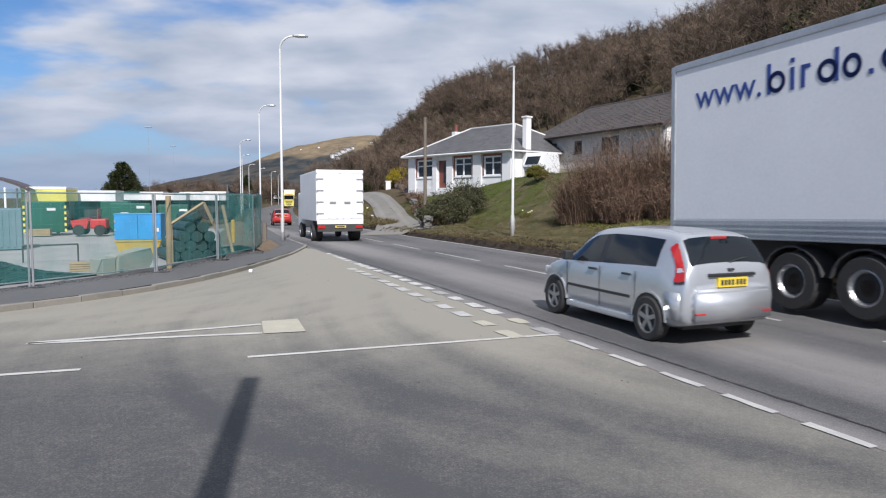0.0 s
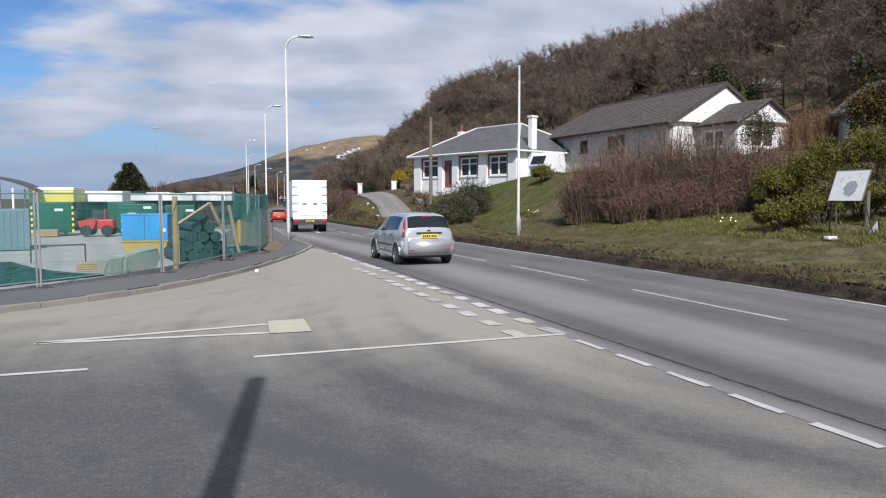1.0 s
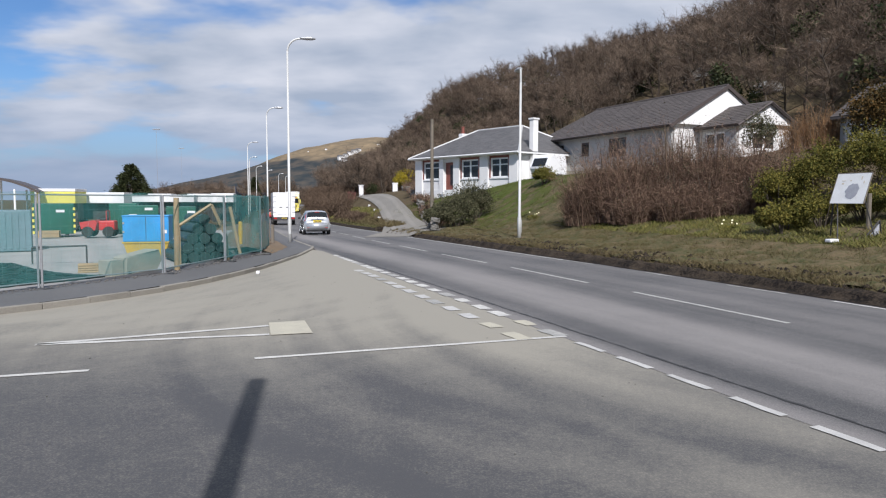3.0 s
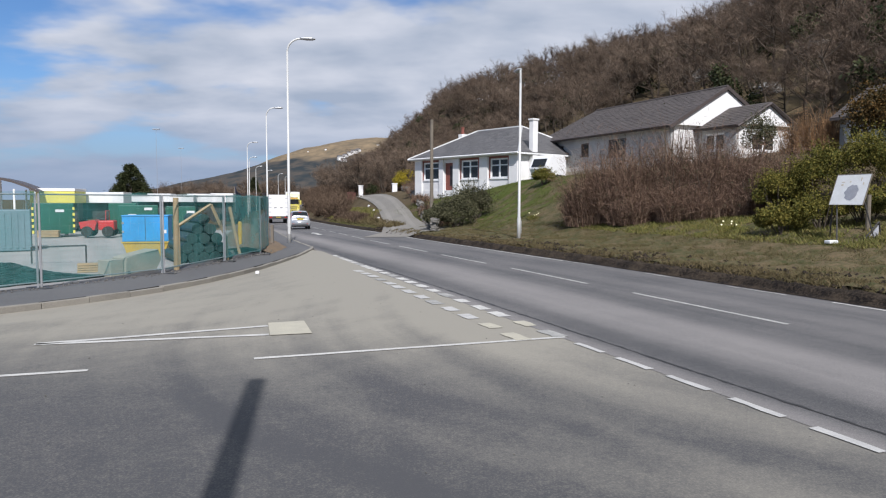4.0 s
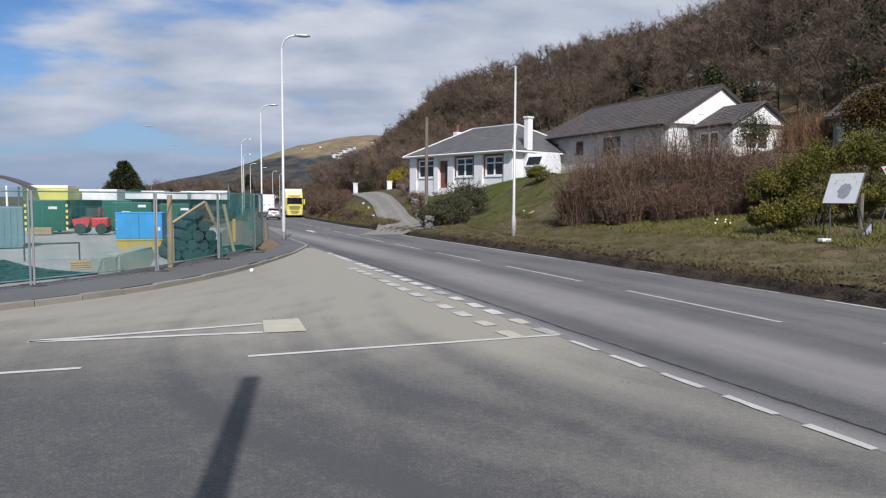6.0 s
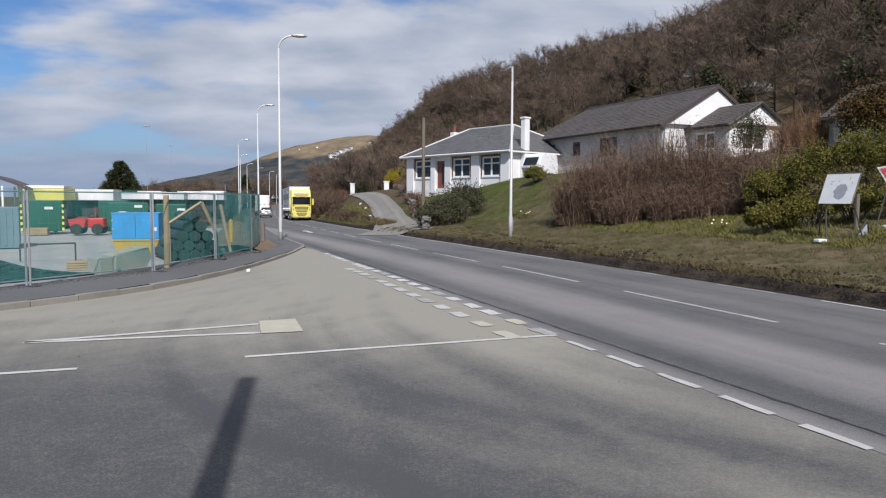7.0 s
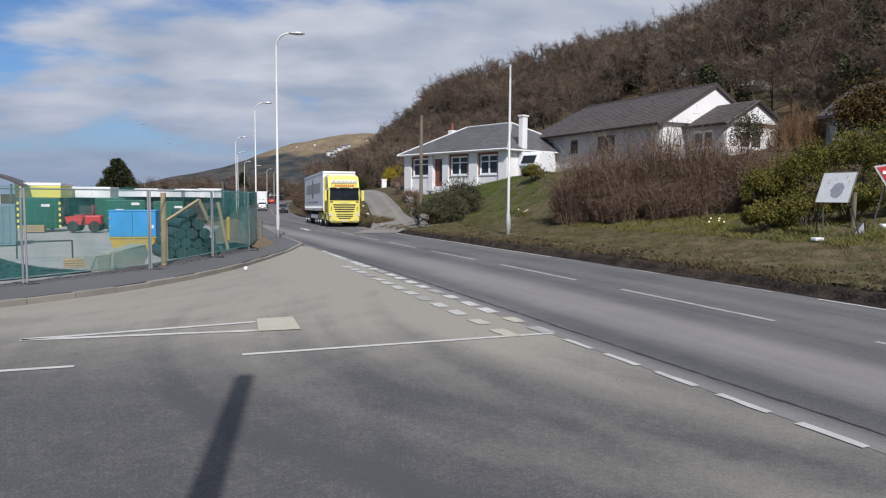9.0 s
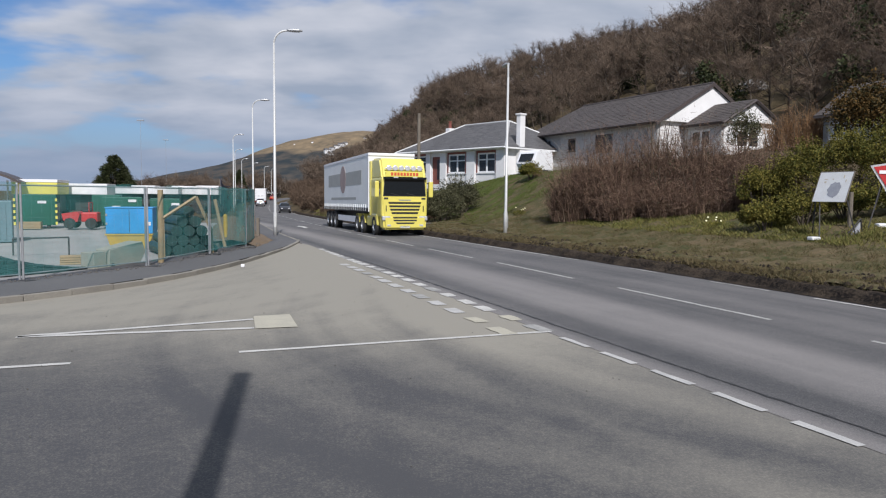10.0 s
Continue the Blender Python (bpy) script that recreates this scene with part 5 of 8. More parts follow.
first = None
rngh = random.Random(15)
for px, up, size in [(603, 72, 0.9), (611, 76, 0.8), (619, 79, 0.9), (627, 82, 1.0), (608, 68, 0.8), (633, 85, 0.8), (576, 88, 0.3), (545, 84, 0.22), (668, 96, 0.4)]:
    depth = 1330.0
    while depth < 1690 and (hill_height((px - 784) / 1210 * depth, depth) - 2) / depth < up / 1210:
        depth += 5
    x = (px - 784) / 1210 * depth
    m = Matrix.Translation((x, depth, hill_height(x, depth))) @ Matrix.Rotation(rngh.uniform(-0.6, 0.6), 4, "Z")
    if first is None:
        first = far_house(m)
    else:
        ob = copy_thing(first, m)
        ob.scale = (size, size, size)
# ---- street lamps ----
def street_lamp(base, height, arm, turn, label, lean=0.0):
    top = empty("street_lamp", Matrix.Translation(base) @ Matrix.Rotation(turn, 4, "Z"), label, "street lamp", "street lamps along the road")
    bm = bmesh.new()
    lathe(bm, [(0.088, -0.2), (0.088, 0.95), (0.066, 1.04), (0.045, height - 0.6)], 14)
    part("column", bm, M_COLUMN, top, smooth=True)
    bm = bmesh.new()
    pts = [Vector((0, 0, height - 0.62))] + [Vector((arm * (1 - math.cos(a)), 0, height - 0.62 + 0.62 * math.sin(a))) for a in np.linspace(0.15, math.pi / 2, 8)]
    for p, q in zip(pts, pts[1:]):
        rod(bm, p, q, 0.045, 0.045, 8)
    part("arm", bm, M_COLUMN, top)
    bm = bmesh.new()
    lathe(bm, [(0.03, -0.38), (0.1, -0.3), (0.14, -0.05), (0.13, 0.2), (0.06, 0.36)], 12, Matrix.Translation((arm + 0.32, 0, height + 0.02)) @ Matrix.Rotation(radians(90), 4, "Y") @ Matrix.Diagonal((0.6, 1, 1, 1)))
    part("lantern", bm, M_GALV, top, "grey lantern head")
    part("door_flap", boxed(-0.05, -0.104, 0.3, 0.05, -0.09, 0.85, 0.004), M_COLUMN, top)
    return top


for x, y, h in ((-7.3, 32.3, 9.4), (-13.9, 54.0, 9.1), (-24.0, 84, 9.2), (-32, 113, 9.2), (-39.4, 144, 9.2), (-42, 163, 9.2), (-44.4, 184, 9.2), (-46.7, 202, 9.2)):
    street_lamp(Vector((x, y, 0.08 if y < 60 else -0.2)), h, 0.62, radians(10), "tall pale grey street lamp with curved arm by the footway")
street_lamp(land(3.41, 31.0), 7.6, 0.06, radians(100), "tall pale grey street lamp on the grass verge")


# ---- site fence ----
def build_net_material(name, thin, thick):
    """Open-weave netting; thin and thick bound how much of the light it stops."""
    m = bpy.data.materials.new(name)
    m.use_nodes = True
    nt = m.node_tree
    bs = nt.nodes["Principled BSDF"]
    geo, n1 = nt.nodes.new("ShaderNodeNewGeometry"), nt.nodes.new("ShaderNodeTexNoise")
    n1.inputs["Scale"].default_value, n1.inputs["Detail"].default_value = 0.8, 5.0
    nt.links.new(geo.outputs["Position"], n1.inputs["Vector"])
    mr = nt.nodes.new("ShaderNodeMapRange")
    mr.inputs["From Min"].default_value, mr.inputs["From Max"].default_value = 0.36, 0.64
    mr.inputs["To Min"].default_value, mr.inputs["To Max"].default_value = thin, thick
    nt.links.new(n1.outputs["Fac"], mr.inputs["Value"])
    nt.links.new(mr.outputs[0], bs.inputs["Alpha"])
    bs.inputs["Base Color"].default_value = (0.05, 0.24, 0.23, 1)
    bs.inputs["Roughness"].default_value = 0.8
    return m


M_NET = build_net_material("green_netting", 0.1, 0.42)
M_NET_DOUBLE = build_net_material("doubled_green_netting", 0.4, 0.72)
FENCE = [(-12.0, 8.5), (-10.25, 11.45), (-8.57, 14.42), (-7.15, 17.36), (-6.75, 21.0), (-6.43, 23.94), (-6.95, 27.0)]


def fence_panel(p, q, i):
    p, q = Vector((*p, 0.12)), Vector((*q, 0.12))
    t = q - p
    L = t.length - 0.08
    top = empty("site_fence_panel", Matrix.Translation(p) @ Matrix.Rotation(math.atan2(t.y, t.x), 4, "Z"), "galvanised site fence panel with green debris netting", "fence panel", "site fence panels")
    H, e = 2.0, 0.04
    part("frame", rods(((e, 0, 0.0), (e, 0, H), 0.024), ((L + e, 0, 0), (L + e, 0, H), 0.024), ((e, 0, 0.12), (L + e, 0, 0.12), 0.016), ((e, 0, H - 0.02), (L + e, 0, H - 0.02), 0.016), n=8), M_GALV, top)
    bm = bmesh.new()
    n = 14
    for k in range(1, n):
        x = e + L * k / n
        rod(bm, (x, 0, 0.12), (x, 0, H - 0.02), 0.0009, n=4)
    for z in (0.5, 0.9, 1.3, 1.65):
        rod(bm, (e, 0, z), (L + e, 0, z), 0.0009, n=4)
    part("wire_mesh", bm, M_GALV, top)
    r = np.random.RandomState(i)
    g = np.zeros((9, 25, 3))
    for a, z in enumerate(np.linspace(0.1, H + 0.03, 9)):
        for b, x in enumerate(np.linspace(e, L + e, 25)):
            g[a, b] = (x, -0.035 - 0.02 * math.sin(b * 0.8 + i) * math.sin(a * 0.7) + r.uniform(-0.006, 0.006), z + 0.02 * math.sin(b * 0.6 + i))
    net = sheet("netting", g, M_NET_DOUBLE if i > 3 else M_NET, top, "green translucent debris netting")
    part("foot_block", boxed(-0.12, -0.32, -0.12, 0.12, 0.32, 0.01, 0.03), M_PLASTIC_BLACK, top, "black rubber foot block")
    return top


for i, (p, q) in enumerate(zip(FENCE, FENCE[1:])):
    fence_panel(p, q, i)
# ---- builders' yard behind the fence ----
def placed(name, x, y, z, turn, label, category, group=""):
    return empty(name, pose(x, y, z, 0, 0, turn), label, category, group)


def green_container(x, y, turn, w, h, labels, edge=True):
    t = placed("green_container", x, y, 0.03, turn, "dark green steel site container with white labels", "container", "green containers")
    body = part("body", boxed(-w / 2, -0.9, 0.12, w / 2, 0.9, h, 0.03), M_GREEN_BOX, t)
    for i in range(int(w / 0.18)):
        xx = -w / 2 + 0.1 + i * 0.18
        part("rib", boxed(xx, -0.925, 0.2, xx + 0.07, -0.895, h - 0.1), M_GREEN_BOX, body)
    for lx, lz in labels:
        part("label_plate", boxed(lx - 0.2, -0.94, lz - 0.07, lx + 0.2, -0.926, lz + 0.07), M_BOX_WHITE, body, "white label plate")
    if edge:
        for sx in (-1, 1):
            for k in range(5):
                z = 0.15 + k * (h - 0.2) / 5
                part("edge_marking", boxed(sx * w / 2 - 0.05, -0.95, z, sx * w / 2 + 0.05, -0.9, z + (h - 0.2) / 10), M_YELLOW_BRIGHT, body, "yellow edge marking")
    for sx in (-1, 1):
        part("skid", boxed(sx * w * 0.3 - 0.08, -0.85, 0, sx * w * 0.3 + 0.08, 0.85, 0.125), M_CHASSIS, t)
    return t


green_container(-21.2, 37.2, 28, 1.9, 1.75, ((0.3, 1.35),))
green_container(-17.2, 38.5, 25, 2.0, 1.65, ((-0.3, 1.1), (0.5, 1.45)), False)
green_container(-14.4, 37.5, 20, 1.5, 1.6, ((0.5, 1.3),), False)
green_container(-19.4, 41.5, 20, 1.5, 1.75, ((0.1, 1.4),), False)


def red_dumper(x, y, turn):
    t = placed("site_dumper", x, y, 0.03, turn, "red site dumper with black tyres", "dumper")
    t.scale = (0.78, 0.78, 0.78)
    bm = bmesh.new()
    prism(bm, [(-0.95, 0.55), (-0.1, 0.45), (0.05, 0.95), (-0.1, 1.15), (-1.05, 1.0)], -0.6, 0.6)
    part("skip", bm, M_RED_MACHINE, t, "red tipping skip")
    part("engine_cover", boxed(0.1, -0.5, 0.45, 1.1, 0.5, 1.1, 0.1), M_RED_MACHINE, t)
    part("seat", boxed(0.15, -0.25, 1.1, 0.5, 0.25, 1.25, 0.04), M_PLASTIC_BLACK, t)
    part("roll_bar", rods(((0.6, -0.45, 1.05), (0.6, -0.45, 1.75), 0.03), ((0.6, -0.45, 1.75), (0.6, 0.45, 1.75), 0.03), ((0.6, 0.45, 1.75), (0.6, 0.45, 1.05), 0.03)), M_RED_MACHINE, t)
    for xx in (-0.55, 0.75):
        for sy in (-1, 1):
            bm = bmesh.new()
            lathe(bm, [(0.15, -0.12), (0.33, -0.12), (0.36, -0.08), (0.36, 0.08), (0.33, 0.12), (0.15, 0.12)], 18, Matrix.Translation((xx, sy * 0.62, 0.36)) @ Matrix.Rotation(radians(90), 4, "X"))
            part("tyre", bm, M_RUBBER, t)
    return t


red_dumper(-18.3, 36.2, 12)


def blue_on_yellow(x, y, turn):
    t = placed("tool_store", x, y, 0.03, turn, "bright blue steel tool store", "tool store")
    t.location.z = 0.03 + 0.53
    part("body", boxed(-0.74, -0.5, 0, 0.74, 0.5, 0.86, 0.02), M_BLUE_BOX, t)
    part("lid", boxed(-0.76, -0.52, 0.86, 0.76, 0.52, 0.9, 0.015), M_BLUE_BOX, t)
    part("door_seam", boxed(-0.008, -0.506, 0.04, 0.008, -0.498, 0.84), M_DARK_INK, t)
    part("label_plate", boxed(0.52, -0.51, 0.28, 0.68, -0.498, 0.4), M_BOX_WHITE, t, "white label plate")
    for z in (0.3, 0.6):
        part("hinge", boxed(-0.74, -0.515, z, -0.68, -0.495, z + 0.08), M_STEEL, t)
    u = placed("yellow_skip", x, y, 0.03, turn, "mustard yellow steel skip under the store", "skip")
    bm = bmesh.new()
    prism(bm, [(-0.58, 0.02), (0.58, 0.02), (0.74, 0.52), (-0.74, 0.52)], -0.5, 0.5)
    part("body", bm, M_YELLOW, u)
    part("rim", boxed(-0.77, -0.53, 0.47, 0.77, 0.53, 0.525, 0.01), M_YELLOW, u)
    bm = bmesh.new()
    for i in range(14):
        a, b = 2 * math.pi * i / 14, 2 * math.pi * (i + 1) / 14
        rod(bm, (0.05 + 0.09 * math.cos(a), -0.54, 0.1 + 0.09 * math.sin(a)), (0.05 + 0.09 * math.cos(b), -0.54, 0.1 + 0.09 * math.sin(b)), 0.012, n=5)
    part("lifting_ring", bm, M_CHASSIS, u)


blue_on_yellow(-10.35, 23.9, 14)


def concrete_block(x, y, turn):
    t = placed("concrete_block", x, y, 0.03, turn, "pale weathered concrete block with sloped end", "concrete block")
    t.scale = (1.0, 1.0, 0.82)
    bm = bmesh.new()
    prism(bm, [(-0.42, 0.0), (0.5, 0.0), (0.72, 0.45), (0.62, 0.78), (-0.38, 0.58)], -0.25, 0.3)
    bmesh.ops.bevel(bm, geom=bm.edges[:], offset=0.02, segments=1, affect="EDGES")
    part("block", bm, M_CONCRETE, t)
    part("side_slab", boxed(-0.8, -0.2, 0, -0.43, 0.3, 0.52, 0.02), M_CONCRETE, t, "darker slab end")
    part("socket", rods(((-0.3, -0.26, 0.1), (-0.3, -0.2, 0.1), 0.06)), M_CHASSIS, t)


concrete_block(-8.2, 17.95, 62)


def pipe_stack(x, y, turn):
    t = placed("pipe_stack", x, y, 0.03, turn, "heap of dark green plastic pipes behind netting", "pipe stack")
    rng = random.Random(12)
    r = 0.17
    for row in range(5):
        for i in range(5 - row):
            xx = (i - (4 - row) / 2) * 2.04 * r + rng.uniform(-0.02, 0.02)
            z = r + row * 1.74 * r
            bm = bmesh.new()
            m = Matrix.Translation((xx, rng.uniform(-0.1, 0.1), z)) @ Matrix.Rotation(radians(90), 4, "X")
            lathe(bm, [(r * 0.86, 0.0), (r, 0.0), (r, -2.2), (r * 0.86, -2.2), (r * 0.86, -2.1), (0.01, -1.6), (r * 0.86, -0.02)][:4], 14, m)
            lathe(bm, [(r * 0.8, 0.005), (r * 0.8, 0.01)], 14, m)
            part("pipe", bm, M_PIPE, t)
    u = placed("pipe_rack", x, y, 0.03, turn, "rough pale timber A-frame rack over the pipes", "rack")
    for p, q in (((-0.85, -0.25, 1.15), (0.15, -0.3, 1.82)), ((0.15, -0.3, 1.82), (0.62, -0.25, 0.75))):
        part("board", rods((p, q, 0.05), n=4), M_WOOD, u)
    part("prop", rods(((0.66, -0.2, 0.0), (0.6, -0.25, 0.8), 0.04), n=4), M_WOOD, u)
    part("prop", rods(((-0.8, -0.2, 0.0), (-0.82, -0.25, 1.2), 0.04), n=4), M_WOOD, u)


pipe_stack(-7.5, 21.4, 32)
t = placed("timber_post", -7.2, 18.35, 0.0, 0, "tall pale timber post inside the fence", "post")
part("post", rods(((0, 0, 0), (0.02, 0, 2.05), 0.075, 0.07), n=10), M_WOOD, t)
t = placed("timber_post", -7.35, 24.6, 0.0, 0, "leaning pale timber post inside the fence", "post")
part("post", rods(((0, 0, 0), (-0.35, 0, 1.75), 0.06, 0.06), n=8), M_WOOD, t)
t = placed("yellow_drum", -8.35, 28.0, 0.02, 0, "upright yellow plastic marker drum", "marker")
bm = bmesh.new(); lathe(bm, [(0.07, 0.0), (0.07, 0.4), (0.09, 0.6), (0.08, 1.05), (0.03, 1.1)], 14)
part("body", bm, M_YELLOW, t)


def net_roll_pile():
    t = placed("netting_pile", -10.3, 15.9, 0.03, 60, "low heap of folded dark green netting", "netting")
    rng = random.Random(3)
    for i in range(16):
        bm = bmesh.new()
        w = 2.2 - 0.1 * i
        g = []
        n = 22
        z = 0.03 + i * 0.028
        for a in range(n):
            u = a / (n - 1) * 2 - 1
            g.append((u * w, rng.uniform(-0.06, 0.06), z * (1 - 0.75 * u * u) + 0.012 * math.sin(a * 1.3 + i)))
        for p, q in zip(g, g[1:]):
            rod(bm, (p[0], p[1] - 0.75 + i * 0.05, p[2]), (q[0], q[1] - 0.75 + i * 0.05, q[2]), 0.045, n=5)
        part("fold", bm, M_PIPE, t)


net_roll_pile()


def steel_hoop(x, y, turn, w, h):
    t = placed("steel_barrier", x, y, 0.03, turn, "low dark steel hoop barrier", "barrier")
    part("hoop", rods(((-w / 2, 0, 0), (-w / 2, 0, h), 0.025), ((-w / 2, 0, h), (w / 2, 0, h + 0.05), 0.025), ((w / 2, 0, h + 0.05), (w / 2, 0, 0), 0.025)), M_CHASSIS, t)


steel_hoop(-11.8, 20.9, 10, 1.55, 0.5)
t = placed("timber_pallet", -9.55, 18.6, 0.03, 25, "small stack of pale timber offcuts", "timber")
for i in range(4):
    part("plank", boxed(-0.4, -0.25 + i * 0.02, i * 0.06, 0.4, 0.2, i * 0.06 + 0.05, 0.008), M_WOOD, t)
t = placed("timber_pallet", -20.6, 35.6, 0.03, 20, "small stack of pale timber offcuts", "timber")
for i in range(5):
    part("plank", boxed(-0.5, -0.3, i * 0.07, 0.5, 0.3, i * 0.07 + 0.06, 0.008), M_WOOD, t)
M_CABIN = mat("blue_grey_steel", (0.16, 0.24, 0.27), (0.12, 0.18, 0.2), 0.5, 0.8, 14.0, 0.1)
t = placed("grey_cabin", -17.4, 26.5, 0.03, 30, "pale blue-grey steel site cabin", "cabin")
b = part("body", boxed(-1.5, -1.1, 0, 1.2, 1.1, 1.55, 0.03), M_CABIN, t)
for i in range(12):
    part("rib", boxed(-1.4 + i * 0.21, -1.125, 0.1, -1.31 + i * 0.21, -1.095, 1.45), M_CABIN, b)
t = placed("rubble_heap", -8.2, 25.4, 0.02, 0, "heap of broken pale rubble and offcuts", "rubble")
rng = random.Random(9)
for i in range(26):
    s = rng.uniform(0.08, 0.2)
    part("rubble_stone", boxed(-s, -s * 0.7, 0, s, s * 0.7, s, 0.02, pose(rng.uniform(-0.7, 0.7), rng.uniform(-0.6, 0.6), rng.uniform(0, 0.12), rng.uniform(-20, 20), rng.uniform(-20, 20), rng.uniform(0, 180))), M_STONE, t)


# ---- beyond the yard ----
def canopy(x, y, turn):
    t = placed("canopy", x, y, 0.0, turn, "open steel canopy with curved brown roof", "canopy")
    n = 10
    bm = bmesh.new()
    ring = [(-3.5 + 7 * i / n, 3.4 - 0.9 * max(0, (i / n - 0.55) / 0.45) ** 2) for i in range(n + 1)]
    prism(bm, ring + [(a, b - 0.14) for a, b in ring[::-1]], -2, 2)
    part("roof", bm, M_DARK_TRIM, t)
    for xx in (-3.3, -2.0, -0.6, 0.8, 2.2, 3.3):
        for yy in (-1.9, 1.9):
            part("post", rods(((xx, yy, 0), (xx, yy, 3.3 if xx < 2 else 2.6), 0.06)), M_TRIM_WHITE, t)


canopy(-28.5, 42, 22)


def far_trailer(x, y, turn, w, h, material, label, z=0.4):
    t = placed("parked_trailer", x, y, -0.1, turn, label, "trailer", "trailers beyond the yard")
    part("body", boxed(-w / 2, -1.2, 1.85, w / 2, 1.2, h, 0.04), material, t)
    part("skirt", boxed(-w / 2 + 0.05, -0.6, 0.75, w / 2 - 0.05, 0.6, 1.845), M_CHASSIS, t)
    for xx in (-w * 0.36, w * 0.24, w * 0.36):
        for sy in (-1, 1):
            bm = bmesh.new()
            lathe(bm, [(0.2, -0.15), (0.48, -0.15), (0.5, 0), (0.48, 0.15), (0.2, 0.15)], 16, Matrix.Translation((xx, sy * 1.02, 0.5)) @ Matrix.Rotation(radians(90), 4, "X"))
            part("tyre", bm, M_RUBBER, t)
    part("top_rail", boxed(-w / 2 - 0.02, -1.23, h - 0.15, w / 2 + 0.02, 1.23, h + 0.03, 0.02), M_BOX_GREY, t)
    return t


far_trailer(-25.0, 44.5, 12, 2.6, 2.75, M_YELLOW_BRIGHT, "bright yellow box body with white trim")
far_trailer(-24.6, 47.5, 12, 5.0, 2.55, M_BOX_WHITE, "long white trailer with grey rail")
for i, (x, y, w) in enumerate(((-34.0, 71, 9.0), (-25.0, 72, 3.2), (-26.5, 70, 2.3), (-29.2, 71, 2.2), (-23.0, 70.5, 1.7), (-21.2, 66, 2.0))):
    far_trailer(x, y, 6 + i, w, 2.55 + 0.12 * (i % 2), M_BOX_WHITE, "white trailer parked beyond the yard")


def hoarding():
    """A long solid hoarding that follows the far road."""
    p0 = at_road(72, -7.0)
    t = placed("navy_hoarding", p0.x, p0.y, 0, 0, "long dark navy site hoarding along the far road", "hoarding")
    for i in range(44):
        a, b = at_road(72 + i * 2.5, -7.0), at_road(72 + i * 2.5 + 2.46, -7.0)
        turn = math.degrees(math.atan2(b.y - a.y, b.x - a.x))
        m = pose(a.x - p0.x, a.y - p0.y, a.z, 0, 0, turn)
        w = (b - a).length
        part("panel", boxed(0, -0.02, -0.2, w, 0.03, 4.1 - 0.03 * (i % 3), 0.01, m), M_NAVY, t)
        part("post", boxed(-0.03, 0.03, -0.2, 0.06, 0.12, 4.0, 0, m), M_OLDWOOD, t)


hoarding()
def conifer(base, R, h, n, seed, label):
    """A dense cone of drooping sprays round a trunk."""
    r = np.random.RandomState(seed)
    t = empty("conifer", Matrix.Translation(base), label, "tree")
    bm = bmesh.new()
    lathe(bm, [(0.22, -0.2), (0.16, h * 0.5), (0.03, h * 0.96)], 10)
    part("trunk", bm, M_BARK, t)
    m = 260
    u0 = 0.06 + 0.92 * r.rand(m) ** 1.25
    a0 = r.uniform(0, 6.28, m)
    r0 = R * np.minimum(1.0, (1 - u0) ** 0.7 * 1.3) * r.uniform(0.6, 1.0, m)
    k = r.randint(0, m, n)
    q = r.normal(0, 1, (n, 3)) * np.array([0.3, 0.3, 0.26]) * (0.55 + 0.6 * (1 - u0[k]))[:, None]
    p = np.column_stack([np.cos(a0[k]) * r0[k], np.sin(a0[k]) * r0[k], u0[k] * h]) + q
    p[:, 2] = np.clip(p[:, 2], 0.1, h * 1.02)
    out = np.column_stack([np.cos(a0[k]), np.sin(a0[k]), r.uniform(-0.5, 0.9, n)]) + r.normal(0, 0.35, (n, 3))
    out /= np.linalg.norm(out, axis=1)[:, None]
    b = np.cross(out, r.normal(0, 1, (n, 3)))
    b /= np.linalg.norm(b, axis=1)[:, None]
    s = r.uniform(0.07, 0.17, n)[:, None]
    v = np.stack([p - out * s, p + b * s * 0.4, p + out * s, p - b * s * 0.4], 1).reshape(-1, 3)
    tagged(mesh_np("foliage", v, np.arange(n * 4).reshape(-1, 4), M_LEAF_DARK, t), kind="stuff")


conifer(Vector((-41.5, 91, -0.4)), 3.0, 7.0, 34000, 90, "dense dark green conical conifer beyond the yard")
conifer(Vector((-46.5, 168, -0.5)), 2.1, 8.0, 12000, 91, "dark green conifer beside the far road")


def build_scrub():
    r = np.random.RandomState(8)
    spots = []
    for _ in range(150):
        y = r.uniform(100, 180)
        px = r.uniform(-0.47, -0.27)
        spots.append((Vector((px * y, y, -1.0)), r.uniform(0.4, 0.75), r.uniform(0.7, 1.0), r.uniform(0, 6.28), r.randint(len(TREES))))
    for _ in range(160):
        y = r.uniform(205, 340)
        spots.append((Vector((r.uniform(-0.285, -0.165) * y, y, 0.2)), r.uniform(0.5, 1.1), r.uniform(0.7, 1.2), r.uniform(0, 6.28), r.randint(len(TREES))))
    spots = [q for q in spots if abs(station(q[0].x, q[0].y)[1]) > 6.5]
    scatter("roadside_scrub", TREES, spots, [M_BARK, M_TWIG], "bare brown scrub beyond the yard", "scrub")


build_scrub()
for x, y, h in ((-40.5, 97, 11.9), (-51.2, 134, 12.0)):
    t = placed("floodlight_mast", x, y, -0.5, 0, "thin grey floodlight mast", "light mast", "floodlight masts")
    part("mast", rods(((0, 0, 0), (0, 0, h + 0.4), 0.03, 0.018)), M_GALV, t)
    part("lamp_head", boxed(-0.5, -0.1, h + 0.38, 0.5, 0.1, h + 0.52, 0.04), M_GALV, t)
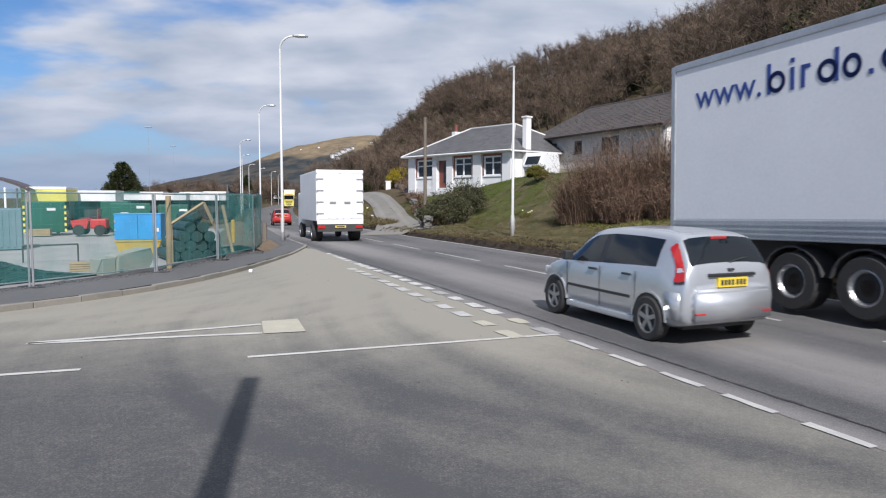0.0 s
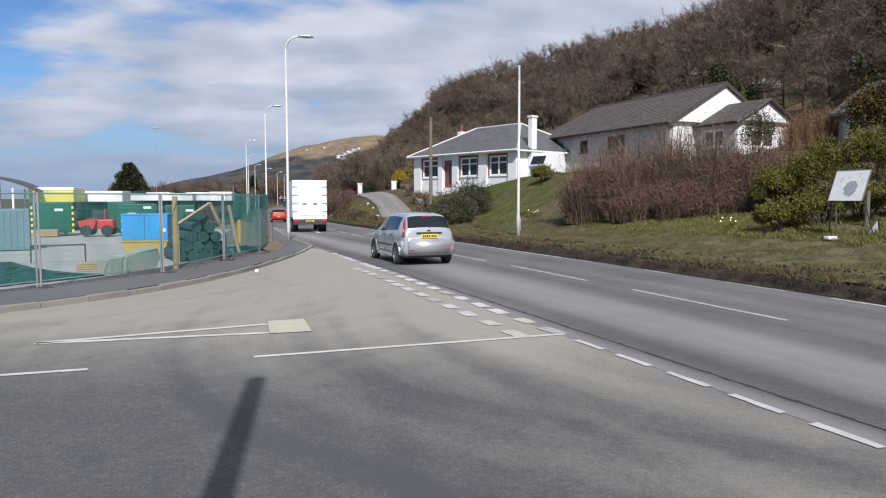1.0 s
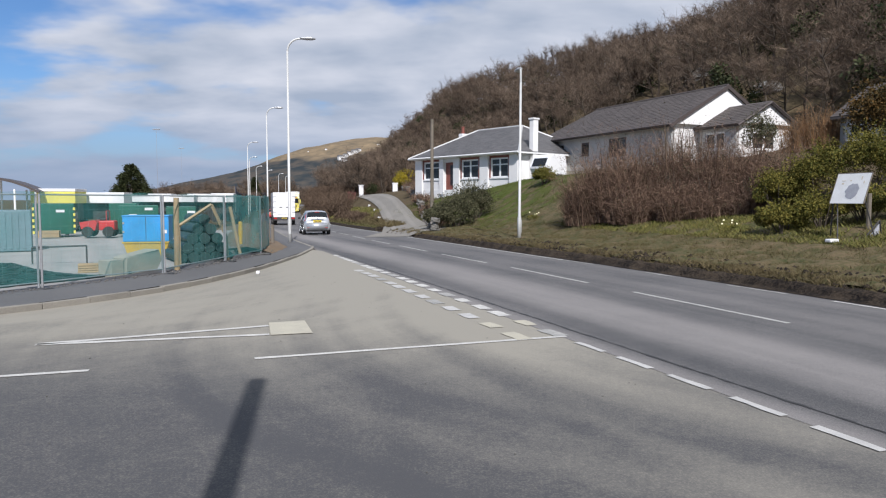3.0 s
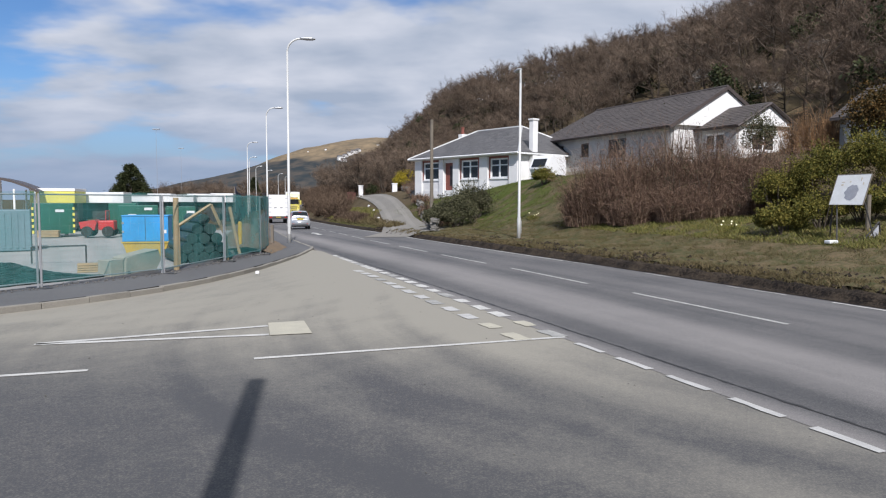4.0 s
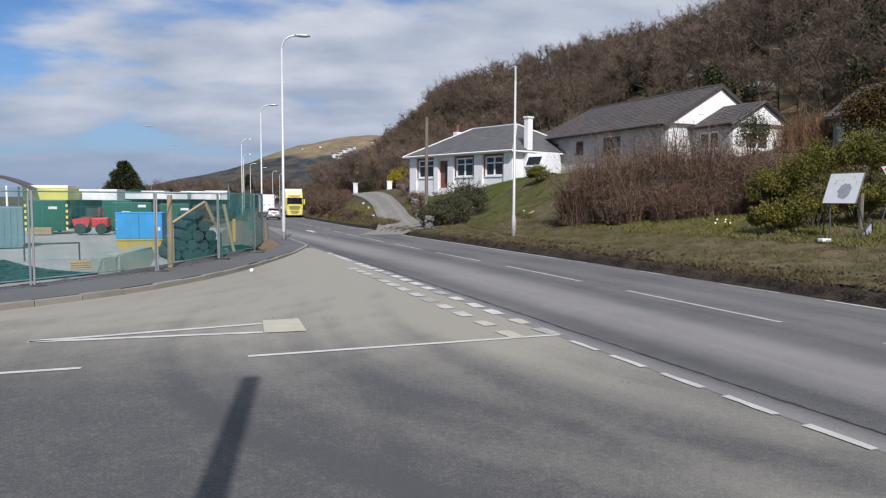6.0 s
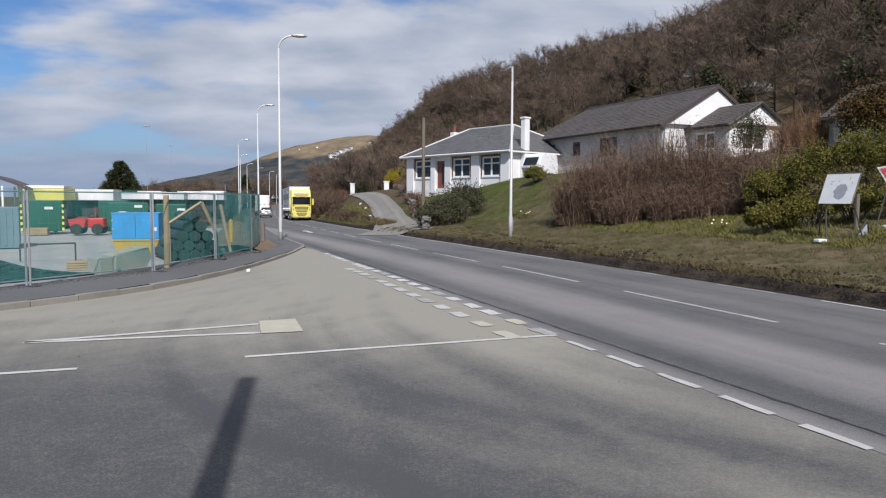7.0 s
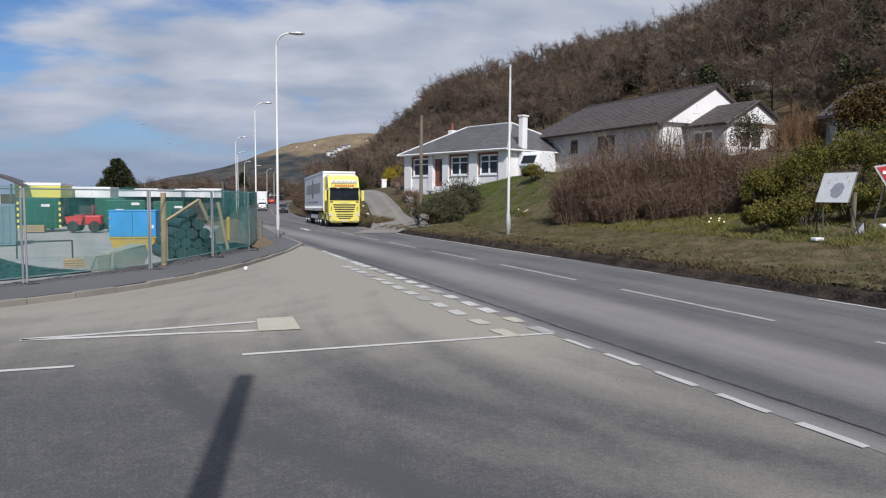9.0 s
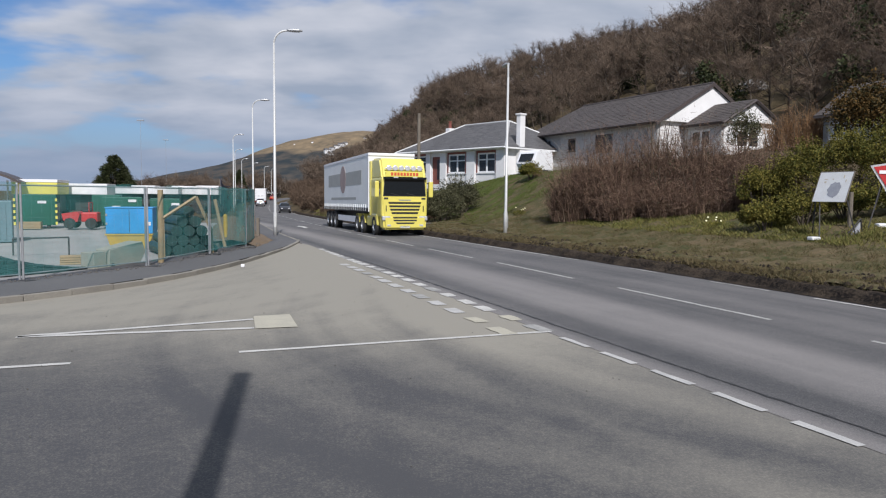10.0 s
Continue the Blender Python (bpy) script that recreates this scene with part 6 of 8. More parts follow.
# ---- roadside things ----
def sign_board(x, y, turn, lean):
    t = empty("sign_board", Matrix.Translation(land(x, y)) @ Matrix.Rotation(radians(turn), 4, "Z"), "stained white sign board on two thin metal legs", "sign")
    tilt = Matrix.Translation((0, 0, 1.15)) @ Matrix.Rotation(radians(lean), 4, "Y") @ Matrix.Rotation(radians(-19), 4, "X")
    board = part("board", boxed(-0.57, -0.012, -0.02, 0.57, 0.012, 0.92, 0.006, tilt), M_SIGN, t)
    r = random.Random(1)
    bm = bmesh.new()
    pts = [(0.22 * math.cos(a) * r.uniform(0.85, 1.15), 0.26 * math.sin(a) * r.uniform(0.85, 1.1)) for a in np.linspace(0, 2 * math.pi, 18, endpoint=False)]
    vs = [bm.verts.new(tilt @ Vector((0.08 + a, -0.016, 0.36 + b))) for a, b in pts]
    bm.faces.new(vs)
    part("stain", bm, M_GREY_INK_STAIN, board, "grey blotch on the face")
    for x0, z0, x1, z1 in ((-0.36, 0.68, -0.24, 0.7), (-0.34, 0.58, -0.27, 0.63), (0.28, 0.72, 0.31, 0.82), (0.38, 0.6, 0.41, 0.68), (-0.08, 0.68, -0.03, 0.71)):
        part("faded_mark", boxed(x0, -0.016, z0, x1, -0.011, z1, 0, tilt), M_FADED, board)
    part("frame", rods((tilt @ Vector((-0.58, 0, 0.93)), tilt @ Vector((0.58, 0, 0.93)), 0.018), (tilt @ Vector((-0.58, 0, -0.02)), tilt @ Vector((-0.58, 0, 0.93)), 0.018), (tilt @ Vector((0.58, 0, -0.02)), tilt @ Vector((0.58, 0, 0.93)), 0.018), n=6), M_OLDWOOD, t)
    part("leg", rods((tilt @ Vector((-0.42, 0.02, 0.3)), (-0.02, -0.25, -0.1), 0.02), n=6), M_CHASSIS, t)
    part("leg", rods((tilt @ Vector((-0.5, 0.02, 0.1)), (-0.75, 0.25, -0.1), 0.02), n=6), M_CHASSIS, t)
    part("leg", rods((tilt @ Vector((0.45, 0.02, 0.3)), (0.6, 0.55, -0.1), 0.02), n=6), M_CHASSIS, t)


M_GREY_INK_STAIN = mat("grey_stain", (0.27, 0.28, 0.31), (0.4, 0.4, 0.42), 0.7, 6.0, 40.0, 0.0)
M_FADED = mat("faded_yellow_mark", (0.55, 0.45, 0.3), (0.6, 0.55, 0.45), 0.7, 6.0, 40.0, 0.0)
sign_board(11.9, 20.3, -72, 0)
t = placed("white_tray", 0, 0, 0, 20, "small white plastic tray lying on the grass", "tray")
t.location = land(11.35, 20.0, 0.09)
part("tray", boxed(-0.17, -0.1, 0.01, 0.17, 0.1, 0.11, 0.03), M_BOX_WHITE, t)
t = placed("timber_post", 0, 0, 0, 0, "weathered timber post before the hedge", "post")
t.location = land(13.2, 21.3)
part("post", rods(((0, 0, -0.1), (0.0, 0.0, 1.15), 0.07, 0.065), n=8), M_OLDWOOD, t)


def red_sign(x, y):
    t = empty("warning_sign", Matrix.Translation(land(x, y)), "folded red and white roadworks sign on a frame", "sign")
    bm = bmesh.new()
    vs = [bm.verts.new(v) for v in ((-0.42, 0, 1.9), (0.55, 0.05, 2.05), (0.2, 0.02, 1.0))]
    bm.faces.new(vs)
    bmesh.ops.solidify(bm, geom=bm.faces[:], thickness=0.015)
    b = part("board", bm, M_BOX_WHITE, t)
    bm = bmesh.new()
    vs = [bm.verts.new(v) for v in ((-0.32, -0.018, 1.86), (0.5, 0.02, 1.98), (0.2, 0.0, 1.14))]
    bm.faces.new(vs)
    part("red_face", bm, M_RED_MACHINE, b, "red face")
    part("lettering_bars", boxed(-0.15, -0.03, 1.66, 0.1, -0.02, 1.76), M_BOX_WHITE, b)
    for p, q in (((-0.45, -0.1, -0.05), (0.0, 0.1, 1.3)), ((0.45, -0.1, -0.05), (0.1, 0.1, 1.3)), ((0.0, 0.6, -0.05), (0.05, 0.1, 1.3))):
        part("leg", rods((p, q, 0.018), n=6), M_CHASSIS, t)
    part("sand_bag", boxed(-0.15, -0.15, 0, 0.3, 0.1, 0.16, 0.06), M_BOX_WHITE, t, "white sand bag")


red_sign(13.72, 20.6)
t = placed("folded_frame", 0, 0, 0, 0, "small folded grey sign frame on the grass", "sign frame")
t.location = land(12.75, 20.2)
bm = bmesh.new()
prism(bm, [(-0.2, 0), (0.1, 0.0), (0.08, 0.4)], -0.02, 0.02)
part("plate", bm, M_GREY_INK_STAIN, t)
part("leg", rods(((-0.3, 0, 0), (0.1, 0, 0.5), 0.02), ((0.1, 0, 0.5), (0.3, 0.2, 0), 0.02), n=6), M_CHASSIS, t)

# pole behind the camera, whose shadow lies across the apron
t = placed("telegraph_pole", -0.53, -0.9, -0.02, 0, "round timber telegraph pole beside the apron", "pole")
part("pole", rods(((0, 0, 0), (0, 0, 7.95), 0.125, 0.105), n=16), M_OLDWOOD, t)
t = placed("telegraph_pole", -0.9, 50.5, 0.8, 0, "weathered timber telegraph pole by the driveway", "pole")
part("pole", rods(((0, 0, -0.5), (0, 0, 7.1), 0.14, 0.11), n=12), M_OLDWOOD, t)


def gate_pillar(x, y, z, h):
    t = placed("gate_pillar", x, y, z, 10, "white painted gate pillar with a capstone", "gate pillar", "gate pillars")
    part("shaft", boxed(-0.3, -0.3, -0.5, 0.3, 0.3, h, 0.03), M_WHITE, t)
    part("capstone", boxed(-0.36, -0.36, h, 0.36, 0.36, h + 0.12, 0.03), M_WHITE, t)


gate_pillar(-11.5, 95, 2.45, 1.5)
gate_pillar(-6.1, 85, 3.0, 1.0)
M_RED_DARK = mat("dark_red_boards", (0.12, 0.03, 0.025), (0.08, 0.025, 0.02), 0.7)
t = placed("red_gate", -12.9, 95.6, 2.4, 8, "dark red boarded gate beside the pillar", "gate")
for i in range(6):
    part("board", boxed(-0.55 + i * 0.2, -0.03, -0.4, -0.37 + i * 0.2, 0.03, 0.75, 0.008), M_RED_DARK, t)
bush("clipped_bush", Vector((-10.3, 98, 2.4)), (1.0, 0.95, 1.9), 3600, 0.06, M_LEAF_DARK, "clipped dark green round bush by the gate", 92, 14)


def stone_wall():
    """Dry stone wall up the drive's edge, stone by stone."""
    t = placed("dry_stone_wall", 0, 0, 0, 0, "low dry stone wall grown over beside the driveway", "wall")
    rng = random.Random(6)
    meshes = []
    for k in range(4):
        bm = boxed(-0.2, -0.14, -0.09, 0.2, 0.14, 0.09, 0.035)
        for v in bm.verts:
            v.co += Vector((rng.uniform(-0.03, 0.03), rng.uniform(-0.03, 0.03), rng.uniform(-0.02, 0.02)))
        me = bpy.data.meshes.new("stone")
        bm.to_mesh(me); bm.free()
        me.materials.append(M_STONE)
        meshes.append(me)
    for i in range(46):
        u = i / 45
        x, y = -0.5 - 4.2 * u + 0.5 * math.sin(u * 3), 40.6 + 38 * u
        g = land(x, y)
        for j in range(5 if i < 4 else 3):
            s = new("stone", meshes[rng.randrange(4)])
            s.parent = t
            s.matrix_basis = pose(x + rng.uniform(-0.1, 0.1), y + rng.uniform(-0.2, 0.2), g.z + 0.06 + j * 0.17, rng.uniform(-8, 8), rng.uniform(-8, 8), rng.uniform(-20, 20) + 90) @ Matrix.Diagonal((1.4, 1.2, 1, 1))


stone_wall()
for i, (x, y, a, h) in enumerate(((-0.8, 47, 0.8, 0.9), (-1.6, 54, 0.9, 1.0), (-2.4, 61, 1.0, 1.0), (-3.2, 68, 1.0, 1.1), (-4.0, 75, 1.0, 1.2))):
    thicket("wall_scrub", land(x + 0.5, y), (a, 1.6, h), 1500, M_TWIG_RED, "brown dead scrub over the stone wall", 100 + i, 0.014, 250)
for i, (y, d) in enumerate(((52.6, 4.3), (58.2, 5.2), (60.3, 5.45), (66.5, 6.3), (71.8, 6.75))):
    t = placed("marker_stone", 0, 0, 0, 15 * i, "white painted marker stone at the drive's edge", "stone", "white marker stones")
    t.location = at_road(y, d, 0.03)
    part("stone", boxed(-0.12, -0.09, -0.1, 0.1, 0.09, 0.09 + 0.02 * (i % 3), 0.04), M_WHITE, t)


def caravan():
    t = placed("caravan", 8.0, 51.6, land(7.7, 51.3).z - 0.05, -138, "small white caravan parked beside the bungalow", "caravan")
    t.scale = (0.85, 0.85, 0.85)
    bm = bmesh.new()
    prism(bm, [(-0.9, 0.35), (1.4, 0.35), (1.75, 0.95), (1.25, 1.95), (0.9, 2.1), (-0.7, 2.1), (-0.9, 1.7)], -1.0, 1.0)
    bmesh.ops.bevel(bm, geom=bm.edges[:], offset=0.05, segments=2, affect="EDGES")
    part("body", bm, M_BOX_GREY, t)
    bm = bmesh.new()
    vs = [bm.verts.new(v) for v in ((1.735, -0.75, 1.08), (1.735, 0.75, 1.08), (1.36, 0.75, 1.78), (1.36, -0.75, 1.78))]
    bm.faces.new(vs)
    part("front_window", bm, M_CAR_GLASS, t)
    part("side_window", boxed(-0.4, -1.03, 1.1, 0.7, -0.99, 1.7, 0.02), M_CAR_GLASS, t)
    for sy in (-1, 1):
        bm = bmesh.new()
        lathe(bm, [(0.12, -0.09), (0.3, -0.09), (0.3, 0.09), (0.12, 0.09)], 16, Matrix.Translation((0, sy * 0.88, 0.3)) @ Matrix.Rotation(radians(90), 4, "X"))
        part("tyre", bm, M_RUBBER, t)
    part("tow_bar", rods(((1.5, 0, 0.4), (2.6, 0, 0.4), 0.05)), M_STEEL, t)


caravan()


def grey_cottage():
    base = Matrix.Translation((23.2, 40.5, 4.6)) @ Matrix.Rotation(math.atan2(-0.906, 0.422), 4, "Z")
    ho = empty("grey_cottage", base, "grey rendered cottage with brown tiled roof", "house")
    wall_with_holes("front_wall", 7, 2.4, [(0.5, 0.9, 1.3, 1.9)], 0.3, Matrix(), M_GREY_AND_SHADED_WALL, ho)
    window(ho, 0.5, 0.9, 1.3, 1.9, Matrix(), 1, M_TRIM_WHITE)
    wall_with_holes("side_wall", 6, 2.4, [], 0.3, pose(0, 6, 0, 0, 0, -90), M_GREY_AND_SHADED_WALL, ho)
    part("plinth", boxed(0, 0, -3, 7, 6, -0.002), M_CONCRETE, ho)
    pts = [Vector(v) for v in ((-0.4, -0.4, 2.3), (7.4, -0.4, 2.3), (7.4, 3, 4.4), (-0.4, 3, 4.4), (7.4, 6.4, 2.3), (-0.4, 6.4, 2.3))]
    low = [v - Vector((0, 0, 0.14)) for v in pts]
    r2 = quads("roof", pts + low, [(0, 1, 2, 3), (3, 2, 4, 5), (6, 9, 8, 7), (9, 11, 10, 8), (0, 6, 7, 1), (3, 9, 6, 0), (5, 11, 9, 3), (1, 7, 8, 2), (2, 8, 10, 4)], M_TILE, ho)
    bm = bmesh.new()
    slope_courses(bm, pts[0], pts[1], pts[2], pts[3], 0.3, 0.02, random.Random(5), 0.33)
    tagged(part("tile_covering", bm, M_TILE, r2), kind="stuff")


grey_cottage()
post_line = side_of(path_line, 1.45, path_z)
for i in range(9):
    t = placed("timber_post", 0, 0, 0, 10 * i, "short weathered timber fence post behind the footway", "post", "short fence posts")
    k = int(np.argmin(np.abs(post_line[:, 1] - (30.0 + 2.2 * i))))
    t.location = tuple(post_line[k] + np.array([0, 0, 0.1]))
    part("post", boxed(-0.06, -0.06, -0.2, 0.06, 0.06, 0.9 + 0.05 * (i % 3), 0.01), M_OLDWOOD, t)


def soil_bank():
    rows = []
    for i in range(0, len(path_line)):
        x, y = path_line[i]
        if 24.5 < y < 70:
            rows.append(i)
    g = []
    for o, z in ((1.0, 0.1), (1.3, 0.2), (1.9, 0.34), (2.8, 0.26), (4.5, -0.1)):
        l = side_of(path_line, o, path_z + z)[rows]
        l[:, 2] += np.array([0.08 * noise.noise(Vector((p[0] * 2, p[1] * 2, o))) for p in l])
        g.append(l)
    tagged(sheet("soil_bank", np.array(g), M_SOIL_PALE), "bare brown soil bank behind the footway", "soil", kind="structure")


M_SOIL_PALE = mat("pale_brown_soil", (0.2, 0.14, 0.085), (0.12, 0.088, 0.055), 0.95, 1.5, 18.0, 0.9, dist=0.05)
soil_bank()
tagged(quads("buff_paving", [(-10.1, 10.75, 0.13), (-8.6, 11.3, 0.128), (-8.15, 12.25, 0.128), (-9.5, 12.95, 0.13)], [(0, 1, 2, 3)], M_CREAM), "buff tactile paving at the crossing", "paving", kind="structure")
t = placed("white_litter", -5.02, 18.35, 0.0, 0, "small white crumpled litter in the gutter", "litter")
part("litter", boxed(-0.05, -0.05, 0.0, 0.05, 0.05, 0.09, 0.03), M_BOX_WHITE, t)


# ---- grass blades, soil clods and gravel ----
def blades(name, n, ylo, yhi, dlo, dhi, hmin, hmax, material, label, seed, power=1.0):
    r = np.random.RandomState(seed)
    y = ylo + (yhi - ylo) * r.rand(n)
    d = dlo + (dhi - dlo) * r.rand(n) ** power
    clump = np.array([noise.noise(Vector((a * 0.9, b * 0.9, 0))) for a, b in zip(y, d)])
    keep = clump > r.uniform(-0.5, 0.35, n)
    y, d = y[keep], d[keep]
    n = len(y)
    x, s = centre(y)
    nn = np.hypot(1, s)
    p = np.column_stack([x + d / nn, y - d * s / nn, ground_z(y, d) + 0.05])
    h = r.uniform(hmin, hmax, n)
    dirs = np.column_stack([r.normal(0, 0.8, n), r.normal(0, 0.8, n), np.ones(n)]) * h[:, None]
    a = r.uniform(0, 6.28, n)
    side = np.column_stack([np.cos(a), np.sin(a), np.zeros(n)]) * (h * 0.11)[:, None]
    v = np.stack([p - side, p + side, p + dirs], 1).reshape(-1, 3)
    return tagged(mesh_np(name, v, np.arange(n * 3).reshape(-1, 3), material), label, "grass", kind="stuff")


M_BLADE = mat("grass_blade", (0.07, 0.08, 0.027), (0.15, 0.125, 0.06), 0.8, 0.7, 5.0, 0.0, spec=0.12, island=0.8)
M_BLADE_LAWN = mat("lawn_grass_blade", (0.06, 0.088, 0.018), (0.11, 0.118, 0.034), 0.8, 0.7, 5.0, 0.0, spec=0.12, island=0.8)
M_BLADE_DRY = mat("dry_grass_blade", (0.148, 0.112, 0.06), (0.085, 0.073, 0.034), 0.85, 0.7, 5.0, 0.0, spec=0.12, island=0.8)
M_BLADE_LONG = mat("fresh_grass_blade", (0.1, 0.115, 0.026), (0.2, 0.165, 0.06), 0.8, 0.7, 5.0, 0.0, spec=0.12, island=0.8)
blades("verge_grass", 170000, 4, 40, 3.9, 13, 0.02, 0.075, M_BLADE, "short rough green grass on the verge", 1)
blades("dry_grass", 150000, 4, 42, 3.6, 9.0, 0.02, 0.085, M_BLADE_DRY, "straw-coloured dead grass on the verge", 2, 1.5)
blades("edge_tufts", 34000, 3, 46, 3.36, 4.2, 0.04, 0.13, M_BLADE_DRY, "straw-coloured tufts overhanging the soil lip", 9)
blades("long_grass", 45000, 14, 32, 8.3, 12, 0.05, 0.17, M_BLADE_LONG, "longer grass under the thicket", 3)
blades("lawn_grass", 110000, 36, 60, 6.5, 16.2, 0.03, 0.1, M_BLADE_LAWN, "short green grass of the lawn", 5)
blades("island_grass", 12000, 53, 82, 3.5, 4.6, 0.08, 0.22, M_BLADE, "green grass on the bank by the driveway", 6)
blades("island_grass", 16000, 63, 88, 4.3, 6.4, 0.08, 0.2, M_BLADE_LONG, "yellow-green grass beside the driveway", 7)
blades("bank_grass", 14000, 49, 82, 3.95, 5.2, 0.1, 0.35, M_BLADE_DRY, "rough grass on the bank by the driveway", 4)


def lumps(name, pts, smin, smax, material, label, category, seed):
    """Small angular stones or clods at given places, joined."""
    r = np.random.RandomState(seed)
    n = len(pts)
    base = np.array([(1, 0, 0), (-1, 0, 0), (0, 1, 0), (0, -1, 0), (0, 0, 0.7), (0, 0, -0.5)], float)
    f = np.array([(0, 2, 4), (2, 1, 4), (1, 3, 4), (3, 0, 4), (2, 0, 5), (1, 2, 5), (3, 1, 5), (0, 3, 5)])
    v = base[None] * (1 + r.uniform(-0.35, 0.35, (n, 6, 3))) * r.uniform(smin, smax, (n, 1, 1))
    a = r.uniform(0, 6.28, n)
    c, s = np.cos(a)[:, None], np.sin(a)[:, None]
    v = np.stack([v[..., 0] * c - v[..., 1] * s, v[..., 0] * s + v[..., 1] * c, v[..., 2]], -1) + np.asarray(pts)[:, None]
    ff = (f[None] + 6 * np.arange(n)[:, None, None]).reshape(-1, 3)
    return tagged(mesh_np(name, v.reshape(-1, 3), ff, material), label, category, kind="stuff")


rr = np.random.RandomState(21)
lumps("turf_sods", [tuple(at_road(y, d, 0.05)) for y, d in zip(rr.uniform(4, 34, 1500), 3.4 + 1.6 * rr.rand(1500) ** 1.5)], 0.03, 0.11, M_DIRT, "torn brown turf sods above the soil lip", "turf", 34)
lumps("soil_clods", [tuple(at_road(y, d, 0.03)) for y, d in zip(rr.uniform(2, 60, 2200), 3.2 + 0.8 * rr.rand(2200) ** 1.3)], 0.015, 0.085, M_DIRT, "dark soil clods along the road's edge", "soil", 31)
fl = np.array(FENCE)
pts = []
for _ in range(1500):
    k = rr.randint(len(fl) - 1)
    u = rr.rand()
    q = fl[k] * (1 - u) + fl[k + 1] * u
    pts.append((q[0] + rr.normal(0, 0.13) + 0.02, q[1] + rr.normal(0, 0.13), 0.125))
lumps("fence_gravel", pts[:900], 0.01, 0.03, M_STONE, "loose grey gravel under the fence", "gravel", 32)
pts = [(rr.uniform(-9, 7), rr.uniform(3, 22), 0.002) for _ in range(380)]
pts = [p for p in pts if station(p[0], p[1])[1] < -4.2 and p[0] > -4.4 - 0.25 * max(0, 14 - p[1])]
lumps("loose_chippings", pts, 0.004, 0.012, M_STONE, "loose stone chippings on the apron", "gravel", 33)
# ---- vehicles: each stands on its origin and faces +y ----
def wheel(parent, x, y, r, w, rim_mat, spokes=5, rim=0.66, name="wheel"):
    side = 1 if x > 0 else -1
    wh = empty_part(name, parent, (x, y, r))
    turn = Matrix.Rotation(radians(90) * side, 4, "Y")
    bm = bmesh.new()
    lathe(bm, [(r * rim, -w / 2), (r * 0.93, -w / 2), (r, -w * 0.36), (r, w * 0.36), (r * 0.93, w / 2), (r * rim, w / 2), (r * rim, w * 0.3)], 28, turn)
    part("tyre", bm, M_RUBBER, wh, smooth=False)
    bm = bmesh.new()
    lathe(bm, [(r * rim, w * 0.25), (r * rim, w * 0.46), (r * rim * 0.9, w * 0.46), (r * rim * 0.88, w * 0.12), (0.01, w * 0.12)], 28, turn)
    if spokes > 5:
        # a dished lorry wheel: dark disc, bolts and hub behind a bright rim
        bd = bmesh.new()
        lathe(bd, [(r * rim * 0.87, w * 0.13), (r * 0.3, w * 0.2), (r * 0.26, w * 0.3), (0.01, w * 0.3)], 24, turn)
        for i in range(10):
            a = 2 * math.pi * i / 10
            lathe(bd, [(0.016, w * 0.15), (0.016, w * 0.24), (0.004, w * 0.25)], 6, turn @ Matrix.Translation((math.cos(a) * r * 0.36, math.sin(a) * r * 0.36, 0)))
        part("wheel_disc", bd, M_HUB, wh, "dark rusty wheel disc and hub")
        lathe(bm, [(r * rim * 0.98, w * 0.455), (r * rim * 0.93, w * 0.47), (r * rim * 0.8, w * 0.3), (r * rim * 0.78, w * 0.14), (r * rim * 0.87, w * 0.12)], 28, turn, False)
        part("rim", bm, rim_mat, wh)
        return wh
    for i in range(spokes):
        a = 2 * math.pi * i / spokes
        m = turn @ Matrix.Rotation(a, 4, "Z")
        box(bm, r * 0.08, -r * 0.085, w * 0.12, r * rim * 0.92, r * 0.1, w * 0.42, 0.0, m)
    lathe(bm, [(r * 0.17, w * 0.1), (r * 0.17, w * 0.42), (r * 0.05, w * 0.44)], 14, turn)
    part("rim", bm, rim_mat, wh)
    return wh


def empty_part(name, parent, at):
    bm = bmesh.new()
    box(bm, -0.04, -0.04, -0.04, 0.04, 0.04, 0.04)
    ob = part(name, bm, M_CHASSIS, parent)
    ob.location = at
    return ob


# stations of a small hatchback: y, floor, belt, roof, half width, half roof
HATCH = [(-1.93, 0.46, 0.66, 0.68, 0.66, 0.60), (-1.91, 0.36, 0.80, 0.82, 0.74, 0.66), (-1.895, 0.32, 0.82, 0.96, 0.78, 0.70), (-1.86, 0.29, 0.84, 1.06, 0.80, 0.69), (-1.72, 0.25, 0.86, 1.27, 0.825, 0.65),
         (-1.60, 0.23, 0.92, 1.405, 0.835, 0.615), (-1.45, 0.22, 1.0, 1.44, 0.84, 0.60), (-0.9, 0.2, 0.985, 1.47, 0.845, 0.61), (-0.2, 0.2, 0.955, 1.475, 0.845, 0.61), (0.3, 0.2, 0.935, 1.43, 0.845, 0.60),
         (0.62, 0.2, 0.925, 1.29, 0.842, 0.61), (0.95, 0.2, 0.91, 1.06, 0.835, 0.64), (1.12, 0.2, 0.90, 0.955, 0.83, 0.66), (1.45, 0.22, 0.83, 0.88, 0.805, 0.6), (1.72, 0.25, 0.74, 0.78, 0.75, 0.5), (1.88, 0.3, 0.62, 0.66, 0.67, 0.42), (1.95, 0.38, 0.52, 0.54, 0.58, 0.36)]


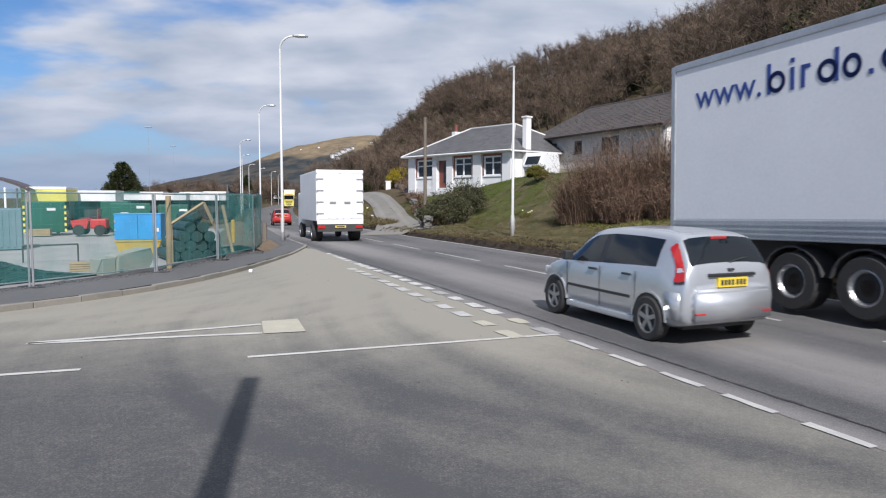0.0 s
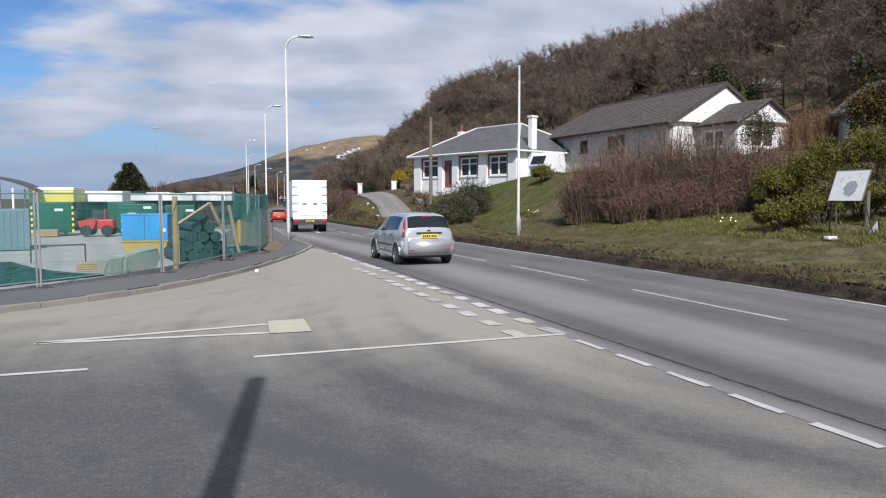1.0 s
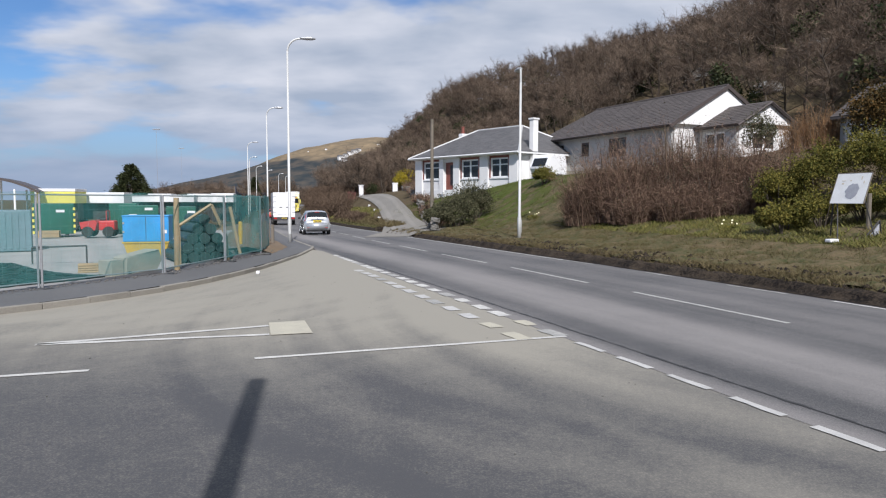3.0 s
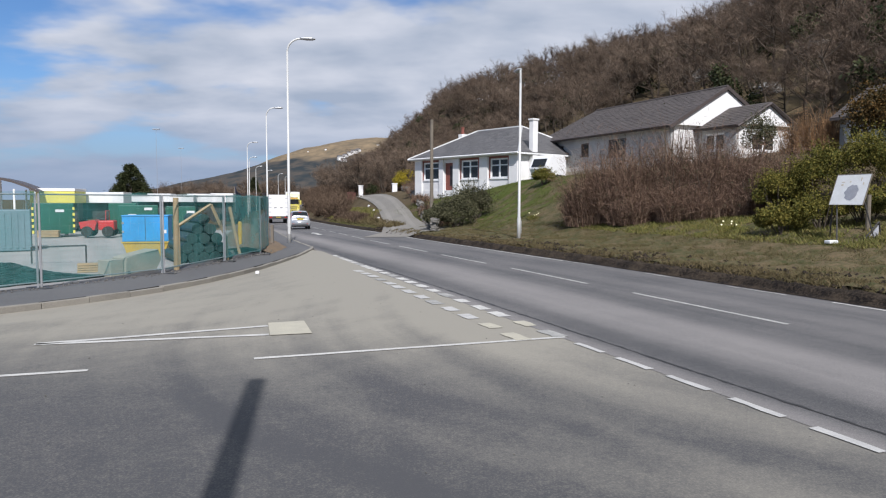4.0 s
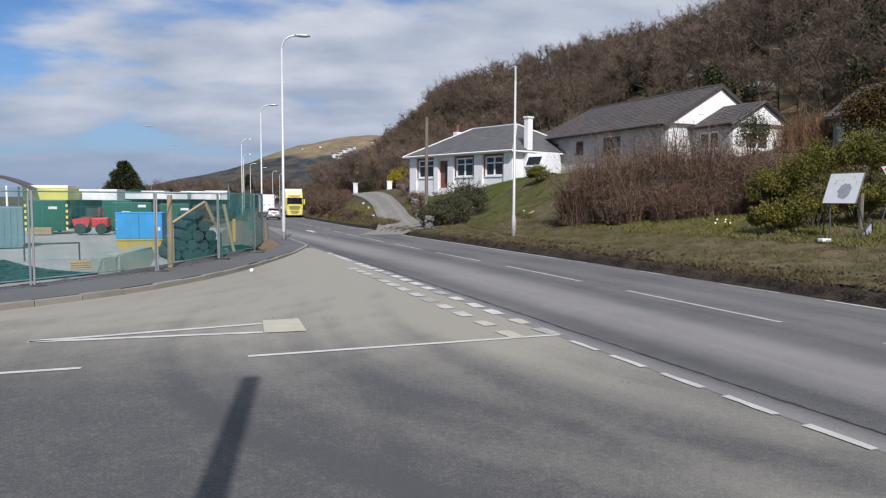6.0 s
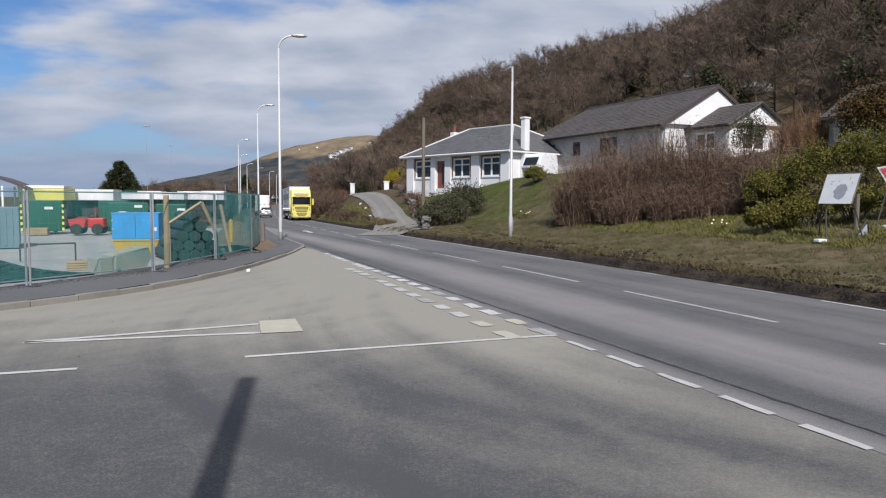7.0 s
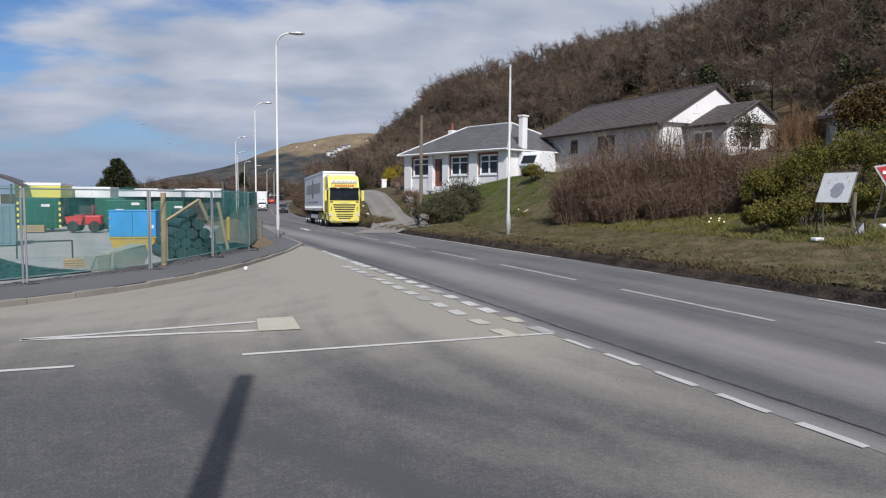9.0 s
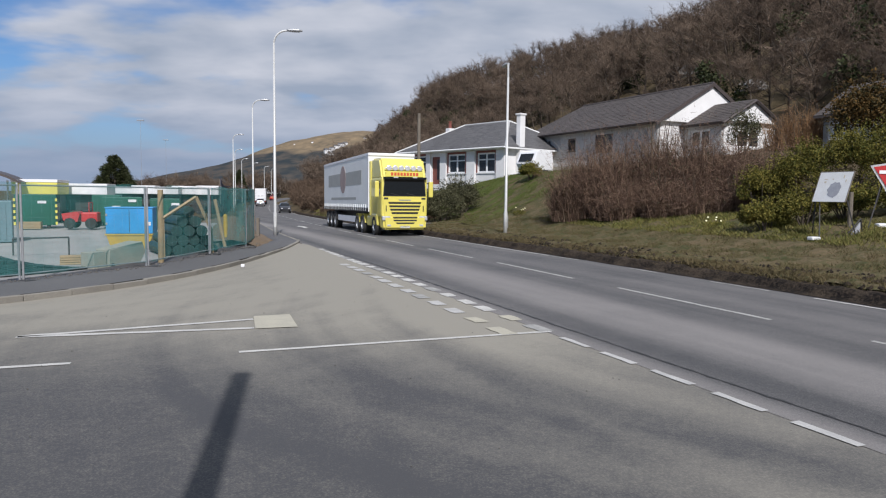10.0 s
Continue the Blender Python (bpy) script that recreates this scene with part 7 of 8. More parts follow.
def car(name, m, paint, label, rim=M_ALLOY):
    """A small hatchback lofted from its stations, with glass, lamps, arches and trim as parts."""
    top = empty(name, m, label, "car")
    top.scale = (1.0, 1.0, 1.06)
    st = np.array(HATCH)
    yy = np.unique(np.round(np.concatenate([np.linspace(-1.93, -1.45, 26), np.linspace(-1.45, 1.95, 60)]), 4))
    col = [np.interp(yy, st[:, 0], st[:, i]) for i in range(1, 6)]
    for i in range(5):
        for _ in range(3):
            c = col[i]
            sm = c.copy()
            sm[1:-1] = (c[:-2] + 2 * c[1:-1] + c[2:]) / 4
            col[i] = sm
    fl, be, ro, hw, hr = col
    rings = []
    for k, y in enumerate(yy):
        f, b, t, w, h = fl[k], be[k], ro[k], hw[k], hr[k]
        tall = min(1.0, max(0.0, (t - b) / 0.2))
        half = [(0, f), (w * 0.86, f), (w * 0.965, f + 0.06), (w * 0.99, f + (b - f) * 0.25), (w, f + (b - f) * 0.48), (w * 0.995, f + (b - f) * 0.7), (w * 0.965, b - 0.03), (w * 0.95, b),
                (w * 0.95 + (h - w * 0.95) * 0.4, b + (t - b) * 0.45), (h + (w * 0.95 - h) * 0.14 * tall, t - 0.1 * tall), (h * 0.96, t - 0.03 * tall), (h * 0.8, t - 0.004), (h * 0.45, t + 0.012), (0, t + 0.018)]
        rings.append([(x, y, z) for x, z in half] + [(-x, y, z) for x, z in half[-2:0:-1]])
    g = np.array(rings)
    n = g.shape[1]
    k = np.arange(len(yy) * n).reshape(len(yy), n)
    f = np.stack([k[:-1], np.roll(k, -1, 1)[:-1], np.roll(k, -1, 1)[1:], k[1:]], -1)
    faces = [tuple(q) for q in f.reshape(-1, 4)] + [tuple(k[0]), tuple(k[-1][::-1])]
    body = quads("body", g.reshape(-1, 3), faces, paint, top, "", True)
    P = g.reshape(-1, 3)
    tree = BVHTree.FromPolygons([Vector(p) for p in P], faces)

    def skin(nm, test, lift=0.006, material=M_CAR_GLASS, lab=""):
        """A panel that lies on the body where the test holds."""
        bm = bmesh.new()
        vs = {}
        for i in range(len(yy) - 1):
            for j in range(n):
                q = f[i, j]
                if test(np.mean(P[q], axis=0), j):
                    for a in q:
                        if int(a) not in vs:
                            vs[int(a)] = bm.verts.new(P[a])
                    bm.faces.new([vs[int(a)] for a in q])
        bmesh.ops.recalc_face_normals(bm, faces=bm.faces[:])
        bm.normal_update()
        cen = Vector((0, 0, 0.8))
        for v in bm.verts:
            nrm = v.normal if v.normal.dot(v.co - cen) > 0 else -v.normal
            v.co += nrm * lift
        return part(nm, bm, material, top, lab, True)

    side = lambda j: j in (7, 8) or j in (n - 9, n - 8)
    over = lambda j: 10 <= j <= n - 11
    for sg in (-1, 1):
        skin("window_surround", lambda c, j, sg=sg: side(j) and c[0] * sg > 0 and -1.36 < c[1] < 0.9, 0.003, M_PLASTIC_BLACK, "black window surround")
    for y0, y1 in ((-1.33, -1.12), (-1.09, -0.1), (-0.02, 0.86)):
        for sg in (-1, 1):
            skin("side_window", lambda c, j, y0=y0, y1=y1, sg=sg: side(j) and c[0] * sg > 0 and y0 < c[1] < y1)
    skin("windscreen", lambda c, j: over(j) and 0.4 < c[1] < 1.06)
    skin("rear_window", lambda c, j: over(j) and -1.86 < c[1] < -1.625)
    for sx in (-1, 1):
        def rear_y(z):
            return float(np.interp(z, [0.68, 0.82, 0.96, 1.06, 1.27, 1.405], [-1.93, -1.91, -1.895, -1.86, -1.72, -1.60]))

        def wrap(nm, zs, u0, u1, lift, material, lab):
            """A lens wrapped round the rear corner: laid on the body and lifted off it."""
            grid = []
            for z in zs:
                row = []
                for u in np.linspace(u0, u1, 7):
                    wide = float(np.interp(z, [0.8, 0.9, 1.3, 1.4], [1.0, 1.0, 0.62, 0.5]))
                    guess = Vector((sx * (0.66 + 0.3 * u), rear_y(z) + (-0.06 + 0.27 * u) * wide, z))
                    hit, nrm, _, _ = tree.find_nearest(guess)
                    if nrm.dot(guess - Vector((0, -1.0, z))) < 0:
                        nrm = -nrm
                    row.append(hit + nrm * lift)
                grid.append(row)
            ob = sheet(nm, np.array(grid), material, top, lab)
            return ob

        wrap("tail_lamp", np.linspace(0.86, 1.4, 14), 0.36, 0.86, 0.012, M_LAMP_RED, "tall red tail lamp")
        wrap("reversing_lens", np.linspace(0.98, 1.04, 4), 0.42, 0.78, 0.017, M_LAMP_CLEAR, "clear reversing lens")
        wrap("lamp_foot", np.linspace(0.82, 0.86, 3), 0.36, 0.86, 0.012, M_PLASTIC_BLACK, "black foot of the tail lamp")
        for ya in (-1.245, 1.245):
            wheel(top, sx * 0.785, ya, 0.3, 0.19, rim)
            bm = bmesh.new()
            arc = [(0.345 * math.cos(a), 0.345 * math.sin(a)) for a in np.linspace(0.0, math.pi, 22)]
            prism(bm, [(ya + x, 0.3 + z) for x, z in arc], sx * 0.55, sx * 0.846, Matrix.Rotation(radians(90), 4, "Z") @ Matrix.Scale(-1, 4, (0, 1, 0)))
            part("wheel_well", bm, M_PLASTIC_BLACK, top)
            bm = bmesh.new()
            lip = arc + [(x * 1.075, z * 1.075) for x, z in arc[::-1]]
            prism(bm, [(ya + x, 0.3 + z) for x, z in lip], sx * 0.79, sx * 0.857, Matrix.Rotation(radians(90), 4, "Z") @ Matrix.Scale(-1, 4, (0, 1, 0)))
            part("wheel_arch", bm, paint, top, smooth=False)
        part("head_lamp", boxed(min(sx * 0.4, sx * 0.68), 1.72, 0.6, max(sx * 0.4, sx * 0.68), 1.88, 0.74, 0.03), M_LAMP_CLEAR, top, "clear headlamp")
        part("door_mirror", boxed(min(sx * 0.84, sx * 1.0), 0.68, 0.93, max(sx * 0.84, sx * 1.0), 0.8, 1.08, 0.03), M_PLASTIC_BLACK, top, "black door mirror")
        part("side_strip", boxed(min(sx * 0.83, sx * 0.858), -0.82, 0.52, max(sx * 0.83, sx * 0.858), 0.84, 0.56, 0.006), M_PLASTIC_BLACK, top, "black side rubbing strip")
        part("sill", boxed(min(sx * 0.7, sx * 0.84), -0.9, 0.19, max(sx * 0.7, sx * 0.84), 0.9, 0.28, 0.02), paint, top)
        for yd in (-0.06, 0.88, -0.93):
            part("door_seam", boxed(min(sx * 0.835, sx * 0.8485), yd - 0.002, 0.32, max(sx * 0.835, sx * 0.847), yd + 0.002, 0.9), M_DARK_INK, top)
        for yh in (-0.72, 0.14):
            part("door_handle", boxed(min(sx * 0.81, sx * 0.86), yh - 0.1, 0.83, max(sx * 0.81, sx * 0.86), yh + 0.1, 0.86, 0.012), M_PLASTIC_BLACK, top, "black door handle")
        part("reflector", boxed(min(sx * 0.5, sx * 0.66), -1.992, 0.43, max(sx * 0.5, sx * 0.66), -1.95, 0.45, 0.004), M_LAMP_RED, top)
    part("tailgate_grip", boxed(-0.4, -1.94, 0.9, 0.4, -1.87, 0.94, 0.012), M_PLASTIC_BLACK, top, "black tailgate grip")
    pl = part("number_plate", boxed(-0.26, -1.945, 0.765, 0.26, -1.895, 0.885, 0.004), M_PLATE, top, "yellow rear number plate")
    for i in range(7):
        x = -0.215 + i * 0.062 + (0.02 if i > 3 else 0)
        part("plate_bar", boxed(x, -1.949, 0.79, x + 0.042, -1.944, 0.86), M_DARK_INK, pl)
    bm = boxed(-0.852, -1.985, 0.31, 0.852, -1.58, 0.745, 0.0)
    for v in bm.verts:
        if v.co.y < -1.9:
            v.co.x *= 0.955
    upright = [e for e in bm.edges if abs(e.verts[0].co.z - e.verts[1].co.z) > 0.2 and e.verts[0].co.y < -1.9]
    bmesh.ops.bevel(bm, geom=upright, offset=0.16, segments=7, affect="EDGES")
    level = [e for e in bm.edges if abs(e.verts[0].co.z - e.verts[1].co.z) < 0.01]
    bmesh.ops.bevel(bm, geom=level, offset=0.045, segments=3, affect="EDGES")
    part("bumper", bm, paint, top, smooth=True)
    part("brake_light", boxed(-0.14, -1.655, 1.36, 0.14, -1.58, 1.395, 0.006), M_LAMP_RED, top)
    part("badge", boxed(-0.05, -1.915, 0.97, 0.05, -1.86, 1.0, 0.01), M_DARK_INK, top)
    part("wiper", rods(((0.0, -1.872, 1.08), (0.3, -1.85, 1.13), 0.008), n=5), M_DARK_INK, top)
    part("grille", boxed(-0.45, 1.9, 0.34, 0.45, 1.97, 0.5, 0.01), M_PLASTIC_BLACK, top)
    part("underbody", boxed(-0.62, -1.7, 0.2, 0.62, 1.8, 0.32, 0.02), M_PLASTIC_BLACK, top)
    return top


def box_lorry(m):
    top = empty("box_lorry", m, "white box lorry with ribbed rear doors and black chassis", "lorry")
    part("box_body", boxed(-1.15, 0, 1.0, 1.15, 5.6, 3.45, 0.04), M_BOX_WHITE, top)
    for sx in (-1, 1):
        d = part("rear_door", boxed(min(sx * 0.02, sx * 1.09), -0.05, 1.12, max(sx * 0.02, sx * 1.09), 0, 3.3, 0.01), M_BOX_WHITE, top)
        for z in (1.35, 1.9, 2.45, 3.0):
            part("hinge", boxed(min(sx * 0.8, sx * 1.14), -0.075, z, max(sx * 0.8, sx * 1.14), -0.045, z + 0.06), M_STEEL, d)
        for x in (0.15, 0.55):
            part("lock_rod", rods(((sx * x, -0.075, 1.15), (sx * x, -0.075, 3.28), 0.02), n=6), M_BOX_GREY, d)
        part("latch", boxed(min(sx * 0.2, sx * 0.5), -0.09, 1.85, max(sx * 0.2, sx * 0.5), -0.05, 1.95), M_GREY_INK, d)
        wheel(top, sx * 0.95, 1.3, 0.42, 0.5, M_STEEL, 6, 0.6)
        wheel(top, sx * 1.0, 5.9, 0.42, 0.26, M_STEEL, 6, 0.6)
        part("tail_lamp", boxed(min(sx * 0.75, sx * 1.08), -0.1, 0.66, max(sx * 0.75, sx * 1.08), -0.03, 0.8, 0.01), M_LAMP_RED, top, "red tail lamp")
    part("header", boxed(-1.15, -0.06, 3.3, 1.15, 0.02, 3.47, 0.02), M_BOX_WHITE, top)
    part("rear_beam", boxed(-1.12, -0.09, 0.86, 1.12, 0.05, 1.08, 0.01), M_BOX_GREY, top)
    part("bumper_bar", boxed(-1.1, -0.06, 0.5, 1.1, 0.1, 0.84, 0.02), M_CHASSIS, top)
    pl = part("number_plate", boxed(-0.26, -0.1, 0.68, 0.26, -0.06, 0.79), M_PLATE, top, "yellow rear number plate")
    part("plate_bars", boxed(-0.2, -0.104, 0.705, 0.2, -0.099, 0.765), M_DARK_INK, pl)
    part("chassis", boxed(-0.45, 0.1, 0.6, 0.45, 6.8, 0.98), M_CHASSIS, top)
    part("cab", boxed(-1.05, 5.65, 0.55, 1.05, 7.3, 2.5, 0.1), M_BOX_WHITE, top)
    for sx in (-1, 1):
        part("cab_mirror", boxed(min(sx * 1.1, sx * 1.3), 7.0, 1.7, max(sx * 1.1, sx * 1.3), 7.1, 2.2, 0.02), M_PLASTIC_BLACK, top)
    return top


def tractor(top, paint, front):
    """The cab of an articulated lorry under its thing; front: y of the bumper."""
    y1, y0 = front, front - 2.3
    part("cab", boxed(-1.22, y0, 0.95, 1.22, y1 - 0.06, 3.0, 0.14), paint, top)
    bm = bmesh.new()
    prism(bm, [(y0 + 0.05, 2.9), (y1 - 0.12, 2.9), (y1 - 0.28, 3.3), (y1 - 0.6, 3.95), (y0 + 0.05, 4.02)], -1.18, 1.18, Matrix.Rotation(radians(90), 4, "Z") @ Matrix.Scale(-1, 4, (0, 1, 0)))
    bmesh.ops.bevel(bm, geom=bm.edges[:], offset=0.1, segments=3, affect="EDGES")
    part("roof_pod", bm, paint, top)
    def plate(nm, z0, z1, w0, w1, ya, yb, material, lab="", soft=0.02, owner=None):
        """An upright panel across the front, w0 half wide at its foot and w1 at its head."""
        bm = bmesh.new()
        prism(bm, [(-w0, z0), (w0, z0), (w1, z1), (-w1, z1)], ya, yb)
        bmesh.ops.bevel(bm, geom=bm.edges[:], offset=soft, segments=2, affect="EDGES")
        return part(nm, bm, material, owner or top, lab)

    plate("screen_surround", 1.98, 2.95, 1.17, 1.1, y1 - 0.14, y1 - 0.045, M_PLASTIC_BLACK, "black rubber screen surround", 0.04)
    plate("windscreen", 2.05, 2.88, 1.11, 1.05, y1 - 0.12, y1 - 0.03, M_CAR_GLASS, "", 0.02)
    for sx in (-0.55, 0.3):
        part("wiper", rods(((sx, y1 - 0.02, 2.06), (sx + 0.45, y1 - 0.02, 2.16), 0.012), n=5), M_DARK_INK, top)
    plate("sun_visor", 2.86, 2.99, 1.12, 1.14, y1 - 0.12, y1 + 0.1, M_CAR_GLASS, "dark smoked sun visor")
    for sx in (-1, 1):
        part("visor_lamp", boxed(sx * 0.5 - 0.12, y1 + 0.08, 2.94, sx * 0.5 + 0.12, y1 + 0.12, 3.0, 0.015), M_LAMP_CLEAR, top, "small clear visor lamp")
    hb = part("name_board", boxed(-0.98, y1 - 0.18, 3.0, 0.98, y1 - 0.06, 3.28, 0.02), M_YELLOW_BRIGHT if paint is M_TRUCK_YELLOW else paint, top, "yellow headboard with red lettering bars")
    bm = bmesh.new()
    for i in range(9):
        box(bm, -0.72 + i * 0.165, y1 - 0.065, 3.06, -0.60 + i * 0.165, y1 - 0.052, 3.22)
    part("lettering_bars", bm, M_RED_INK, hb)
    part("lamp_bar", rods(((-1.0, y1 - 0.2, 3.42), (1.0, y1 - 0.2, 3.42), 0.035), n=8), M_STEEL, top)
    for i in range(6):
        bm = bmesh.new()
        lathe(bm, [(0.05, -0.08), (0.13, -0.02), (0.135, 0.05), (0.11, 0.06)], 14, Matrix.Translation((-0.8 + i * 0.32, y1 - 0.14, 3.44)) @ Matrix.Rotation(radians(-90), 4, "X"))
        part("spot_lamp", bm, M_LAMP_CLEAR, top, "round chrome spot lamp")
    plate("front_panel", 1.0, 2.0, 1.06, 1.19, y1 - 0.1, y1 - 0.005, paint, "", 0.03)
    for i, (z, w) in enumerate(((1.12, 0.68), (1.29, 0.75), (1.46, 0.8), (1.63, 0.84))):
        plate("grille_slot", z, z + 0.1, w, w + 0.03, y1 - 0.03, y1 + 0.006, M_PLASTIC_BLACK, "black grille slot", 0.008)
        part("grille_bar", boxed(-w - 0.04, y1 - 0.03, z + 0.1, w + 0.04, y1 + 0.035, z + 0.165, 0.012), paint, top)
    plate("badge_bar", 1.8, 1.86, 0.3, 0.34, y1 - 0.02, y1 + 0.012, M_STEEL, "chrome lettering bar", 0.006)
    bm = boxed(-1.24, y1 - 0.5, 0.34, 1.24, y1 + 0.08, 1.04)
    for v in bm.verts:
        if v.co.y > y1 - 0.1:
            v.co.x *= 0.93
        if v.co.z < 0.5:
            v.co.x *= 0.95
    bmesh.ops.bevel(bm, geom=bm.edges[:], offset=0.1, segments=3, affect="EDGES")
    bp = part("bumper", bm, paint, top, smooth=False)
    for z, w in ((0.9, 0.66), (0.76, 0.64), (0.62, 0.5)):
        plate("grille_slot", z, z + 0.08, w - 0.05, w, y1 + 0.04, y1 + 0.092, M_PLASTIC_BLACK, "", 0.008, bp)
    for sx in (-1, 1):
        part("fog_lamp", boxed(sx * 0.85 - 0.1, y1 + 0.05, 0.5, sx * 0.85 + 0.1, y1 + 0.095, 0.6, 0.02), M_LAMP_CLEAR, bp)
        part("side_slot", boxed(sx * 0.98 - 0.025, y1 - 0.03, 1.25, sx * 0.98 + 0.025, y1 + 0.004, 1.55, 0.01), M_PLASTIC_BLACK, top)
        part("air_deflector", boxed(min(sx * 1.16, sx * 1.24), y1 - 2.62, 1.0, max(sx * 1.16, sx * 1.24), y1 - 2.25, 3.9, 0.03), paint, top)
    part("number_plate", boxed(-0.26, y1 + 0.06, 0.42, 0.26, y1 + 0.08, 0.53), M_BOX_WHITE, bp)
    for sx in (-1, 1):
        part("head_lamp", boxed(min(sx * 0.76, sx * 1.19), y1 - 0.12, 0.8, max(sx * 0.76, sx * 1.19), y1 + 0.07, 1.02, 0.05), M_LAMP_CLEAR, top, "clear headlamp")
        part("mirror", boxed(min(sx * 1.32, sx * 1.54), y1 - 0.3, 1.98, max(sx * 1.32, sx * 1.54), y1 - 0.08, 2.78, 0.05), paint, top, "yellow door mirror")
        part("mirror_arm", rods(((sx * 1.1, y1 - 0.2, 2.7), (sx * 1.4, y1 - 0.2, 2.7), 0.03), n=6), M_PLASTIC_BLACK, top)
        part("side_window", boxed(min(sx * 1.2, sx * 1.235), y1 - 1.25, 2.1, max(sx * 1.2, sx * 1.235), y1 - 0.25, 2.8, 0.01), M_CAR_GLASS, top)
        part("marker_slot", boxed(min(sx * 0.88, sx * 1.1), y1 - 0.02, 1.86, max(sx * 0.88, sx * 1.1), y1 + 0.005, 1.96, 0.01), M_PLASTIC_BLACK, top)
        part("wheel_arch", boxed(min(sx * 0.9, sx * 1.25), y1 - 2.1, 0.5, max(sx * 0.9, sx * 1.25), y1 - 0.86, 1.15, 0.12), paint, top)
        wheel(top, sx * 1.1, y1 - 1.45, 0.5, 0.32, M_STEEL, 8, 0.58)
        wheel(top, sx * 1.0, y1 - 4.0, 0.5, 0.6, M_STEEL, 8, 0.58)
        wheel(top, sx * 1.0, y1 - 5.3, 0.5, 0.6, M_STEEL, 8, 0.58)
        for dy in (-4.0, -5.3):
            bm = bmesh.new()
            ring = [(0.56 * math.cos(a), 0.56 * math.sin(a)) for a in np.linspace(0.15, math.pi - 0.15, 10)]
            out = ring + [(x * 1.05, z * 1.05) for x, z in ring[::-1]]
            prism(bm, [(y1 + dy + x, 0.5 + z) for x, z in out], sx * 0.72, sx * 1.26, Matrix.Rotation(radians(90), 4, "Z") @ Matrix.Scale(-1, 4, (0, 1, 0)))
            part("mudguard", bm, paint, top)
        part("fuel_tank", boxed(min(sx * 0.7, sx * 1.2), y1 - 3.3, 0.45, max(sx * 0.7, sx * 1.2), y1 - 2.3, 1.0, 0.1), paint, top)
    part("chassis", boxed(-0.5, y1 - 6.4, 0.6, 0.5, y1 - 0.4, 0.98), M_CHASSIS, top)


def trailer(top, y0, y1, h, skin, axles, floor=1.2):
    bodyp = part("trailer_body", boxed(-1.275, y0, floor, 1.275, y1, h, 0.03), skin, top)
    for sx in (-1, 1):
        for ya in axles:
            wheel(top, sx * 1.05, ya, 0.51, 0.42, M_STEEL, 8, 0.58)
            bm = bmesh.new()
            ring = [(0.6 * math.cos(a), 0.6 * math.sin(a)) for a in np.linspace(0.2, math.pi - 0.2, 10)]
            prism(bm, [(ya + x, 0.5 + z) for x, z in ring + [(x * 1.05, z * 1.05) for x, z in ring[::-1]]], sx * 0.8, sx * 1.26, Matrix.Rotation(radians(90), 4, "Z") @ Matrix.Scale(-1, 4, (0, 1, 0)))
            part("mudguard", bm, M_CHASSIS, top)
        part("side_guard", boxed(min(sx * 1.2, sx * 1.25), axles[-1] + 1.0, 0.55, max(sx * 1.2, sx * 1.25), y1 - 3.2, 0.9, 0.01), M_BOX_GREY, top)
    part("chassis", boxed(-0.55, y0 + 0.1, 0.7, 0.55, y1 - 0.3, floor), M_CHASSIS, top)
    return bodyp


def curtain_artic(m):
    top = empty("curtain_side_lorry", m, "yellow articulated lorry with grey curtain-sided trailer", "lorry")
    tractor(top, M_TRUCK_YELLOW, 0.0)
    b = trailer(top, -16.0, -2.55, 4.3, M_CURTAIN_SIDE, (-14.6, -13.3, -12.0))
    for sx in (-1, 1):
        s = lambda z0, z1, ya, yb, off: boxed(min(sx * 1.27, sx * (1.276 + off)), ya, z0, max(sx * 1.27, sx * (1.276 + off)), yb, z1)
        part("side_band", s(2.7, 3.5, -14.2, -4.2, 0.006), M_BAND_INK, b, "darker grey band on the curtain")
        bm = bmesh.new()
        lathe(bm, [(1.0, 0.0), (1.0, 0.012)], 24, Matrix.Translation((sx * 1.277, -9.3, 3.1)) @ Matrix.Rotation(radians(90) * sx, 4, "Y") @ Matrix.Diagonal((0.85, 0.85, 1, 1)))
        part("round_emblem", bm, mat("brown_emblem", (0.3, 0.2, 0.18), (0.4, 0.33, 0.3), 0.6, space="OBJECT"), b, "round brown emblem")
        part("lettering_bar", s(1.85, 2.0, -13.2, -5.6, 0.006), M_BAND_INK, b)
        part("bottom_rail", s(1.2, 1.42, -16, -2.55, 0.02), M_CHASSIS, b)
        for i in range(26):
            y = -15.7 + i * 0.5
            part("curtain_strap", s(1.24, 1.6, y, y + 0.04, 0.03), M_CURTAIN_SIDE, b)
        part("front_post", s(1.2, 4.3, -2.72, -2.54, 0.012), M_BOX_GREY, b)
    part("top_rail", boxed(-1.3, -16.02, 4.2, 1.3, -2.5, 4.35, 0.02), M_BOX_GREY, b)
    return top


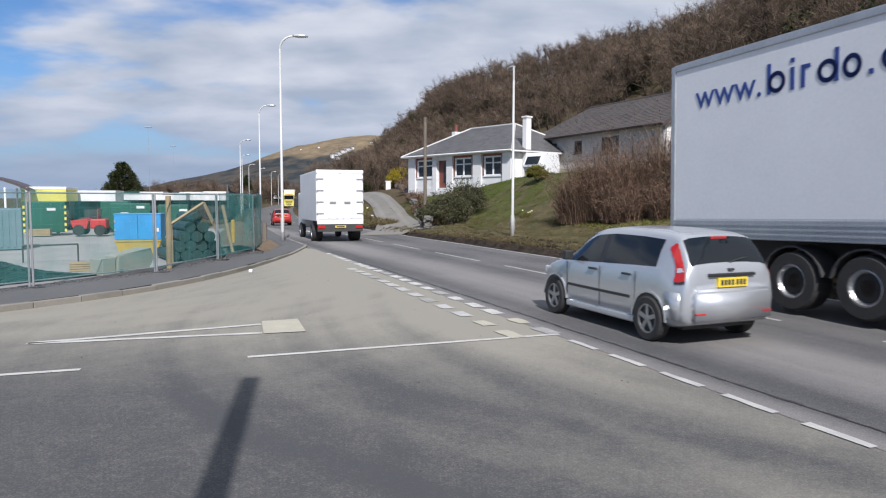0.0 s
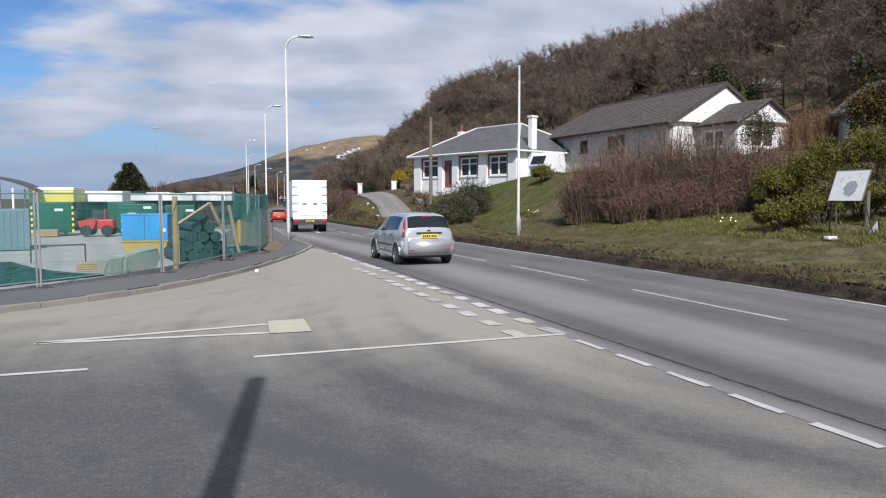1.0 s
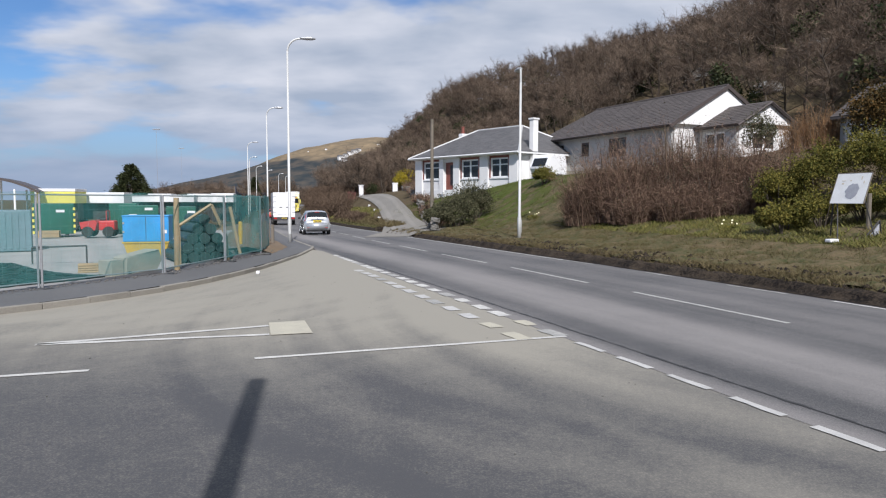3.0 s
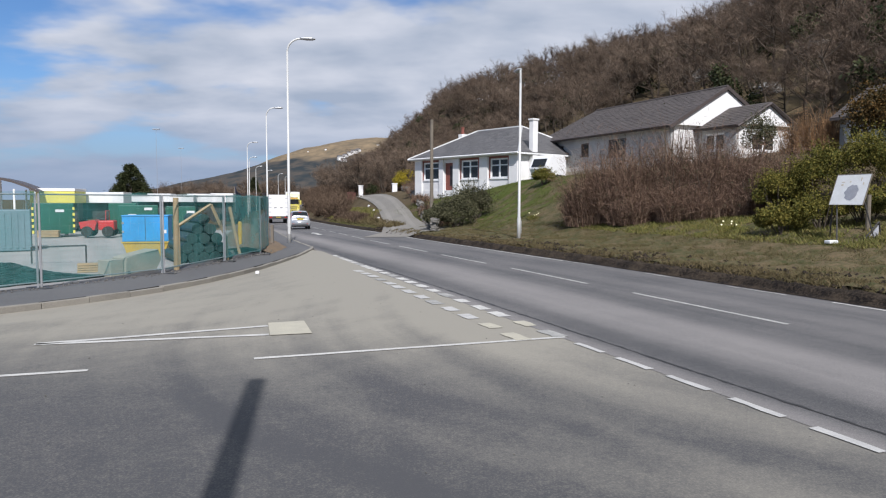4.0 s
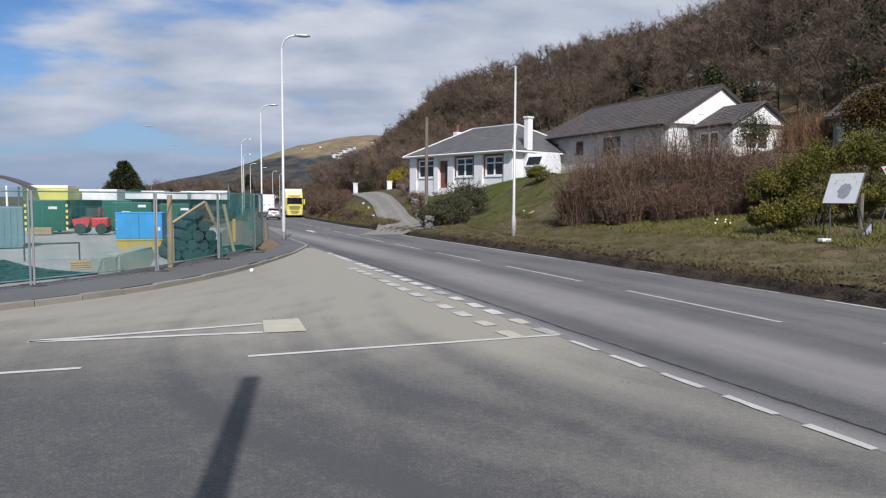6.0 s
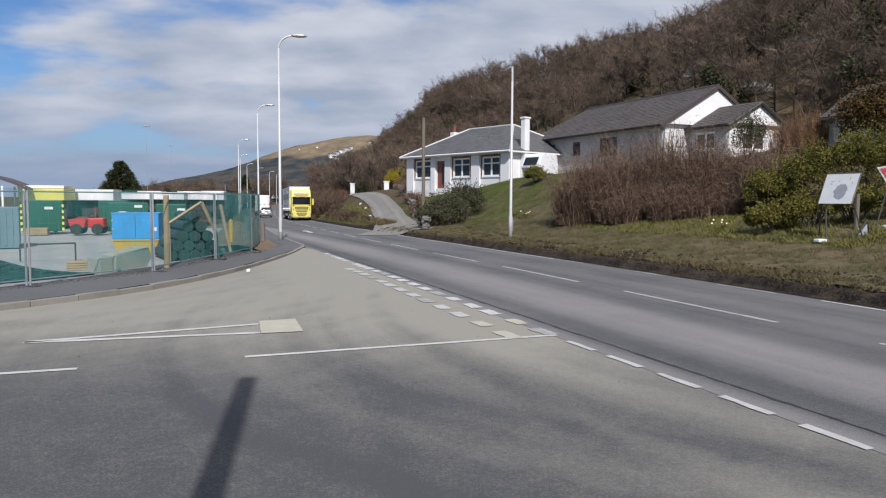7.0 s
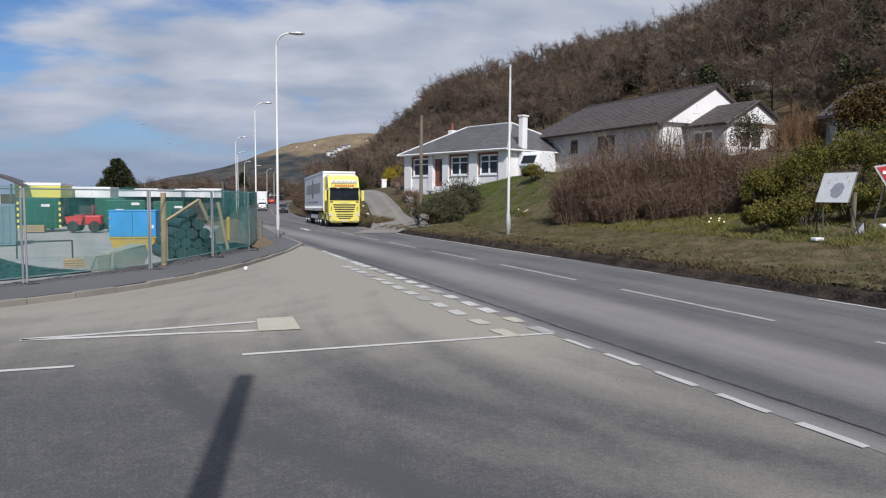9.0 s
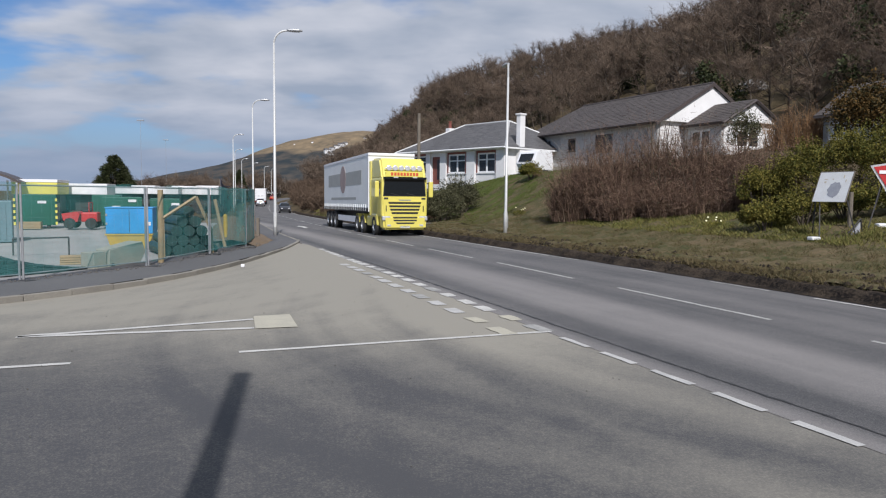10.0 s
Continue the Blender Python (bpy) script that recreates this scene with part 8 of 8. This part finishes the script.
def box_artic(m):
    top = empty("box_trailer_lorry", m, "pale grey box trailer lorry with blue lettering", "lorry")
    tractor(top, M_BOX_WHITE, 0.0)
    b = trailer(top, -16.2, -2.6, 4.72, M_BOX_GREY, (-13.3, -11.95), 1.55)
    part("side_rail", boxed(-1.295, -16.2, 1.2, 1.295, -2.6, 1.56, 0.02), M_GALV, b, "ribbed aluminium side rail")
    for z in (1.28, 1.37, 1.46):
        part("rail_rib", boxed(-1.305, -16.2, z, 1.305, -2.6, z + 0.025), M_GALV, b)
    part("top_rail", boxed(-1.3, -16.22, 4.62, 1.3, -2.6, 4.76, 0.02), M_GALV, b, "aluminium top rail")
    part("rear_frame", boxed(-1.3, -16.3, 1.1, 1.3, -16.18, 4.74, 0.02), M_GALV, b, "aluminium rear door frame")
    trailer_writing(b)
    return top


def lettering(text, size, m, material, parent, name="lettering"):
    """Words in the built-in font, as a thin mesh."""
    cu = bpy.data.curves.new(name, "FONT")
    cu.body, cu.size, cu.extrude = text, size, 0.004
    ob = bpy.data.objects.new(name, cu)
    me = bpy.data.meshes.new_from_object(ob)
    bpy.data.objects.remove(ob)
    me.transform(m)
    return linked(name, me, material, parent, "dark blue lettering")


def trailer_writing(b):
    at_y, at_z = -15.6, 3.78
    lettering("www.", 0.7, pose(1.281, at_y, at_z, 90, 0, 90), M_BLUE_INK, b)
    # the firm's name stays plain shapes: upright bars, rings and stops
    k = 0.078

    def bar(y, z, w, h):
        part("lettering_bar", boxed(1.274, at_y + y, at_z + z, 1.284, at_y + y + w, at_z + z + h), M_BLUE_INK, b, "dark blue lettering bar")

    def ring(y, w, h):
        bm = bmesh.new()
        n = 20
        pts = [[(x, at_y + y + w / 2 + (w / 2 - e) * math.cos(a), at_z + h / 2 + (h / 2 - e) * math.sin(a)) for a in np.linspace(0, 2 * math.pi, n, endpoint=False)] for x, e in ((1.284, 0), (1.284, k))]
        o, i = [[bm.verts.new(q) for q in p] for p in pts]
        for a in range(n):
            c = (a + 1) % n
            bm.faces.new((o[a], o[c], i[c], i[a]))
        bmesh.ops.solidify(bm, geom=bm.faces[:], thickness=0.008)
        part("lettering_ring", bm, M_BLUE_INK, b, "dark blue lettering ring")

    for y, w, h in ((1.76, k, 0.53), (2.25, k, 0.38), (2.46, k, 0.38), (3.08, k, 0.53), (3.66, k, k)):
        bar(y, 0, w, h)
    bar(2.25, 0.46, k, 0.075)
    bar(2.52, 0.31, 0.12, 0.07)
    for y, w in ((1.78, 0.37), (2.77, 0.37), (3.22, 0.33), (3.86, 0.37), (4.3, 0.38)):
        ring(y, w, 0.38)


# ---- what moves ----
START = Matrix()
silver_car = car("silver_hatchback", START, M_CAR_SILVER, "silver five-door hatchback with red tail lamps")
red_car = car("red_hatchback", START, M_CAR_RED, "red hatchback driving away")
dark_car = car("black_hatchback", START, M_CAR_BLACK, "black hatchback coming nearer")
white_lorry = box_lorry(START)
yellow_lorry = curtain_artic(START)
grey_lorry = box_artic(START)



def on_lane(y, d, back=False):
    """Pose on the road at station y, d from the centre line; back: facing the camera's end."""
    x, s = centre(y)
    n = math.hypot(1, s)
    z0, z1 = float(road_z(y - 2)), float(road_z(y + 2))
    px, py = x + d / n, y - d * s / n
    turn = math.degrees(math.atan2(1, s)) - 90
    tilt = math.degrees(math.atan2(z1 - z0, 4))
    if back:
        return pose(px, py, float(road_z(y)), -tilt, 0, turn + 180)
    return pose(px, py, float(road_z(y)), tilt, 0, turn)


far_trailer(-57.0, 250, -4, 4.6, 5.0, M_BOX_WHITE, "white trailer parked beyond the bend")


def drive(thing, rows, d, back=False, late=None, pitch=0.0, tail=0.0):
    """rows: seconds and station; the offset glides from d to late over stations 20 to 60."""
    late = d if late is None else late
    nose = Matrix.Translation((0, tail, 0)) @ pose(0, 0, 0, pitch) @ Matrix.Translation((0, -tail, 0))
    walk(thing, [(t, on_lane(y, d + (late - d) * float(smooth01((y - 20) / 40)), back) @ nose) for t, y in rows])


def motions():
    drive(silver_car, [(0, 11.8), (0.3, 15.2), (0.6, 18.4), (1.0, 23.0), (1.5, 28.8), (2.0, 34.4), (2.5, 40.2), (3.2, 48.8), (3.8, 57.0), (4.6, 69), (5.4, 82), (6.1, 93.5), (6.8, 104), (7.5, 113), (8.5, 124), (9.5, 135), (10, 140)], -2.2, False, -1.7)
    drive(red_car, [(0, 66), (0.5, 73), (1, 81), (1.5, 88), (2, 95), (2.5, 102), (4, 122), (6, 145), (8, 168), (10, 190)], -2.2)
    drive(white_lorry, [(0, 33.8), (0.5, 40), (1, 46.5), (1.5, 53), (2, 60), (2.5, 67), (3.2, 76), (3.8, 82.5), (4.6, 90), (5.4, 98), (6.8, 114), (8.5, 134), (10, 150)], -1.75, False, -2.1)
    drive(yellow_lorry, [(0, 165), (1.5, 153), (2.7, 143), (3.8, 132), (4.5, 125), (5.0, 118), (5.7, 107), (6.8, 89.5), (7.5, 77.5), (8.0, 69), (8.5, 60.5), (9.0, 51.7), (9.5, 42.8), (10.0, 34.2)], 1.9, True)
    drive(grey_lorry, [(0, -0.95), (0.3, -4.8), (0.6, -8.7), (1.5, -20), (3, -40), (5, -67), (7, -95), (10, -136)], 1.9, True, None, 1.5, -16.2)
    drive(dark_car, [(0, 250), (4, 200), (7, 150), (8.5, 127), (9.5, 112), (10, 104.5)], 1.8, True)
motions()
